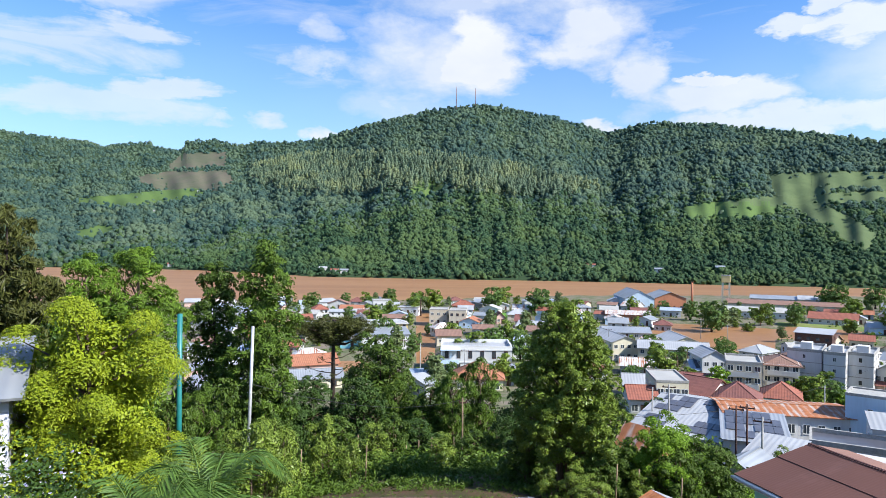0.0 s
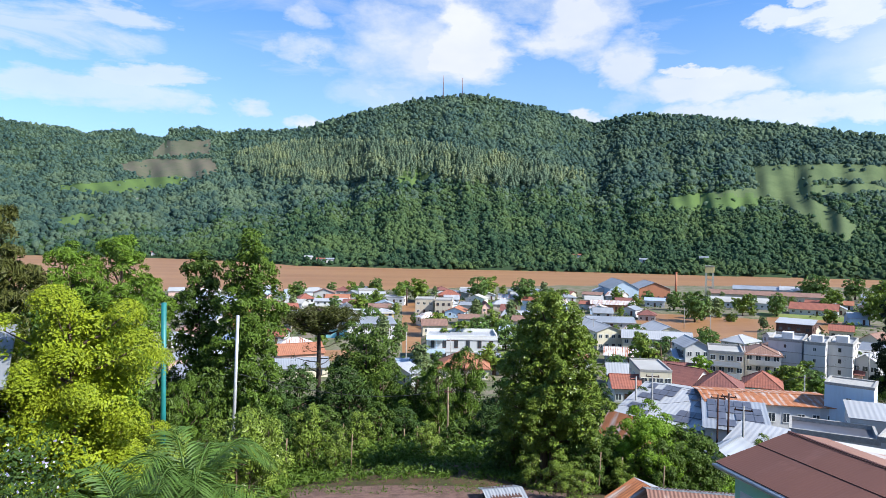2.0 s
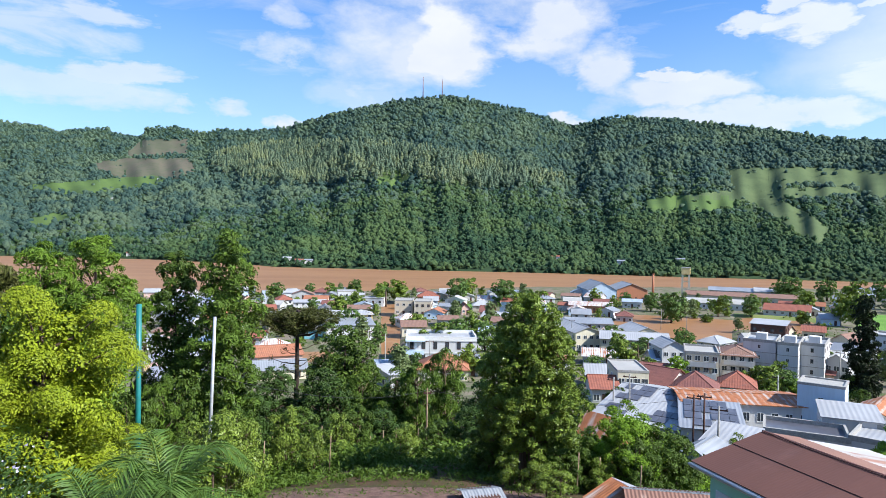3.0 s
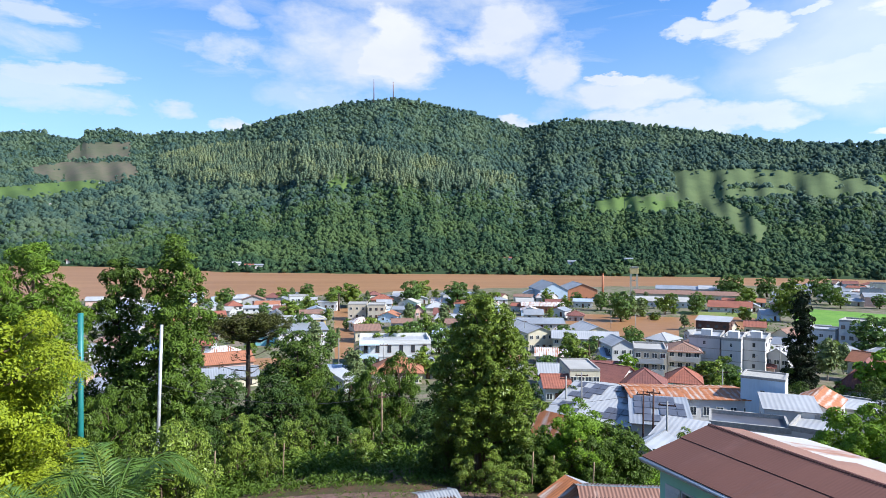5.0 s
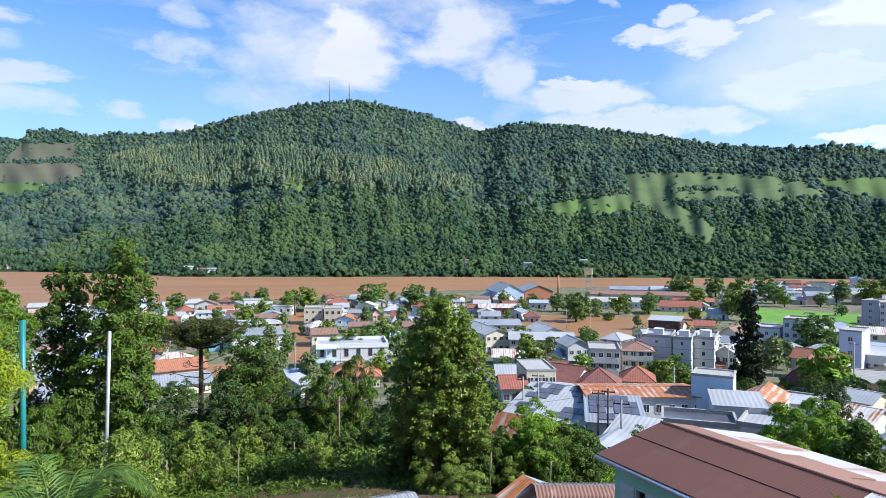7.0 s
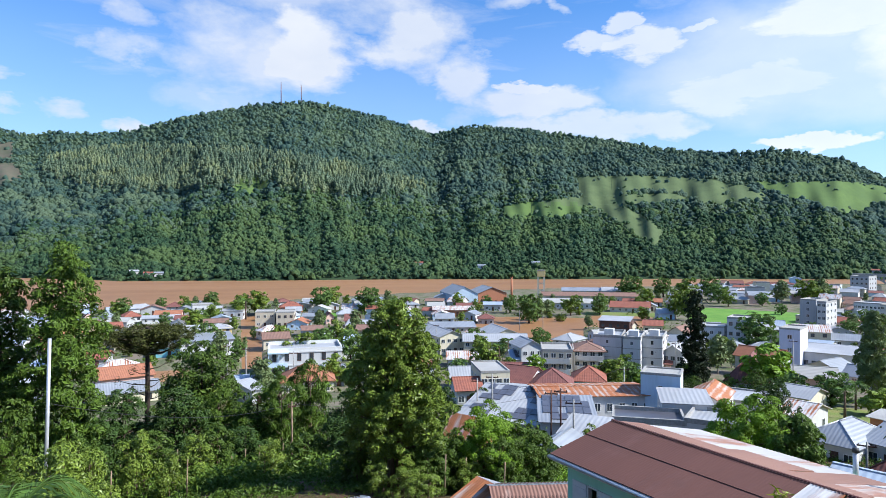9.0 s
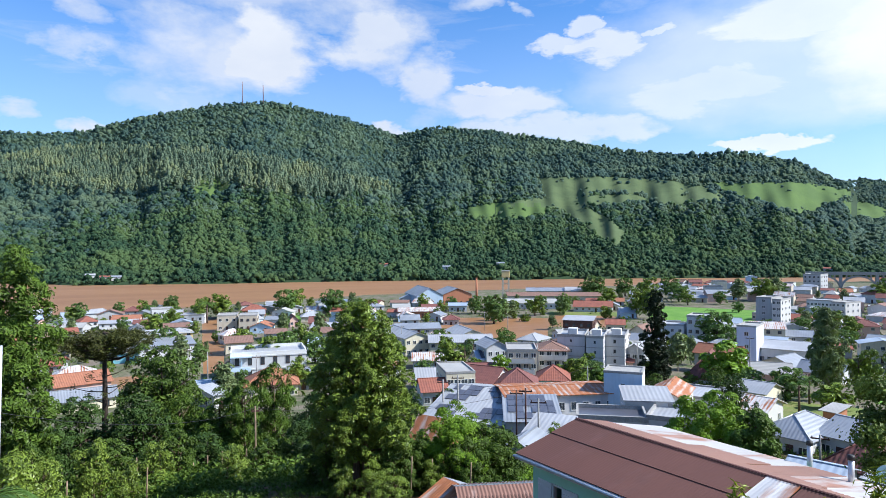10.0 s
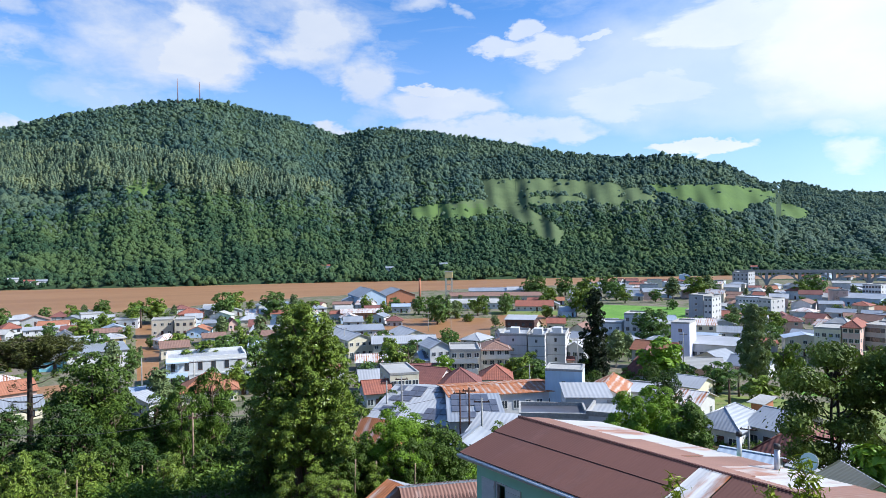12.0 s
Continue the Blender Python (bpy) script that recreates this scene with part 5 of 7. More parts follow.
draped("lawn", 35.2, 45.5, lambda u: 298 + 30 * u, lambda u: 400 - 20 * u, M["grass"], 0.25, "bright green mown sports field", "lawn")
draped("lawn", 51.2, 60.0, lambda u: 152, lambda u: 196, M["grass"], 0.25, "bright green lawn beside a wall", "lawn")
draped("meadow", 43.0, 60.0, lambda u: 102, lambda u: 148, M["drygrass"], 0.25, "dry yellow-green meadow behind houses", "meadow")
draped("lawn", 4.0, 7.2, lambda u: 318, lambda u: 345, M["grass"], 0.25, "small green lawn with hedges", "lawn")
draped("lawn", 27.0, 34.5, lambda u: 336, lambda u: 350, M["drygrass"], 0.25, "trampled grass edge of the sports ground", "lawn")

# ---------------------------------------------------------------- plants: how they are made
def leaves_mesh(name, centres, outward, size, mat, long=1.0, wide=0.55, droop=0.0, seed=1, stir=0.6):
    """Leaves of four corners, each turned its own way about a centre."""
    g = np.random.default_rng(seed)
    n = len(centres)
    nrm = outward * 1.15 + g.normal(0, stir, (n, 3)) + np.array([0, 0, 0.3])
    nrm /= np.linalg.norm(nrm, axis=1)[:, None]
    a = np.cross(nrm, g.normal(0, 1, (n, 3)))
    a += np.array([0, 0, -droop])
    a /= np.linalg.norm(a, axis=1)[:, None]
    b = np.cross(nrm, a)
    s = (size * g.uniform(0.6, 1.35, n))[:, None]
    bend = nrm * s * 0.12
    v = np.stack([centres - a * s * 0.5 * long, centres + b * s * 0.5 * wide + bend, centres + a * s * 0.5 * long, centres - b * s * 0.5 * wide + bend], 1)
    f = np.arange(n * 4).reshape(n, 4)
    return big_mesh(name, v.reshape(-1, 3), f, mat)


def crown_points(lobes, clumps, per, spread, seed, shell=0.3):
    """Places of leaves: clumps within lobes (x, y, z, rx, ry, rz), mostly near their skins."""
    g = np.random.default_rng(seed)
    L = np.array(lobes, dtype=float)
    w = (L[:, 3] * L[:, 4] * L[:, 5]) ** 0.7
    k = g.choice(len(L), clumps, p=w / w.sum())
    d = g.normal(0, 1, (clumps, 3))
    d /= np.linalg.norm(d, axis=1)[:, None]
    c = L[k, :3] + d * L[k, 3:] * (g.uniform(0, 1, clumps) ** shell)[:, None]
    sp = spread * g.uniform(0.6, 1.5, clumps)
    pts = np.repeat(c, per, 0) + g.normal(0, 1, (clumps * per, 3)) * np.repeat(sp, per)[:, None] * np.array([1, 1, 0.7])
    mid = np.repeat(L[k, :3], per, 0)
    out = pts - mid
    out /= np.linalg.norm(out, axis=1)[:, None] + 1e-6
    return pts, out, c


def profile_lobes(h0, h1, shape, n, seed, fat=0.55):
    """Lobes that fill a crown between two heights; shape: radius as a function of the share of its height."""
    g = np.random.default_rng(seed)
    out = []
    for i in range(n):
        u = (i + 0.5) / n
        R = shape(u)
        a = i * 2.4 + g.uniform(-0.5, 0.5)
        off = R * (1 - fat) * g.uniform(0.5, 1.15)
        s = R * fat * g.uniform(0.85, 1.2)
        out.append((math.cos(a) * off, math.sin(a) * off, h0 + (h1 - h0) * u, s, s, s * 0.85 + (h1 - h0) / n * 0.6))
    return out


def puffs(lobes, rad, leaves, seed):
    """Leaves gathered in rounded puffs over the skins of larger lobes, thick above and open below."""
    g = np.random.default_rng(seed)
    L = np.array(lobes, dtype=float)
    mean = (L[:, 3] * L[:, 4] * L[:, 5]) ** (1 / 3)
    count = np.maximum(4, (1.35 * (mean / rad) ** 2).astype(int))
    k = np.repeat(np.arange(len(L)), count)
    d = g.normal(0, 1, (len(k), 3)) + np.array([0, 0, 0.35])
    d /= np.linalg.norm(d, axis=1)[:, None]
    c = L[k, :3] + d * L[k, 3:] * g.uniform(0.78, 1.04, len(k))[:, None]
    depth = np.sqrt((((c[:, None, :] - L[None, :, :3]) / L[None, :, 3:]) ** 2).sum(2))
    skin = depth.min(1) > 0.62
    c, d = c[skin], d[skin]
    size = rad * g.uniform(0.65, 1.35, len(c))
    each = g.choice(len(c), leaves, p=size ** 2 / (size ** 2).sum())
    q = g.normal(0, 1, (leaves, 3)) + d[each] * 0.8 + np.array([0, 0, 0.7])
    q /= np.linalg.norm(q, axis=1)[:, None]
    pts = c[each] + q * (size[each] * g.uniform(0.25, 1, leaves) ** 0.4)[:, None] * np.array([1, 1, 0.8])
    return pts, q, c


def plant(name, label, category, h, lobes, clumps, per, spread, size, leaf, bark, trunk=0.2, limbs=9, seed=1, group="", long=1.0, wide=0.55, droop=0.0, shell=0.3, base=0.0, stems=1, tuft=0.0, heart=1.0, stir=0.38):
    """A tree or shrub at the origin: trunk with limbs, and a crown of single leaves."""
    g = np.random.default_rng(seed + 100)
    root = tagged(new(name), label, category, group)
    pts, out, cl = puffs(lobes, tuft, clumps * per, seed) if tuft else crown_points(lobes, clumps, per, spread, seed, shell)
    pts[:, 2] = np.maximum(pts[:, 2], 0.1)
    tubes = []
    top = h * 0.86
    for s in range(stems):
        q = [np.array([g.normal(0, 0.12) * stems, g.normal(0, 0.12) * stems, -0.4])]
        for i in range(1, 7):
            q.append(np.array([q[-1][0] + g.normal(0, 0.02 * h * 0.4), q[-1][1] + g.normal(0, 0.02 * h * 0.4), top * i / 6]))
        tubes.append((q, [trunk * (1.25 if i == 0 else 1 - 0.14 * i) for i in range(7)], 8))
        for c in cl[g.choice(len(cl), min(limbs, len(cl)), replace=False)]:
            z = max(base, min(top * 0.9, c[2] - 0.35 * np.hypot(c[0], c[1]) - 0.2))
            i = min(5.99, max(0, z / top * 6))
            p0 = q[int(i)] + (q[int(i) + 1] - q[int(i)]) * (i - int(i))
            m = (p0 + c) / 2 + np.array([0, 0, -0.06 * h * 0.3])
            tubes.append(([p0, m, c], (trunk * 0.38, trunk * 0.24, trunk * 0.08), 5))
    part("trunk", tubes_mesh("trunk", tubes, bark), None, root)
    core, inward, _ = crown_points([(x, y, z, a * 0.66, b * 0.66, c * 0.66) for x, y, z, a, b, c in lobes], max(3, int(clumps * heart / 5)), per, spread * 1.3, seed + 9, 0.6)
    core[:, 2] = np.maximum(core[:, 2], 0.1)
    both, away = np.concatenate([pts, core]), np.concatenate([out, inward])
    sizes = np.concatenate([np.full(len(pts), size), np.full(len(core), size * 1.6)])
    part("crown", leaves_mesh("crown", both, away, sizes, leaf, long, wide, droop, seed + 5, stir if tuft else 0.6), None, root)
    return root


def stand(root, az, r, turn=0.0, scale=1.0, sink=0.0):
    root.matrix_world = Matrix.Translation(spot(az, r, ground_z(az, r) - sink)) @ pose(0, 0, 0, 0, 0, turn) @ Matrix.Scale(scale, 4)
    return root


def again(root, az, r, turn, scale, sz=1.0):
    m = Matrix.Translation(spot(az, r, ground_z(az, r))) @ pose(0, 0, 0, 0, 0, turn) @ Matrix.Diagonal((scale, scale, scale * sz, 1))
    s = root.matrix_basis.to_scale()
    return copy_thing(root, m @ Matrix.Diagonal((1 / s[0], 1 / s[1], 1 / s[2], 1)))


def round_lobes(h, w, n, seed, low=0.3):
    return profile_lobes(h * low, h * 0.88, lambda u: w / 2 * (0.55 + 0.45 * math.sin(math.pi * min(1, u * 0.9 + 0.15))), n, seed)


def frond(base, heading, reach, rise, fall, n, leaflet, width, g):
    """One palm frond: the rib's path and the leaflets along it."""
    hx, hy = math.cos(heading), math.sin(heading)
    rib, quads = [], []
    for i in range(n + 1):
        u = i / n
        rib.append(np.array([base[0] + hx * reach * u, base[1] + hy * reach * u, base[2] + rise * math.sin(min(1.0, u * 1.4) * math.pi / 2) - fall * u * u]))
    for i in range(2, n + 1):
        t = rib[i] - rib[i - 1]
        t /= np.linalg.norm(t)
        s = np.cross(t, [0, 0, 1.0])
        s /= np.linalg.norm(s) + 1e-6
        for side in (-1, 1):
            l = leaflet * math.sin(math.pi * (0.12 + 0.86 * i / n)) * g.uniform(0.8, 1.1)
            tip = rib[i] + s * side * l * 0.8 + t * l * 0.55 + np.array([0, 0, -0.28 * l * g.uniform(0.6, 1.5)])
            w = t * width
            mid = (rib[i] + tip) / 2 + np.array([0, 0, 0.05 * l])
            quads.append((rib[i] - w * 0.5, mid + w * 0.7, tip, mid - w * 0.7))
    return rib, quads


def palm(label, trunk_h, fronds, reach, leaflet, width, rise, fall, seed, r0=0.16, group="", n=26):
    g = np.random.default_rng(seed)
    root = tagged(new("palm_tree"), label, "palm tree", group)
    part("trunk", tubes_mesh("trunk", [([(0, 0, -0.4), (0.05, 0, trunk_h * 0.5), (0, 0.04, trunk_h)], (r0 * 1.2, r0, r0 * 0.9), 9)], M["bark"]), None, root)
    for k in range(fronds):
        el = g.uniform(0.25, 1.0)
        rib, quads = frond((0, 0, trunk_h), k * 2.4 + g.uniform(-0.3, 0.3), reach * (1.15 - 0.5 * el), rise * (0.4 + el), fall * (1.25 - 0.6 * el), n, leaflet, width, g)
        vs = np.array(quads).reshape(-1, 3)
        fr = part("frond", big_mesh("frond", vs, np.arange(len(vs)).reshape(-1, 4), M["palm"]), None, root)
        part("rib", tubes_mesh("rib", [(rib[::3], [0.028 * (1 - 0.8 * i / len(rib[::3])) for i in range(len(rib[::3]))], 4)], M["palm"]), None, fr)
    return root


# ---------------------------------------------------------------- trees in and around the town
mid_a = stand(plant("town_tree", "dense dark green round-crowned tree in the town", "tree", 9, round_lobes(9, 8, 9, 11, 0.25), 150, 8, 0.42, 0.75, M["leaf_town"], M["bark_dark"], 0.28, 8, 11, "trees in the town", tuft=0.9), 22.4, 300, 0, 1.55)
mid_b = stand(plant("town_tree", "broad mid-green tree between roofs", "tree", 8, round_lobes(8, 7.5, 9, 12, 0.3), 150, 8, 0.4, 0.7, M["leaf_gloss"], M["bark"], 0.25, 8, 12, "trees in the town", tuft=0.9), 26.0, 330, 40, 1.2)
mid_c = stand(plant("town_tree", "light grey-green tree with a loose crown", "tree", 9, profile_lobes(2.6, 8.3, lambda u: 2.9 * (1 - 0.55 * u), 10, 13), 140, 8, 0.4, 0.75, M["leaf_grey"], M["bark_pale"], 0.22, 8, 13, "trees in the town", tuft=0.9), 24.0, 325, 80, 1.0)
mid_d = stand(plant("town_tree", "bright green leafy tree between houses", "tree", 7, round_lobes(7, 7, 8, 14, 0.2), 150, 8, 0.4, 0.75, M["leaf_bright"], M["bark"], 0.22, 7, 14, "trees in the town", tuft=0.9), 22.9, 140, 10, 0.95)
mid_e = stand(plant("garden_shrub", "low green shrubs beside houses", "shrub", 3.2, round_lobes(3.2, 4.2, 6, 15, 0.15), 80, 8, 0.3, 0.55, M["leaf_gloss"], M["bark"], 0.1, 5, 15, "shrubs in the town", tuft=0.6), 21.0, 205, 10, 1.2)
small_palm = stand(palm("tall palm tree with drooping fronds in town", 6.0, 16, 2.6, 0.7, 0.10, 0.9, 1.3, 16, 0.2, "palms in the town", 14), 20.6, 190, 0, 1.0)

again(mid_c, 23.22, 313, 130, 1.44, 0.81)
again(mid_a, 28.37, 342, 138, 1.19, 0.94)
again(mid_b, 31.92, 325, 289, 1.05, 0.80)
again(mid_c, 27.46, 280, 12, 0.73, 0.81)
again(mid_b, 24.89, 310, 8, 0.50, 1.00)
again(mid_b, 25.29, 310, 64, 0.50, 0.99)
again(mid_b, 24.20, 324, 270, 0.52, 0.83)
again(mid_b, 18.72, 172, 220, 1.15, 0.81)
again(small_palm, 19.81, 176, 14, 1.22, 0.80)
again(mid_e, 20.68, 164, 140, 1.35, 0.84)
again(mid_a, 31.15, 180, 184, 0.58, 1.11)
again(mid_b, 30.07, 161, 30, 0.89, 0.83)
again(mid_d, 31.76, 150, 275, 0.63, 0.81)
again(mid_c, 37.73, 182, 70, 1.05, 1.03)
again(mid_a, 40.72, 234, 165, 1.72, 0.81)
again(mid_d, 41.58, 154, 305, 1.72, 0.81)
again(mid_e, 34.97, 165, 24, 1.36, 0.83)
again(mid_e, 38.70, 154, 224, 1.14, 0.87)
again(mid_b, 33.95, 216, 230, 0.50, 0.91)
again(mid_c, 38.74, 198, 224, 0.74, 1.18)
again(mid_b, 34.48, 326, 300, 1.43, 1.16)
again(mid_b, 35.52, 322, 94, 1.19, 1.34)
again(mid_a, 33.54, 464, 160, 1.81, 0.81)
again(mid_a, 31.13, 438, 170, 2.09, 0.81)
again(mid_b, 35.20, 429, 45, 2.18, 0.80)
again(mid_a, 37.08, 454, 325, 1.97, 0.81)
again(mid_b, 32.08, 389, 310, 1.53, 0.81)
again(mid_a, 30.39, 453, 65, 1.47, 0.81)
again(mid_a, 48.39, 157, 345, 0.85, 1.60)
again(mid_b, 50.57, 161, 10, 0.97, 1.24)
again(mid_a, 49.60, 237, 195, 1.08, 0.81)
again(mid_b, 49.81, 270, 230, 1.43, 0.81)
again(mid_c, 48.21, 274, 310, 1.18, 0.81)
again(small_palm, 47.22, 142, 149, 0.98, 0.83)
again(small_palm, 46.51, 130, 30, 0.99, 0.83)
again(mid_e, 48.56, 138, 20, 1.70, 0.82)
again(mid_a, 45.68, 144, 250, 0.93, 0.82)
again(mid_a, 43.10, 146, 190, 0.79, 0.81)
again(mid_b, 52.49, 242, 0, 0.67, 0.94)
again(mid_e, 45.70, 216, 250, 1.33, 1.01)
again(mid_a, 44.45, 272, 40, 0.88, 0.82)
again(mid_b, 46.57, 340, 30, 0.78, 0.85)
again(mid_c, 46.98, 300, 100, 1.04, 0.82)
again(mid_b, 48.82, 308, 55, 1.07, 0.84)
again(mid_a, 46.77, 285, 65, 0.92, 0.80)
again(mid_a, 40.96, 415, 200, 1.08, 0.80)
again(mid_b, 38.46, 404, 175, 1.40, 0.81)
again(mid_a, 37.78, 424, 70, 1.56, 0.80)
again(mid_b, 43.62, 540, 260, 1.49, 0.81)
again(mid_c, 44.91, 456, 110, 1.97, 0.80)
again(mid_a, 42.29, 364, 50, 0.79, 0.80)
again(mid_b, 44.05, 446, 330, 2.06, 0.80)
again(mid_c, 42.31, 436, 50, 1.89, 0.80)
again(mid_b, 54.88, 314, 95, 0.65, 0.82)
again(mid_a, 56.98, 333, 155, 0.58, 0.82)
again(mid_b, 51.77, 460, 220, 1.59, 0.81)
again(mid_a, 52.54, 472, 0, 2.04, 0.80)
again(mid_b, 53.99, 356, 280, 0.82, 0.81)
again(mid_a, 57.16, 382, 190, 0.91, 0.82)
again(mid_b, -0.91, 346, 315, 1.84, 0.84)
again(mid_a, 4.28, 356, 330, 1.77, 0.80)
again(mid_b, 5.27, 374, 110, 1.73, 0.80)
again(mid_a, 8.44, 340, 205, 1.84, 0.81)
again(mid_b, 2.35, 182, 50, 1.39, 0.81)
again(mid_a, 4.32, 208, 330, 1.13, 0.82)
again(mid_b, 6.03, 230, 215, 1.22, 0.82)
again(mid_e, 0.85, 246, 200, 1.82, 0.83)
again(mid_b, -2.40, 342, 105, 1.58, 0.81)
again(mid_b, -6.08, 287, 300, 1.32, 0.81)
again(mid_a, -6.34, 359, 265, 0.93, 0.80)
again(small_palm, -1.90, 330, 175, 1.94, 0.81)
again(mid_b, -3.02, 276, 14, 0.70, 1.02)
again(mid_a, -1.23, 262, 266, 0.45, 1.21)
again(mid_c, -2.01, 219, 154, 0.44, 1.66)
again(mid_b, 28.6, 149, 20, 0.75, 0.95)
again(mid_b, 29.8, 147, 110, 0.82, 0.9)
again(mid_a, 30.9, 150, 210, 0.66, 0.95)
again(mid_e, -4.55, 131, 150, 1.62, 0.84)
again(mid_c, -0.61, 139, 350, 1.00, 0.82)
again(mid_a, 0.89, 155, 200, 0.40, 1.18)
again(mid_b, 8.73, 169, 240, 1.36, 0.82)
again(mid_b, 5.82, 146, 180, 1.01, 0.80)
again(mid_a, -7.05, 230, 160, 1.00, 0.83)
again(mid_b, -8.99, 242, 240, 1.12, 0.82)
again(mid_a, 10.62, 334, 160, 1.08, 0.87)
again(mid_e, 18.20, 142, 150, 1.17, 0.97)
again(mid_e, 10.52, 272, 110, 2.80, 0.80)
again(small_palm, 8.00, 200, 135, 1.04, 0.81)
again(mid_a, 16.25, 154, 230, 0.67, 0.84)
again(mid_e, 13.84, 200, 240, 1.64, 0.97)
again(mid_b, 25.14, 161, 50, 0.37, 1.67)

# shrubs and small trees scattered between the far houses
for i in range(300):
    az, r = town_rng.uniform(30, 60) if i % 3 == 0 else town_rng.uniform(-16, 30), town_rng.uniform(185, 560 if i % 3 == 0 else 400)
    if r > np.interp(az, NEAR_AZ, NEAR_R) - 10 or ground_z(az, r) < 0.3 or any(a0 < az < a1 and r0 < r < r1 for a0, a1, r0, r1 in GREENS):
        continue
    q = spot(az, r)
    if min((q.x - x) ** 2 + (q.y - y - 4) ** 2 for x, y in taken) < 64:
        continue
    again(town_rng.choice((mid_a, mid_b, mid_b, mid_e, mid_e, mid_c)), az, r, town_rng.uniform(0, 360), town_rng.uniform(0.55, 1.1))

# cypress, eucalyptus and other tall trees between the houses
stand(plant("cypress_tree", "tall dark columnar cypress", "tree", 21.6, profile_lobes(1.0, 20.6, lambda u: 3.3 * (1 - u) ** 0.75 + 1.1 + 0.7 * math.exp(-((u - 0.93) / 0.07) ** 2), 34, 41), 558, 10, 0.30, 0.75, M["needle"], M["bark_dark"], 0.4, 10, 41, "", 1.2, 0.4, 0.3, tuft=0.6), 36.0, 165)
stand(plant("eucalyptus_tree", "tall pale eucalyptus tree", "tree", 18.5, profile_lobes(4.0, 17.6, lambda u: 3.6 * math.sin(math.pi * (0.2 + 0.75 * u)), 20, 42), 384, 10, 0.40, 0.75, M["leaf_grey"], M["bark_pale"], 0.42, 14, 42, "", 1.3, 0.4, 0.5, tuft=0.8), 48.4, 150)
stand(plant("broadleaf_tree", "bright green broad tree below the roofs", "tree", 7.0, round_lobes(7.0, 9.8, 22, 43, 0.1), 1300, 15, 0.22, 0.27, M["leaf_bright"], M["bark"], 0.32, 16, 43, tuft=0.8), 40.2, 72)
stand(plant("broadleaf_tree", "green tree with grey-green leaves beside a bright one", "tree", 6.6, round_lobes(6.6, 5.0, 10, 44, 0.2), 560, 13, 0.22, 0.27, M["leaf_mid"], M["bark"], 0.25, 12, 44, tuft=0.8), 43.6, 68)
airy = [(-3.4, 0, 8.6, 1.5, 1.3, 0.7), (0.2, 0.4, 9.9, 1.7, 1.4, 0.8), (3.2, -0.4, 9.0, 1.5, 1.4, 0.8), (-2.0, 1, 6.4, 1.4, 1.2, 0.6), (2.4, 0.6, 6.8, 1.5, 1.2, 0.7), (-4.4, -0.4, 5.8, 1.1, 1.0, 0.55), (0.0, -0.8, 5.2, 1.3, 1.1, 0.6), (4.6, 0.4, 6.6, 1.1, 1.0, 0.6), (-1.0, 0.2, 8.0, 1.2, 1.0, 0.5), (1.6, -0.6, 8.3, 1.1, 1.0, 0.5), (3.6, 0.8, 4.8, 1.2, 1.0, 0.6), (-2.8, 0, 3.8, 1.4, 1.1, 0.7), (-0.6, 0.5, 3.2, 1.5, 1.2, 0.7), (2.6, -0.5, 2.8, 1.6, 1.3, 0.8)]
stand(plant("spreading_tree", "dark spreading tree with an airy layered crown", "tree", 10.8, airy, 1500, 14, 0.30, 0.25, M["leaf_olive"], M["bark_dark"], 0.20, 34, 45, stems=2, shell=0.5, heart=0.5), 53.9, 52)
stand(plant("spreading_tree", "olive-green tree with open branches", "tree", 10.4, airy, 1300, 14, 0.30, 0.25, M["leaf_olive"], M["bark_dark"], 0.20, 30, 46, stems=2, shell=0.5, heart=0.5), 58.2, 54, 70)
stand(plant("shrub", "dense green shrub beside the meadow", "shrub", 5.6, round_lobes(5.6, 5.2, 10, 47, 0.15), 480, 12, 0.24, 0.29, M["leaf_mid"], M["bark"], 0.2, 8, 47, tuft=0.5), 55.6, 82)
stand(plant("shrub", "bright leafy shrub close to the roof", "shrub", 4.9, round_lobes(4.9, 3.6, 8, 48, 0.1), 260, 13, 0.18, 0.30, M["leaf_bright"], M["bark"], 0.1, 8, 48, tuft=0.5), 57.4, 26)

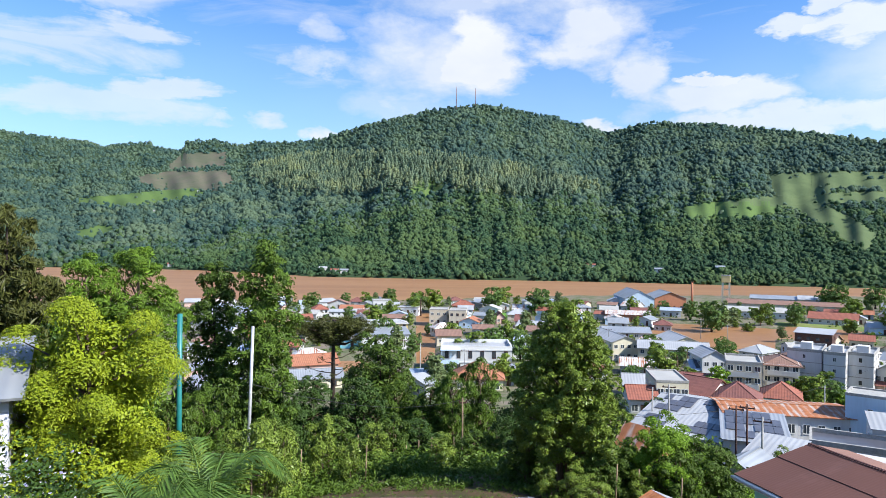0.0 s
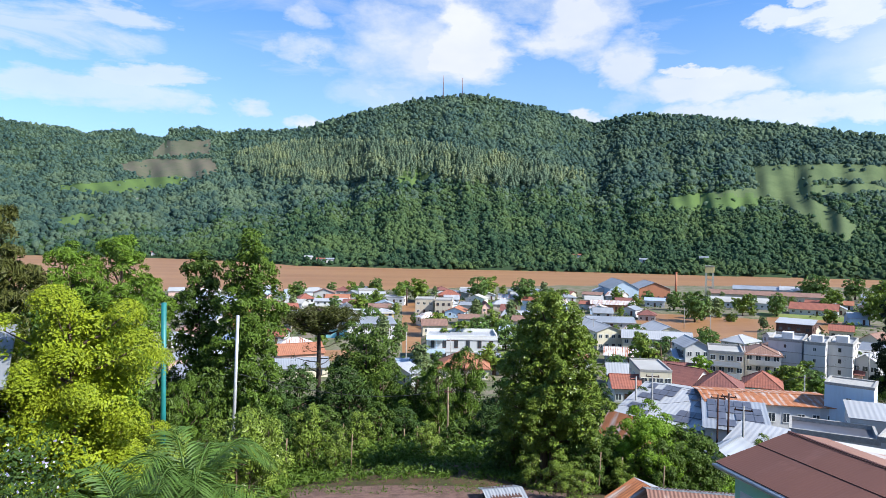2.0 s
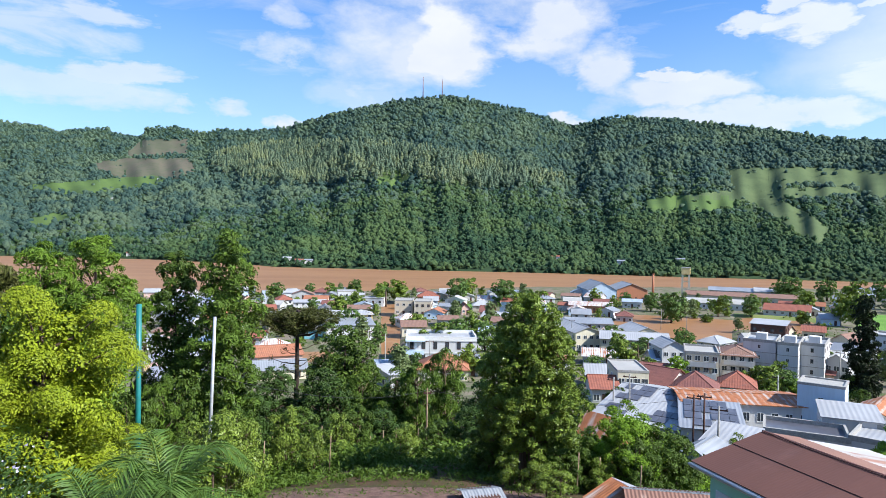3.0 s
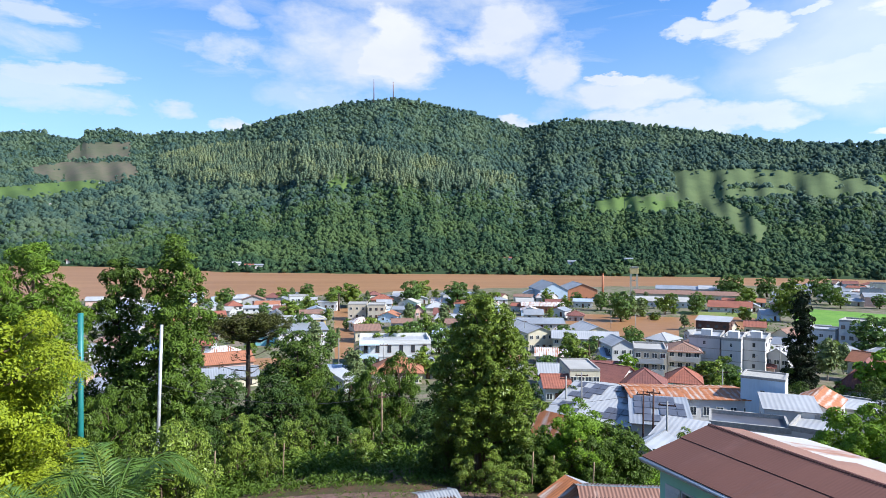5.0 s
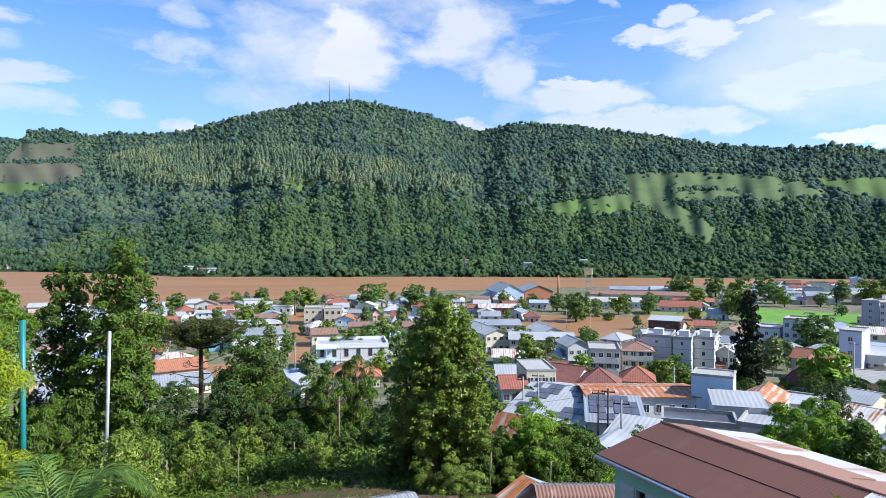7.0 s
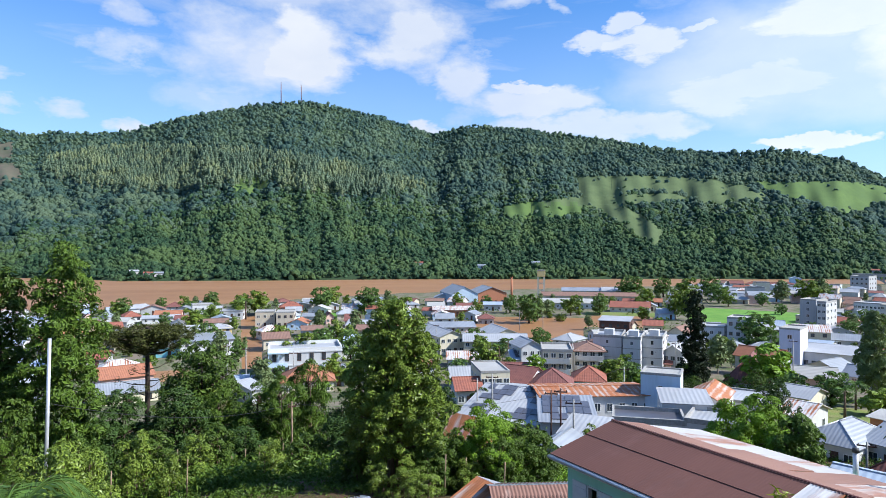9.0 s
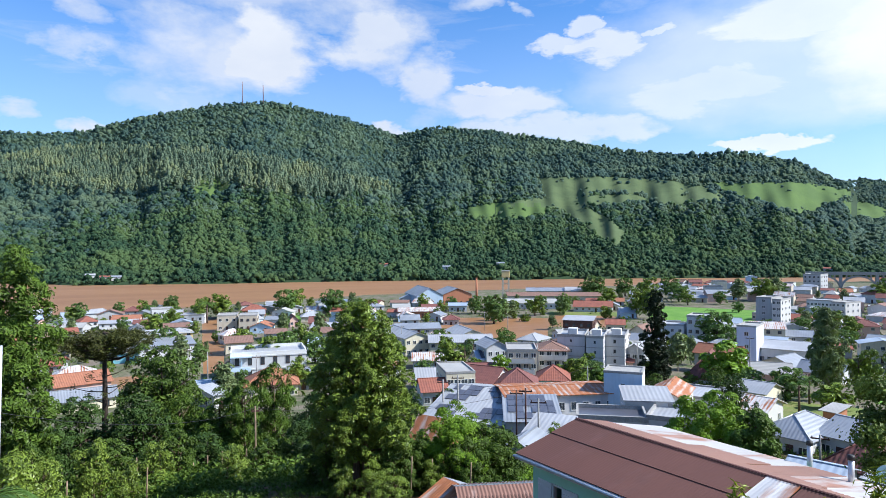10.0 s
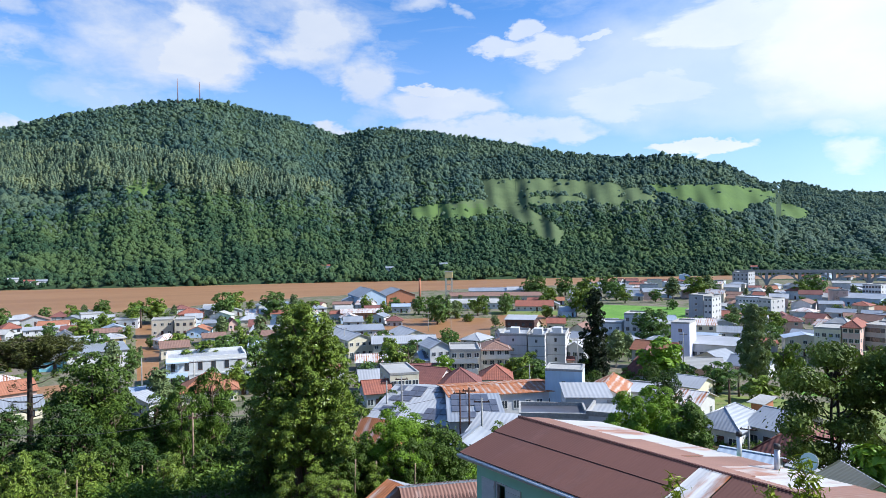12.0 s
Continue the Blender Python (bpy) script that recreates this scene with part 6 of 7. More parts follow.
# ---------------------------------------------------------------- the slope below the camera
# araucaria with its flat umbrella
def araucaria(az, r, h):
    g = np.random.default_rng(51)
    root = tagged(new("araucaria_tree"), "umbrella-crowned araucaria pine with upswept branches", "tree")
    tubes, pts = [([(0, 0, -0.5), (0.1, 0, h * 0.5), (0, 0, h * 0.93)], (0.42, 0.32, 0.18), 9)], []
    for k in range(46):
        a, tier = k * 2.4 + g.uniform(-0.2, 0.2), k / 46
        z0 = h * (0.70 + 0.23 * tier)
        reach = (7.4 - 3.4 * tier) * g.uniform(0.6, 1.15)
        path = [np.array([math.cos(a) * reach * u, math.sin(a) * reach * u, z0 - 0.5 * math.sin(u * 2.2) + (h * 0.95 - z0) * 0.7 * u ** 1.8]) for u in (0, 0.35, 0.7, 1.0)]
        tubes.append((path, (0.13, 0.10, 0.07, 0.04), 5))
        for c in range(9):
            u = g.uniform(0.45, 1.08)
            base = path[3] * u + path[0] * (1 - u)
            base[2] = z0 - 0.5 * math.sin(u * 2.2) + (h * 0.95 - z0) * 0.7 * u ** 1.8
            pts.append(base + g.normal(0, 0.32, (34, 3)) * np.array([1.25, 1.25, 0.6]))
    for k in range(9):
        a = k * 2.4
        z0, reach = h * (0.34 + 0.03 * k), 3.2 * g.uniform(0.6, 1.2)
        path = [np.array([math.cos(a) * reach * u, math.sin(a) * reach * u, z0 + 0.9 * u * u]) for u in (0, 0.5, 1.0)]
        tubes.append((path, (0.09, 0.06, 0.03), 5))
        pts.append(path[2] + g.normal(0, 0.3, (30, 3)))
    P = np.concatenate(pts)
    part("trunk", tubes_mesh("trunk", tubes, M["bark_dark"]), None, root)
    part("crown", leaves_mesh("crown", P, np.tile([0, 0, 1.0], (len(P), 1)), 0.42, M["needle_brown"], 1.2, 0.3, 0, 52), None, root)
    stand(root, az, r)


araucaria(-9.5, 100, 17.4)
stand(plant("conifer_tree", "dark brown-green conifer with drooping sprays", "tree", 19.3, profile_lobes(3.0, 18.6, lambda u: 4.0 * (1 - u) ** 0.55 + 0.9, 26, 53), 2700, 14, 0.26, 0.30, M["needle_brown"], M["bark_dark"], 0.4, 18, 53, "", 1.5, 0.35, 0.9, tuft=0.6), -34.2, 48)
stand(plant("tall_tree", "tall slender light-green tree", "tree", 20.0, profile_lobes(4.0, 19.2, lambda u: 4.4 * math.sin(math.pi * (0.18 + 0.72 * u)), 34, 54, 0.55), 1400, 14, 0.30, 0.28, M["leaf_fresh"], M["bark"], 0.3, 18, 54, "trees on the slope", 1.4, 0.4, 0.4, tuft=0.75), -25.0, 62)
stand(plant("tall_tree", "tall feathery green tree", "tree", 19.2, profile_lobes(4.0, 18.4, lambda u: 4.0 * math.sin(math.pi * (0.2 + 0.7 * u)), 32, 55, 0.55), 1200, 14, 0.30, 0.28, M["leaf_fresh"], M["bark"], 0.3, 18, 55, "trees on the slope", 1.4, 0.4, 0.4, tuft=0.75), -28.6, 62)
stand(plant("tall_tree", "tall tree with a dark bare trunk and tufted crown", "tree", 19.0, profile_lobes(5.0, 18.4, lambda u: 2.8 * math.sin(math.pi * (0.25 + 0.66 * u)), 24, 56, 0.55), 700, 14, 0.30, 0.28, M["leaf"], M["bark_dark"], 0.24, 18, 56, "trees on the slope", 1.2, 0.5, 0.3, tuft=0.75), -19.2, 64)
stand(plant("tall_tree", "tall green tree with clustered leaves", "tree", 19.6, profile_lobes(3.6, 18.9, lambda u: 3.5 * math.sin(math.pi * (0.25 + 0.64 * u)), 28, 57, 0.55), 1000, 14, 0.30, 0.28, M["leaf_mid"], M["bark_dark"], 0.26, 20, 57, "trees on the slope", 1.2, 0.5, 0.3, tuft=0.75), -15.1, 60)
stand(plant("broadleaf_tree", "round green tree on the slope", "tree", 13.7, round_lobes(13.7, 10.4, 18, 58, 0.25), 806, 12, 0.34, 0.34, M["leaf"], M["bark_dark"], 0.32, 18, 58, "trees on the slope", tuft=0.8), -5.6, 78)
stand(plant("lime_green_tree", "bushy yellow-green leafed tree in full sun", "tree", 9.4, round_lobes(9.4, 8.0, 17, 59, 0.1), 4000, 20, 0.11, 0.092, M["leaf_lime"], M["bark"], 0.2, 24, 59, "", 1.1, 0.62, tuft=0.8, heart=2.4), -28.2, 28)
stand(plant("central_tree", "tall glossy-leafed tree with a tapering crown", "tree", 12.9, profile_lobes(3.3, 12.3, lambda u: 4.0 * (1 - u) ** 0.5 * (0.72 + 0.28 * min(1, u * 4)) + 0.15, 46, 60, 0.55), 2700, 18, 0.15, 0.15, M["leaf_gloss"], M["bark"], 0.26, 30, 60, "", 1.25, 0.55, tuft=0.34, heart=1.6, stir=0.7, stems=2), 10.9, 42)
stand(plant("shrub", "thick dark green shrub on the slope", "shrub", 5.4, round_lobes(5.6, 6.2, 14, 61, 0.12), 1200, 15, 0.13, 0.15, M["leaf_bright"], M["bark"], 0.12, 12, 61, "shrubs on the slope", stems=3, tuft=0.5), 18.2, 44)
bush = plant("shrub", "leafy green shrub on the slope", "shrub", 5.0, round_lobes(5.0, 5.2, 12, 62, 0.1), 420, 13, 0.15, 0.20, M["leaf"], M["bark"], 0.12, 12, 62, "shrubs on the slope", stems=3, tuft=0.5)
stand(bush, 21.6, 45, 30)
pale_bush = stand(plant("shrub", "light green feathery shrub", "shrub", 6.0, round_lobes(6.0, 5.0, 12, 63, 0.1), 380, 13, 0.17, 0.22, M["leaf_mid"], M["bark"], 0.12, 12, 63, "shrubs on the slope", 1.6, 0.35, 0.3, stems=3, tuft=0.5), -1.1, 68, 0, 1.3)
dark_bush = stand(plant("shrub", "dark green shrub in the thicket", "shrub", 6.0, round_lobes(6.0, 6.0, 12, 64, 0.1), 420, 13, 0.17, 0.22, M["leaf_dark"], M["bark_dark"], 0.12, 12, 64, "shrubs on the slope", stems=3, tuft=0.5), -11.6, 68, 0, 1.25)
olive_bush = stand(plant("shrub", "yellowish green garden shrub", "shrub", 3.4, round_lobes(3.4, 3.8, 9, 65, 0.08), 260, 13, 0.12, 0.16, M["leaf_gloss"], M["bark"], 0.07, 9, 65, "shrubs on the slope", stems=3, tuft=0.5), -14.6, 44, 0, 1.2)
again(dark_bush, -7.00, 66, 160, 1.14, 1.10)
again(pale_bush, -4.05, 70, 220, 1.09, 1.14)
again(pale_bush, 3.36, 74, 190, 1.28, 1.32)
again(pale_bush, 0.90, 66, 200, 0.91, 1.58)
again(dark_bush, 6.83, 60, 320, 0.87, 1.32)
again(dark_bush, 5.88, 54, 180, 0.78, 0.91)
again(bush, -9.40, 56, 170, 1.02, 0.88)
again(bush, -18.74, 56, 210, 1.02, 1.60)
again(pale_bush, -20.49, 50, 290, 0.78, 1.59)
again(bush, -14.62, 46, 120, 0.84, 1.36)
again(olive_bush, -10.35, 49, 30, 0.89, 1.45)
again(bush, -4.51, 58, 150, 0.87, 1.07)
again(dark_bush, -2.04, 60, 140, 0.95, 0.70)
again(olive_bush, -5.98, 54, 300, 0.98, 1.06)
again(dark_bush, -13.70, 62, 260, 0.98, 1.10)
again(dark_bush, -16.95, 66, 130, 0.95, 1.60)
again(dark_bush, -21.37, 66, 150, 0.86, 1.60)
again(olive_bush, -17.35, 38, 60, 0.69, 1.60)
again(bush, -22.63, 46, 300, 0.84, 1.60)
again(olive_bush, -14.14, 42, 190, 0.86, 1.53)
again(olive_bush, -7.92, 47, 20, 0.64, 1.19)
again(olive_bush, -0.04, 50, 60, 0.80, 0.92)
again(bush, 2.93, 54, 120, 0.81, 0.80)
again(bush, 22.96, 46, 250, 0.69, 1.23)
again(olive_bush, 13.16, 36, 150, 0.66, 0.82)
again(bush, 15.92, 47, 210, 0.70, 0.90)
again(dark_bush, 12.62, 62, 80, 0.80, 1.08)
again(dark_bush, 14.95, 72, 70, 0.83, 1.34)
again(pale_bush, 9.75, 66, 20, 1.03, 1.01)
again(dark_bush, -32.03, 60, 60, 1.38, 1.60)
again(dark_bush, -28.33, 58, 40, 1.00, 1.60)
again(bush, -23.94, 66, 90, 0.99, 1.60)
again(olive_bush, 27.55, 70, 40, 0.64, 1.60)
again(dark_bush, 41.77, 100, 340, 1.15, 1.30)
again(bush, 40.44, 120, 130, 1.20, 1.44)
again(bush, 35.82, 120, 150, 1.00, 1.34)
again(bush, 18.18, 100, 150, 1.00, 1.24)
again(bush, 37.68, 130, 70, 1.08, 0.93)
again(olive_bush, -16.2, 34, 20, 1.0, 1.25)
again(olive_bush, -15.0, 35, 120, 0.9, 1.2)
again(olive_bush, -21.4, 27.5, 70, 0.75, 1.3)
again(olive_bush, -23.0, 26.5, 170, 0.7, 1.2)
again(pale_bush, -18.6, 31, 40, 0.55, 1.0)
stand(palm("young palm with long arching feathery fronds", 1.6, 15, 3.1, 0.75, 0.032, 1.5, 1.9, 66, 0.14, "", 44), -19.8, 16.5)
stand(palm("low palm with arching fronds beside the path", 1.3, 13, 2.6, 0.6, 0.03, 1.2, 1.6, 67, 0.12, "", 40), -24.6, 15.5)


# shrubs round the foot of the central tree
for az, r, turn, k, sz in ((9.2, 40, 10, 0.55, 1.0), (11.6, 39, 80, 0.6, 0.95), (13.4, 41, 150, 0.7, 1.0), (7.6, 44, 220, 0.7, 1.1), (10.4, 44, 300, 0.7, 1.2), (14.8, 43, 40, 0.75, 1.1), (19.8, 42, 90, 0.7, 1.1), (17.0, 41, 190, 0.6, 1.0)):
    again(bush if k > 0.6 else olive_bush, az, r, turn, k, sz)


# ground plants of the garden: single leaves on short stalks
def herbs(name, label, az0, az1, r0, r1, tufts, per, h, size, mat, seed, long=1.6, wide=0.35):
    g = np.random.default_rng(seed)
    az, r = g.uniform(az0, az1, tufts), np.sqrt(g.uniform(r0 ** 2, r1 ** 2, tufts))
    x, y = r * np.sin(np.radians(az)), r * np.cos(np.radians(az))
    keepers = np.sin(x * 0.9 + seed) + np.sin(y * 1.1 + 2 * seed) + g.normal(0, 0.7, tufts) > -0.5
    x, y = x[keepers], y[keepers]
    z = land(x, y)
    here, way = np.hypot(x, y), np.degrees(np.arctan2(x, y))
    dry = z > 0.25
    for a0, a1, g0, g1 in GREENS:
        dry &= ~((way > a0) & (way < a1) & (here > g0) & (here < g1))
    x, y, z = x[dry], y[dry], z[dry]
    hh = h * g.uniform(0.3, 1.3, len(x))
    c = np.repeat(np.stack([x, y, z], 1), per, 0)
    c += g.normal(0, 1, c.shape) * np.array([0.22, 0.22, 0]) * (1 + h * 0.3)
    c[:, 2] += np.repeat(hh, per) * g.uniform(0.1, 1.0, len(c))
    ob = new(name, leaves_mesh(name, c, g.normal(0, 0.6, c.shape) + np.array([0, 0, 0.4]), size, mat, long, wide, 0.0, seed))
    return tagged(ob, label, "garden plants", kind="stuff")


herbs("garden_plants", "low leafy garden plants and weeds on the slope", -24, 30, 41.5, 66, 5200, 13, 0.40, 0.24, M["leaf"], 71, 1.1, 0.6)
herbs("garden_plants", "yellow-green weeds and grass tufts on the slope", -24, 30, 40.6, 60, 2600, 12, 0.42, 0.22, M["leaf_mid"], 72, 1.6, 0.3)
herbs("garden_plants", "tall leafy garden plants in rows", -12, 8, 46, 60, 800, 22, 1.4, 0.30, M["leaf_mid"], 73, 1.2, 0.5)
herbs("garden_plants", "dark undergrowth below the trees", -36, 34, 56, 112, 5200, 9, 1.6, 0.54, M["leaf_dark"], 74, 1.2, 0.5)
herbs("garden_plants", "leafy undergrowth close below the slope", -38, -12, 16, 44, 1860, 10, 0.50, 0.39, M["leaf_mid"], 75)
herbs("garden_plants", "bright weeds beside the house wall", 18, 27, 34, 62, 1500, 12, 0.36, 0.26, M["leaf_bright"], 76, 1.4, 0.4)
herbs("garden_plants", "meadow grass tufts and weeds", 40, 62, 22, 100, 3600, 9, 0.7, 0.36, M["leaf_mid"], 77, 1.4, 0.4)
herbs("flower_bush", "pale violet blossoms in a dark bush", -35, -30.5, 19, 24, 260, 8, 3.2, 0.11, M["flower"], 78, 1.0, 0.9)
herbs("flower_bush_leaves", "dark leaves of a flowering bush", -36, -29.5, 18, 24, 700, 14, 3.6, 0.15, M["leaf_dark"], 79, 1.2, 0.5)
herbs("town_greenery", "low hedges and garden greenery between the houses", -24, 60, 118, 420, 5200, 9, 1.6, 0.75, M["leaf_mid"], 80, 1.0, 0.7)
herbs("path_weeds", "sparse weeds along the dirt path", -24, 14, 36, 41.5, 420, 9, 0.16, 0.14, M["leaf_mid"], 81, 1.4, 0.4)
draped("dirt_path", -24, 14, lambda u: 29.5 + 0.8 * math.sin(u * 7), lambda u: 41.0 + 0.9 * math.sin(u * 5 + 1), M["dirt"], 0.05, "bare reddish dirt path across the garden", "path", 40, 6)
for k, (a0, a1, r0, r1) in enumerate(((-9, 0, 51.5, 52.6), (-6, 4, 48.2, 49.2), (-4, 8, 45.0, 45.8))):
    draped("garden_bed", a0, a1, lambda u: r0 + 0.3 * math.sin(u * 9), lambda u: r1 + 0.3 * math.sin(u * 6), M["dirt"], 0.08, "bare soil bed between garden plants", "garden bed", 20, 4)


# poles, stakes and wires
def pole(label, az, r, h, r0, r1, mat, sink=0.4, lean=0.0, name="pole", arm=0.0):
    root = tagged(new(name), label, "pole")
    root.matrix_world = Matrix.Translation(spot(az, r, ground_z(az, r))) @ pose(0, 0, 0, 0, lean, -az)
    part("shaft", tubes_mesh("shaft", [([(0, 0, -sink), (0, 0, h * 0.5), (0, 0, h)], (r0, (r0 + r1) / 2, r1), 10)], mat), None, root)
    if arm:
        part("crossarm", box_bm((-arm, -0.06, h - 0.5, arm, 0.06, h - 0.36), (-arm * 0.9, -0.05, h - 0.36, -arm * 0.9 + 0.1, 0.05, h - 0.2), (arm * 0.8, -0.05, h - 0.36, arm * 0.8 + 0.1, 0.05, h - 0.2)), M["wood"], root)
    return root


pole("teal painted steel pole", -21.9, 30, 9.3, 0.12, 0.11, M["teal"])
pole("white galvanised pole, slightly leaning", -16.6, 37, 10.0, 0.10, 0.085, M["galv"], lean=1.6)
pole("weathered wooden post with a lamp cap", 1.85, 60, 6.2, 0.10, 0.07, M["post"], arm=0.35)
pole("dark wooden utility pole", 24.3, 80, 7.2, 0.12, 0.09, M["wood"], arm=0.8)
pole("dark wooden utility pole", 25.1, 80, 7.5, 0.13, 0.10, M["wood"], arm=0.8)
for az, r, h in ((17.9, 96, 7.5), (19.2, 94, 8), (26.2, 74, 6.5), (14.3, 210, 9), (21.6, 275, 9), (23.6, 262, 8), (34.5, 168, 9), (43.1, 168, 11), (47.9, 80, 4.2), (30.4, 118, 8), (-1.9, 150, 9), (-3.4, 162, 9), (2.0, 146, 8), (38.0, 200, 9), (52.0, 176, 8), (55.0, 230, 9)):
    pole("grey concrete street pole with crossarm", az, r, h, 0.14, 0.10, M["concrete"], name="street_pole", arm=0.9)
for i in range(22):
    az = -13.5 + i * 1.05
    pole("weathered wooden fence stake in the garden", az, 57.5 + 1.5 * math.sin(i), 2.2 + 0.5 * math.sin(i * 2.3), 0.05, 0.045, M["post"], lean=2 * math.sin(i * 1.7), name="fence_stake")
for az, r, h in ((15.0, 40, 2.6), (20.2, 39, 2.2), (16.8, 41, 2.4), (-20.0, 40, 3.2), (-18.2, 42, 3.0), (-12.2, 44, 3.0), (-6.6, 46, 2.6)):
    pole("thin wooden garden stake", az, r, h, 0.05, 0.04, M["post"], lean=2.0, name="garden_stake")


def wire(a, b, sag, label="thin black overhead wire"):
    q = [a.lerp(b, i / 12) - Vector((0, 0, sag * 4 * (i / 12) * (1 - i / 12))) for i in range(13)]
    tagged(new("overhead_wire", tubes_mesh("overhead_wire", [(q, [0.018] * 13, 4)], M["cable"])), label, "wire")


wire(spot(24.3, 80, 17.3), spot(34.5, 168, 12.0), 0.8)
wire(spot(25.1, 80, 17.6), spot(19.2, 94, 16.0), 0.5)
wire(spot(-16.6, 37, 27.5), spot(1.85, 60, 21.0), 1.0)
wire(spot(1.85, 60, 21.0), spot(24.3, 80, 17.3), 1.2)


# ---------------------------------------------------------------- the mint green house
def sheet(name, p00, p10, p01, p11, pitch, amp, mat, parent, label="", thick=0.03):
    """Corrugated sheeting over four corners; the waves run from the first edge to the second."""
    p00, p10, p01, p11 = map(Vector, (p00, p10, p01, p11))
    n = int((p10 - p00).length / pitch * 6)
    up = (p10 - p00).cross(p01 - p00).normalized()
    if up.z < 0:
        up = -up
    vs, fs = [], []
    for i in range(n + 1):
        u = i / n
        lift = up * (amp * math.cos(i / 6 * 2 * math.pi))
        for a, b in ((p00, p10), (p01, p11)):
            p = a.lerp(b, u) + lift
            vs += [p, p - up * thick]
    for i in range(n):
        q = i * 4
        fs += [(q, q + 4, q + 6, q + 2), (q + 1, q + 3, q + 7, q + 5), (q, q + 1, q + 5, q + 4), (q + 2, q + 6, q + 7, q + 3)]
    fs += [(0, 2, 3, 1), (n * 4, n * 4 + 1, n * 4 + 3, n * 4 + 2)]
    return part(name, mesh_of(name, vs, fs, mat), None, parent, label)


# x runs along the ridge from the far gable to the near one, y away from the eave wall
mint = tagged(new("mint_house"), "mint green house with a red oxide sheet roof", "house")
LEN, RIDGE_Z, EAVE_Z, FAR_Z = 10.6, 28.5, 27.74, 27.47
mint.matrix_world = Matrix.Translation((12.47, 21.52, 0)) @ pose(0, 0, 0, 0, 0, -75.05)
NEAR_Y, FAR_Y = -2.93, 4.94


def near_z(y):
    return RIDGE_Z + (EAVE_Z - RIDGE_Z) * (y / NEAR_Y)


x0, x1 = -0.45, LEN
mid_y = -1.15
sheet("roof_sheet", (x0, 0.02, RIDGE_Z), (x1 - 3.54, 0.02, RIDGE_Z), (x0, mid_y - 0.1, near_z(mid_y - 0.1) + 0.008), (x1 - 3.54, mid_y - 0.1, near_z(mid_y - 0.1) + 0.008), 0.11, 0.002, M["roof_oxide"], mint)
sheet("roof_sheet", (x0, mid_y, near_z(mid_y) - 0.02), (x1 - 3.54, mid_y, near_z(mid_y) - 0.02), (x0, NEAR_Y, EAVE_Z), (x1 - 3.54, NEAR_Y, EAVE_Z), 0.11, 0.002, M["roof_oxide"], mint)
sheet("roof_sheet", (x1 - 3.5, 0.02, RIDGE_Z + 0.02), (x1 - 2.55, 0.02, RIDGE_Z + 0.02), (x1 - 3.5, NEAR_Y, EAVE_Z + 0.02), (x1 - 2.55, NEAR_Y, EAVE_Z + 0.02), 0.11, 0.002, M["metal_halfrust"], mint, "bare zinc roof sheet with rust")
sheet("roof_sheet", (x1 - 2.5, 0.02, RIDGE_Z), (x1, 0.02, RIDGE_Z), (x1 - 2.5, NEAR_Y, EAVE_Z), (x1, NEAR_Y, EAVE_Z), 0.11, 0.002, M["roof_oxide"], mint)


def far_z(y):
    return RIDGE_Z + (FAR_Z - RIDGE_Z) * (y / FAR_Y)


# the far slope: a brown strip along the ridge, then whitened and rusted sheets
for i in range(9):
    a = x0 + i * (x1 - x0) / 9
    b = a + (x1 - x0) / 9 - 0.02
    whiten = 1.7 if i < 3 else 2.6 if i < 5 else 1.2 if i < 7 else 0.8
    sheet("roof_sheet", (a, 0.04, RIDGE_Z), (b, 0.04, RIDGE_Z), (a, whiten, far_z(whiten) + 0.01), (b, whiten, far_z(whiten) + 0.01), 0.14, 0.005, M["roof_brownpaint"], mint, "brown painted roof sheet")
    sheet("roof_sheet", (a, whiten - 0.08, far_z(whiten - 0.08) - 0.035), (b, whiten - 0.08, far_z(whiten - 0.08) - 0.035), (a, FAR_Y, FAR_Z - 0.02), (b, FAR_Y, FAR_Z - 0.02), 0.14, 0.005, M["roof_whitepaint"] if i not in (5, 8) else M["roof_brownpaint"], mint, "whitened rusty roof sheet")
part("ridge_cap", tubes_mesh("ridge_cap", [([(x0, 0.02, RIDGE_Z + 0.02), (LEN / 2, 0.02, RIDGE_Z + 0.02), (x1, 0.02, RIDGE_Z + 0.02)], (0.035, 0.035, 0.035), 8)], M["roof_ridge"]), None, mint)
ridge_tooth = mesh_of("ridge_tooth", *(lambda v, f: (v, f))(*tube_arrays([(0, -0.09, -0.02), (0, 0, 0.025), (0, 0.09, -0.02)], (0.012, 0.014, 0.012), 5)), M["roof_ridge"])
for i in range(110):
    ob = new("ridge_tooth", ridge_tooth)
    ob.parent = mint
    ob.location = (x0 + 0.1 + i * (x1 - x0 - 0.2) / 109, 0.02, RIDGE_Z + 0.03)
wy, zb = NEAR_Y + 0.42, 20.0
win_x = 1.27
ww, wh, sill = 0.52, 1.40, 25.60
part("wall", box_bm((0, wy, zb, win_x - ww / 2, wy + 0.18, 27.72), (win_x + ww / 2, wy, zb, 4.4, wy + 0.18, 27.72), (win_x - ww / 2, wy, zb, win_x + ww / 2, wy + 0.18, sill), (win_x - ww / 2, wy, sill + wh, win_x + ww / 2, wy + 0.18, 27.72),
                    (4.92, wy, zb, 10.2, wy + 0.18, 27.72), (4.4, wy, zb, 4.92, wy + 0.18, sill), (4.4, wy, sill + wh, 4.92, wy + 0.18, 27.72)), M["mint"], mint)
gv2 = [(0, wy + 0.18, zb), (0, FAR_Y - 0.4, zb), (0, FAR_Y - 0.4, 27.4), (0, 0, 28.3), (0, wy + 0.18, 27.7)]
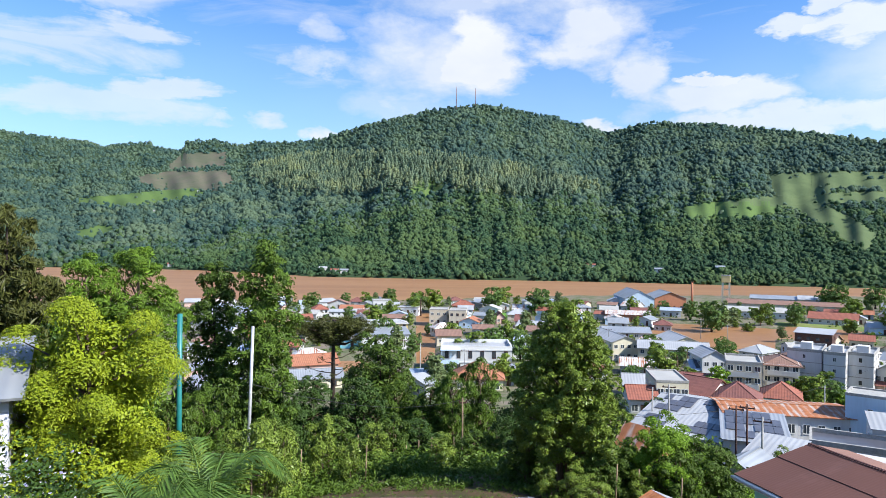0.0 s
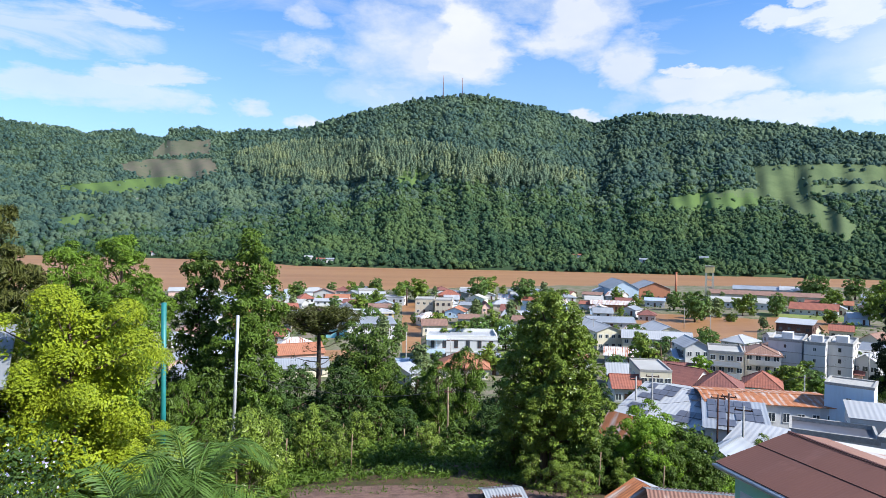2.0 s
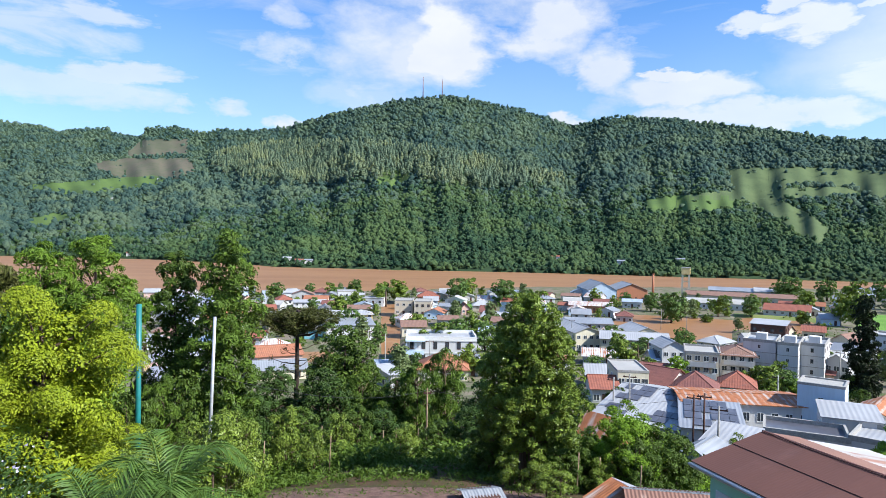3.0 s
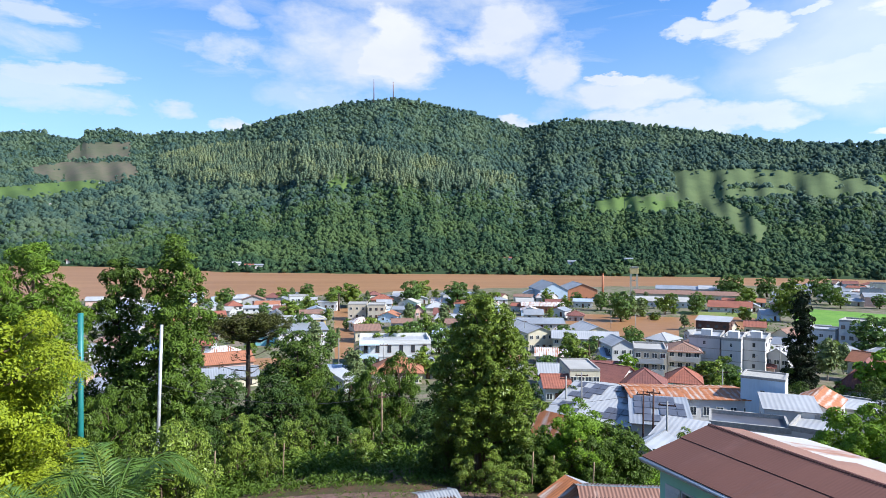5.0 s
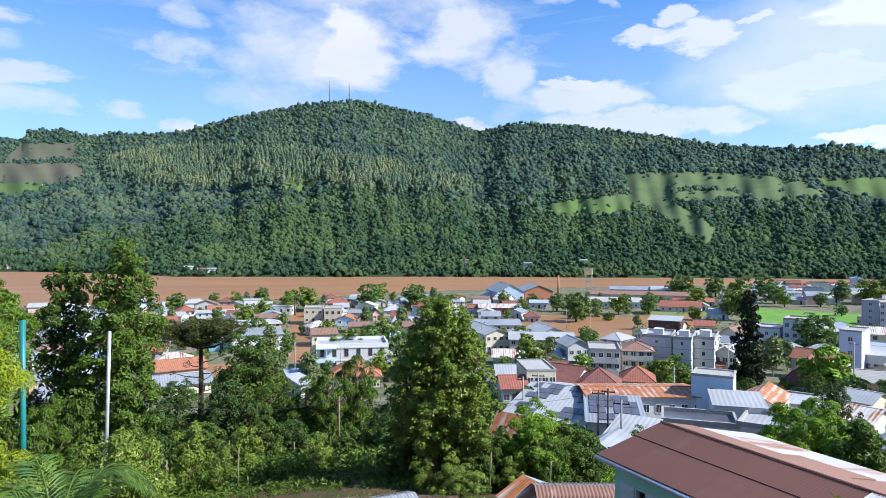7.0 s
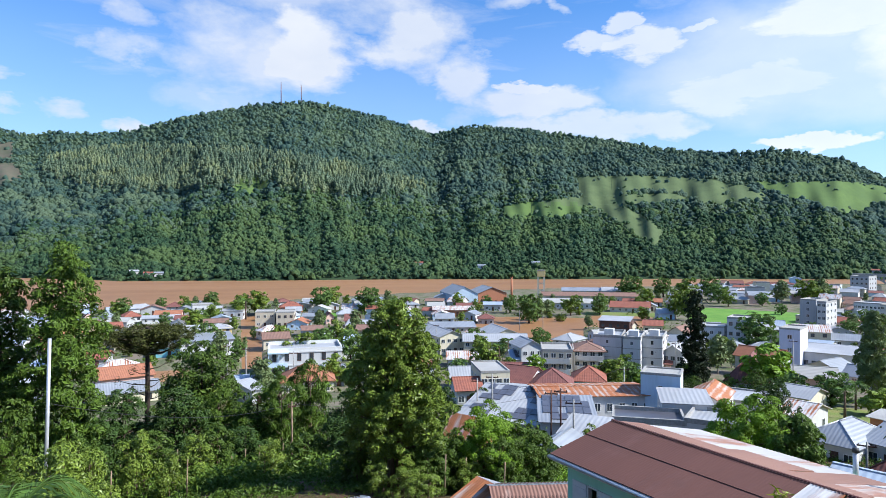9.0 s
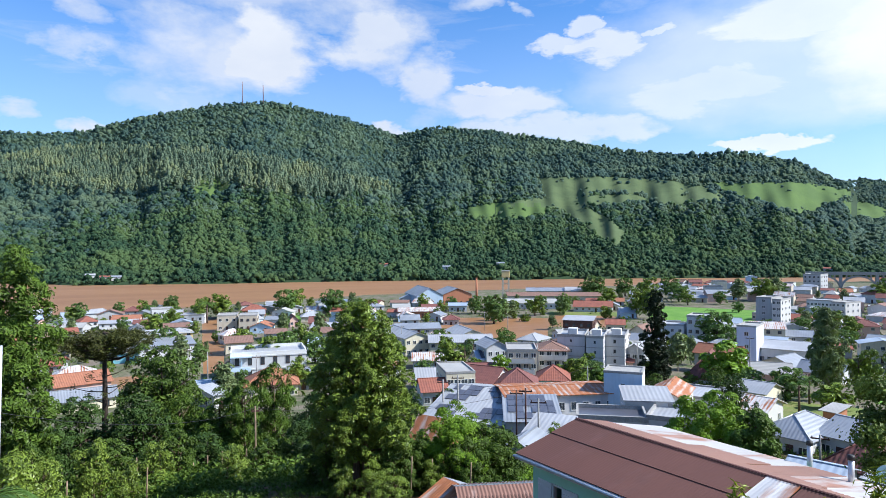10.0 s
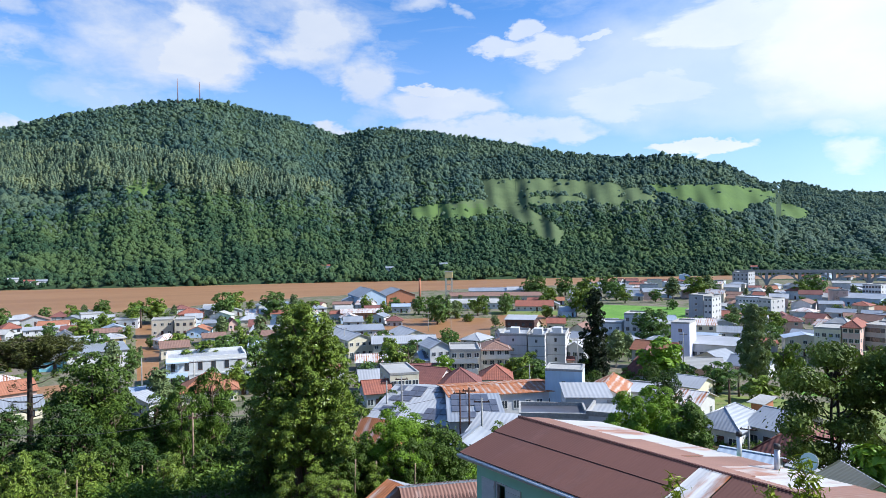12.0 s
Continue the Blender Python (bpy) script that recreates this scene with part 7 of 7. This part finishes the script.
for gx0 in (0.0, 10.0):
    vs = [(gx0, y, z) for _, y, z in gv2] + [(gx0 + 0.18, y, z) for _, y, z in gv2]
    part("gable_wall", mesh_of("gable_wall", vs, [(4, 3, 2, 1, 0), (5, 6, 7, 8, 9), (0, 1, 6, 5), (1, 2, 7, 6), (2, 3, 8, 7), (3, 4, 9, 8), (4, 0, 5, 9)], M["mint"]), None, mint)
part("back_wall", box_bm((0.18, FAR_Y - 0.58, zb, 10.0, FAR_Y - 0.4, 27.35)), M["mint"], mint)
# added near-black board behind the openings, in place of the room's shade
part("interior", box_bm((0.4, wy + 1.4, zb, 9.8, wy + 1.5, 27.6)), M["dark"], mint)
part("fascia", box_bm((x0, NEAR_Y - 0.03, EAVE_Z - 0.20, x1, NEAR_Y + 0.02, EAVE_Z - 0.05), (x0, NEAR_Y + 0.02, EAVE_Z - 0.1, x1, wy, EAVE_Z - 0.06)), M["trim"], mint)
part("gutter", tubes_mesh("gutter", [([(x0, NEAR_Y - 0.08, EAVE_Z - 0.09), (LEN, NEAR_Y - 0.08, EAVE_Z - 0.11)], (0.055, 0.055), 8)], M["galv"]), None, mint)
for wx in (win_x, 4.66):
    half = 0.26
    fr = part("window_frame", box_bm((wx - half, wy - 0.03, sill, wx - half + 0.06, wy + 0.12, sill + wh), (wx + half - 0.06, wy - 0.03, sill, wx + half, wy + 0.12, sill + wh), (wx - half, wy - 0.03, sill + wh - 0.06, wx + half, wy + 0.12, sill + wh), (wx - half - 0.05, wy - 0.08, sill - 0.06, wx + half + 0.05, wy + 0.12, sill)), M["trim"], mint, "white window frame")
    for sgn in (-1, 1):
        sx = wx + sgn * (half + 0.36)
        sh = part("shutter", box_bm((sx - 0.34, wy - 0.06, sill, sx + 0.34, wy - 0.02, sill + wh), bevel=0.006), M["trim"], mint, "white wooden shutter")
        part("batten", box_bm((sx - 0.30, wy - 0.085, sill + 0.15, sx + 0.30, wy - 0.06, sill + 0.23), (sx - 0.30, wy - 0.085, sill + wh - 0.25, sx + 0.30, wy - 0.06, sill + wh - 0.17)), M["trim"], sh)


def flue(az, r, z0, h, label):
    root = tagged(new("flue_pipe"), label, "flue")
    root.location = spot(az, r, z0)
    part("pipe", tubes_mesh("pipe", [([(0, 0, -0.3), (0, 0, h)], (0.09, 0.09), 10)], M["galv"]), None, root)
    part("cap", tubes_mesh("cap", [([(0, 0, h), (0, 0, h + 0.14)], (0.115, 0.10), 10)], M["cable"]), None, root)


flue(47.2, 26.0, 27.0, 1.05, "grey metal flue pipe with a dark cap")
flue(49.9, 23.8, 27.5, 0.85, "slim grey flue pipe with a dark cap")


def dish(az, r, z):
    root = tagged(new("satellite_dish"), "pale grey satellite dish above the roof", "satellite dish")
    root.matrix_world = Matrix.Translation(spot(az, r, z)) @ pose(0, 0, 0, 62, 0, -az - 25)
    vs, fs = [(0, 0, 0)], []
    for i in range(1, 6):
        for k in range(24):
            a, q = 2 * math.pi * k / 24, 0.33 * i / 5
            vs.append((q * math.cos(a), q * math.sin(a), q * q * 0.45))
    for k in range(24):
        fs.append((0, 1 + k, 1 + (k + 1) % 24))
        for i in range(4):
            b = 1 + i * 24
            fs.append((b + k, b + 24 + k, b + 24 + (k + 1) % 24, b + (k + 1) % 24))
    me = mesh_of("reflector", vs, fs, M["trim"], None, True)
    ob = part("reflector", me, None, root)
    sol = ob.modifiers.new("thickness", "SOLIDIFY")
    sol.thickness = 0.012
    part("feed_arm", tubes_mesh("feed_arm", [([(0, -0.4, 0.05), (0, 0, 0.42)], (0.012, 0.012), 6)], M["galv"]), None, root)
    part("bracket", tubes_mesh("bracket", [([(0, 0, -0.02), (0, -0.35, -0.42)], (0.03, 0.03), 8)], M["galv"]), None, root)


dish(52.1, 27.0, 27.1)

# sheds below the slope and small roofs
def shed(label, az, r, w, d, h, rise, yaw, cover, wall="wood", zbase=None):
    root = tagged(new("shed"), label, "shed")
    root.matrix_world = Matrix.Translation(spot(az, r, ground_z(az, r) if zbase is None else zbase)) @ pose(0, 0, 0, 0, 0, yaw - az)
    part("wall", wall_mesh(w, d, h, "gable_x", rise, M[wall], 1.0), None, root)
    sheet("roof_sheet", (-w / 2 - 0.3, d / 2, h + rise + 0.05), (w / 2 + 0.3, d / 2, h + rise + 0.05), (-w / 2 - 0.3, -0.35, h - 0.12), (w / 2 + 0.3, -0.35, h - 0.12), 0.18, 0.012, M[cover], root)
    sheet("roof_sheet", (-w / 2 - 0.3, d / 2 + 0.03, h + rise + 0.05), (w / 2 + 0.3, d / 2 + 0.03, h + rise + 0.05), (-w / 2 - 0.3, d + 0.35, h - 0.12), (w / 2 + 0.3, d + 0.35, h - 0.12), 0.18, 0.012, M["metal"], root)


shed("low shed with a rusty corrugated roof", 18.2, 31.5, 3.6, 2.8, 0.4, 0.6, -52, "metal_rusty")
shed("low lean-to with brown and grey sheets", 23.6, 31.0, 4.2, 2.6, 0.6, 0.3, 12, "roof_brownpaint")
shed("small shed with a pale zinc roof", 7.2, 34.5, 1.7, 1.6, 0.3, 0.15, 20, "metal")
shed("small orange-roofed hut behind the tree", 16.4, 57, 3.2, 3.0, 2.4, 1.6, -35, "metal_rusty", "brick")
shed("hut with a mossy grey sheet roof", 53.9, 24.5, 1.7, 1.4, 0.9, 0.45, -62, "roof_moss", "mint", 26.25)
# white-walled house; its lilac colour carries the shade
house("pale lilac house with a zinc sheet roof", -41.6, 27, 7.6, 7, 6.6, "gable_x", "lilac", "metal", 1.3, -14, 2, 3, over=0.5, lift=2.2)

# parked white van beside the meadow, and a car
def car(label, az, r, turn, paint, long=4.4, high=1.75):
    root = tagged(new("parked_van" if high > 1.6 else "parked_car"), label, "van" if high > 1.6 else "car")
    root.matrix_world = Matrix.Translation(spot(az, r, ground_z(az, r))) @ pose(0, 0, 0, 0, 0, turn)
    L, H = long / 2, high
    prof = [(-L, 0.35), (L, 0.35), (L, 0.85), (L * 0.62, 1.0), (L * 0.34, H * 0.97), (-L * 0.85, H), (-L, 1.0)]
    vs = [(x, y * (0.86 if z > 1.2 else 1.0), z) for y in (-0.85, 0.85) for x, z in prof]
    n = len(prof)
    fs = [tuple(range(n)), tuple(range(2 * n - 1, n - 1, -1))] + [(i, i + n, (i + 1) % n + n, (i + 1) % n) for i in range(n)]
    part("body", mesh_of("body", vs, fs, paint), None, root)
    for y in (-0.82, 0.82):
        part("side_window", box_bm((-L * 0.72, y - 0.03, 1.08, L * 0.3, y + 0.03, H * 0.88)), M["glass"], root)
        for x in (-L * 0.62, L * 0.62):
            part("wheel", tubes_mesh("wheel", [([(x, y - 0.1, 0.33), (x, y + 0.1, 0.33)], (0.33, 0.33), 14)], M["rubber"], False), None, root)
    part("windscreen", box_bm((L * 0.36, -0.66, 1.05, L * 0.58, 0.66, H * 0.86)), M["glass"], root)


car("white van parked beside the meadow", 52.3, 101, -50, M["carpaint"], 4.8, 2.0)
car("white car parked in front of a house", 25.6, 148, -20, M["carpaint"], 4.1, 1.45)
car("dark car parked in a yard", 47.6, 66, -60, M["rubber"], 4.1, 1.45)

# sprigs of a nearby bush that reach above the roof's edge
sprig = stand(plant("shrub", "young yellowish-green leafy sprigs of a near bush", "shrub", 2.6, [(0, 0, 2.0, 0.22, 0.22, 0.5), (0.12, 0.1, 1.5, 0.24, 0.24, 0.5)], 46, 9, 0.06, 0.085, M["leaf_lime"], M["bark"], 0.018, 14, 68, "near shrubs", 1.7, 0.38, 0.3, shell=0.8, heart=0), 42.2, 13.0, 0, 1.0)
again(sprig, 49.3, 13, 60, 1.0, 1.02)
again(sprig, 51.7, 14, 150, 1.25, 1.08)
again(sprig, 52.3, 13.8, 20, 1.1, 1.1)
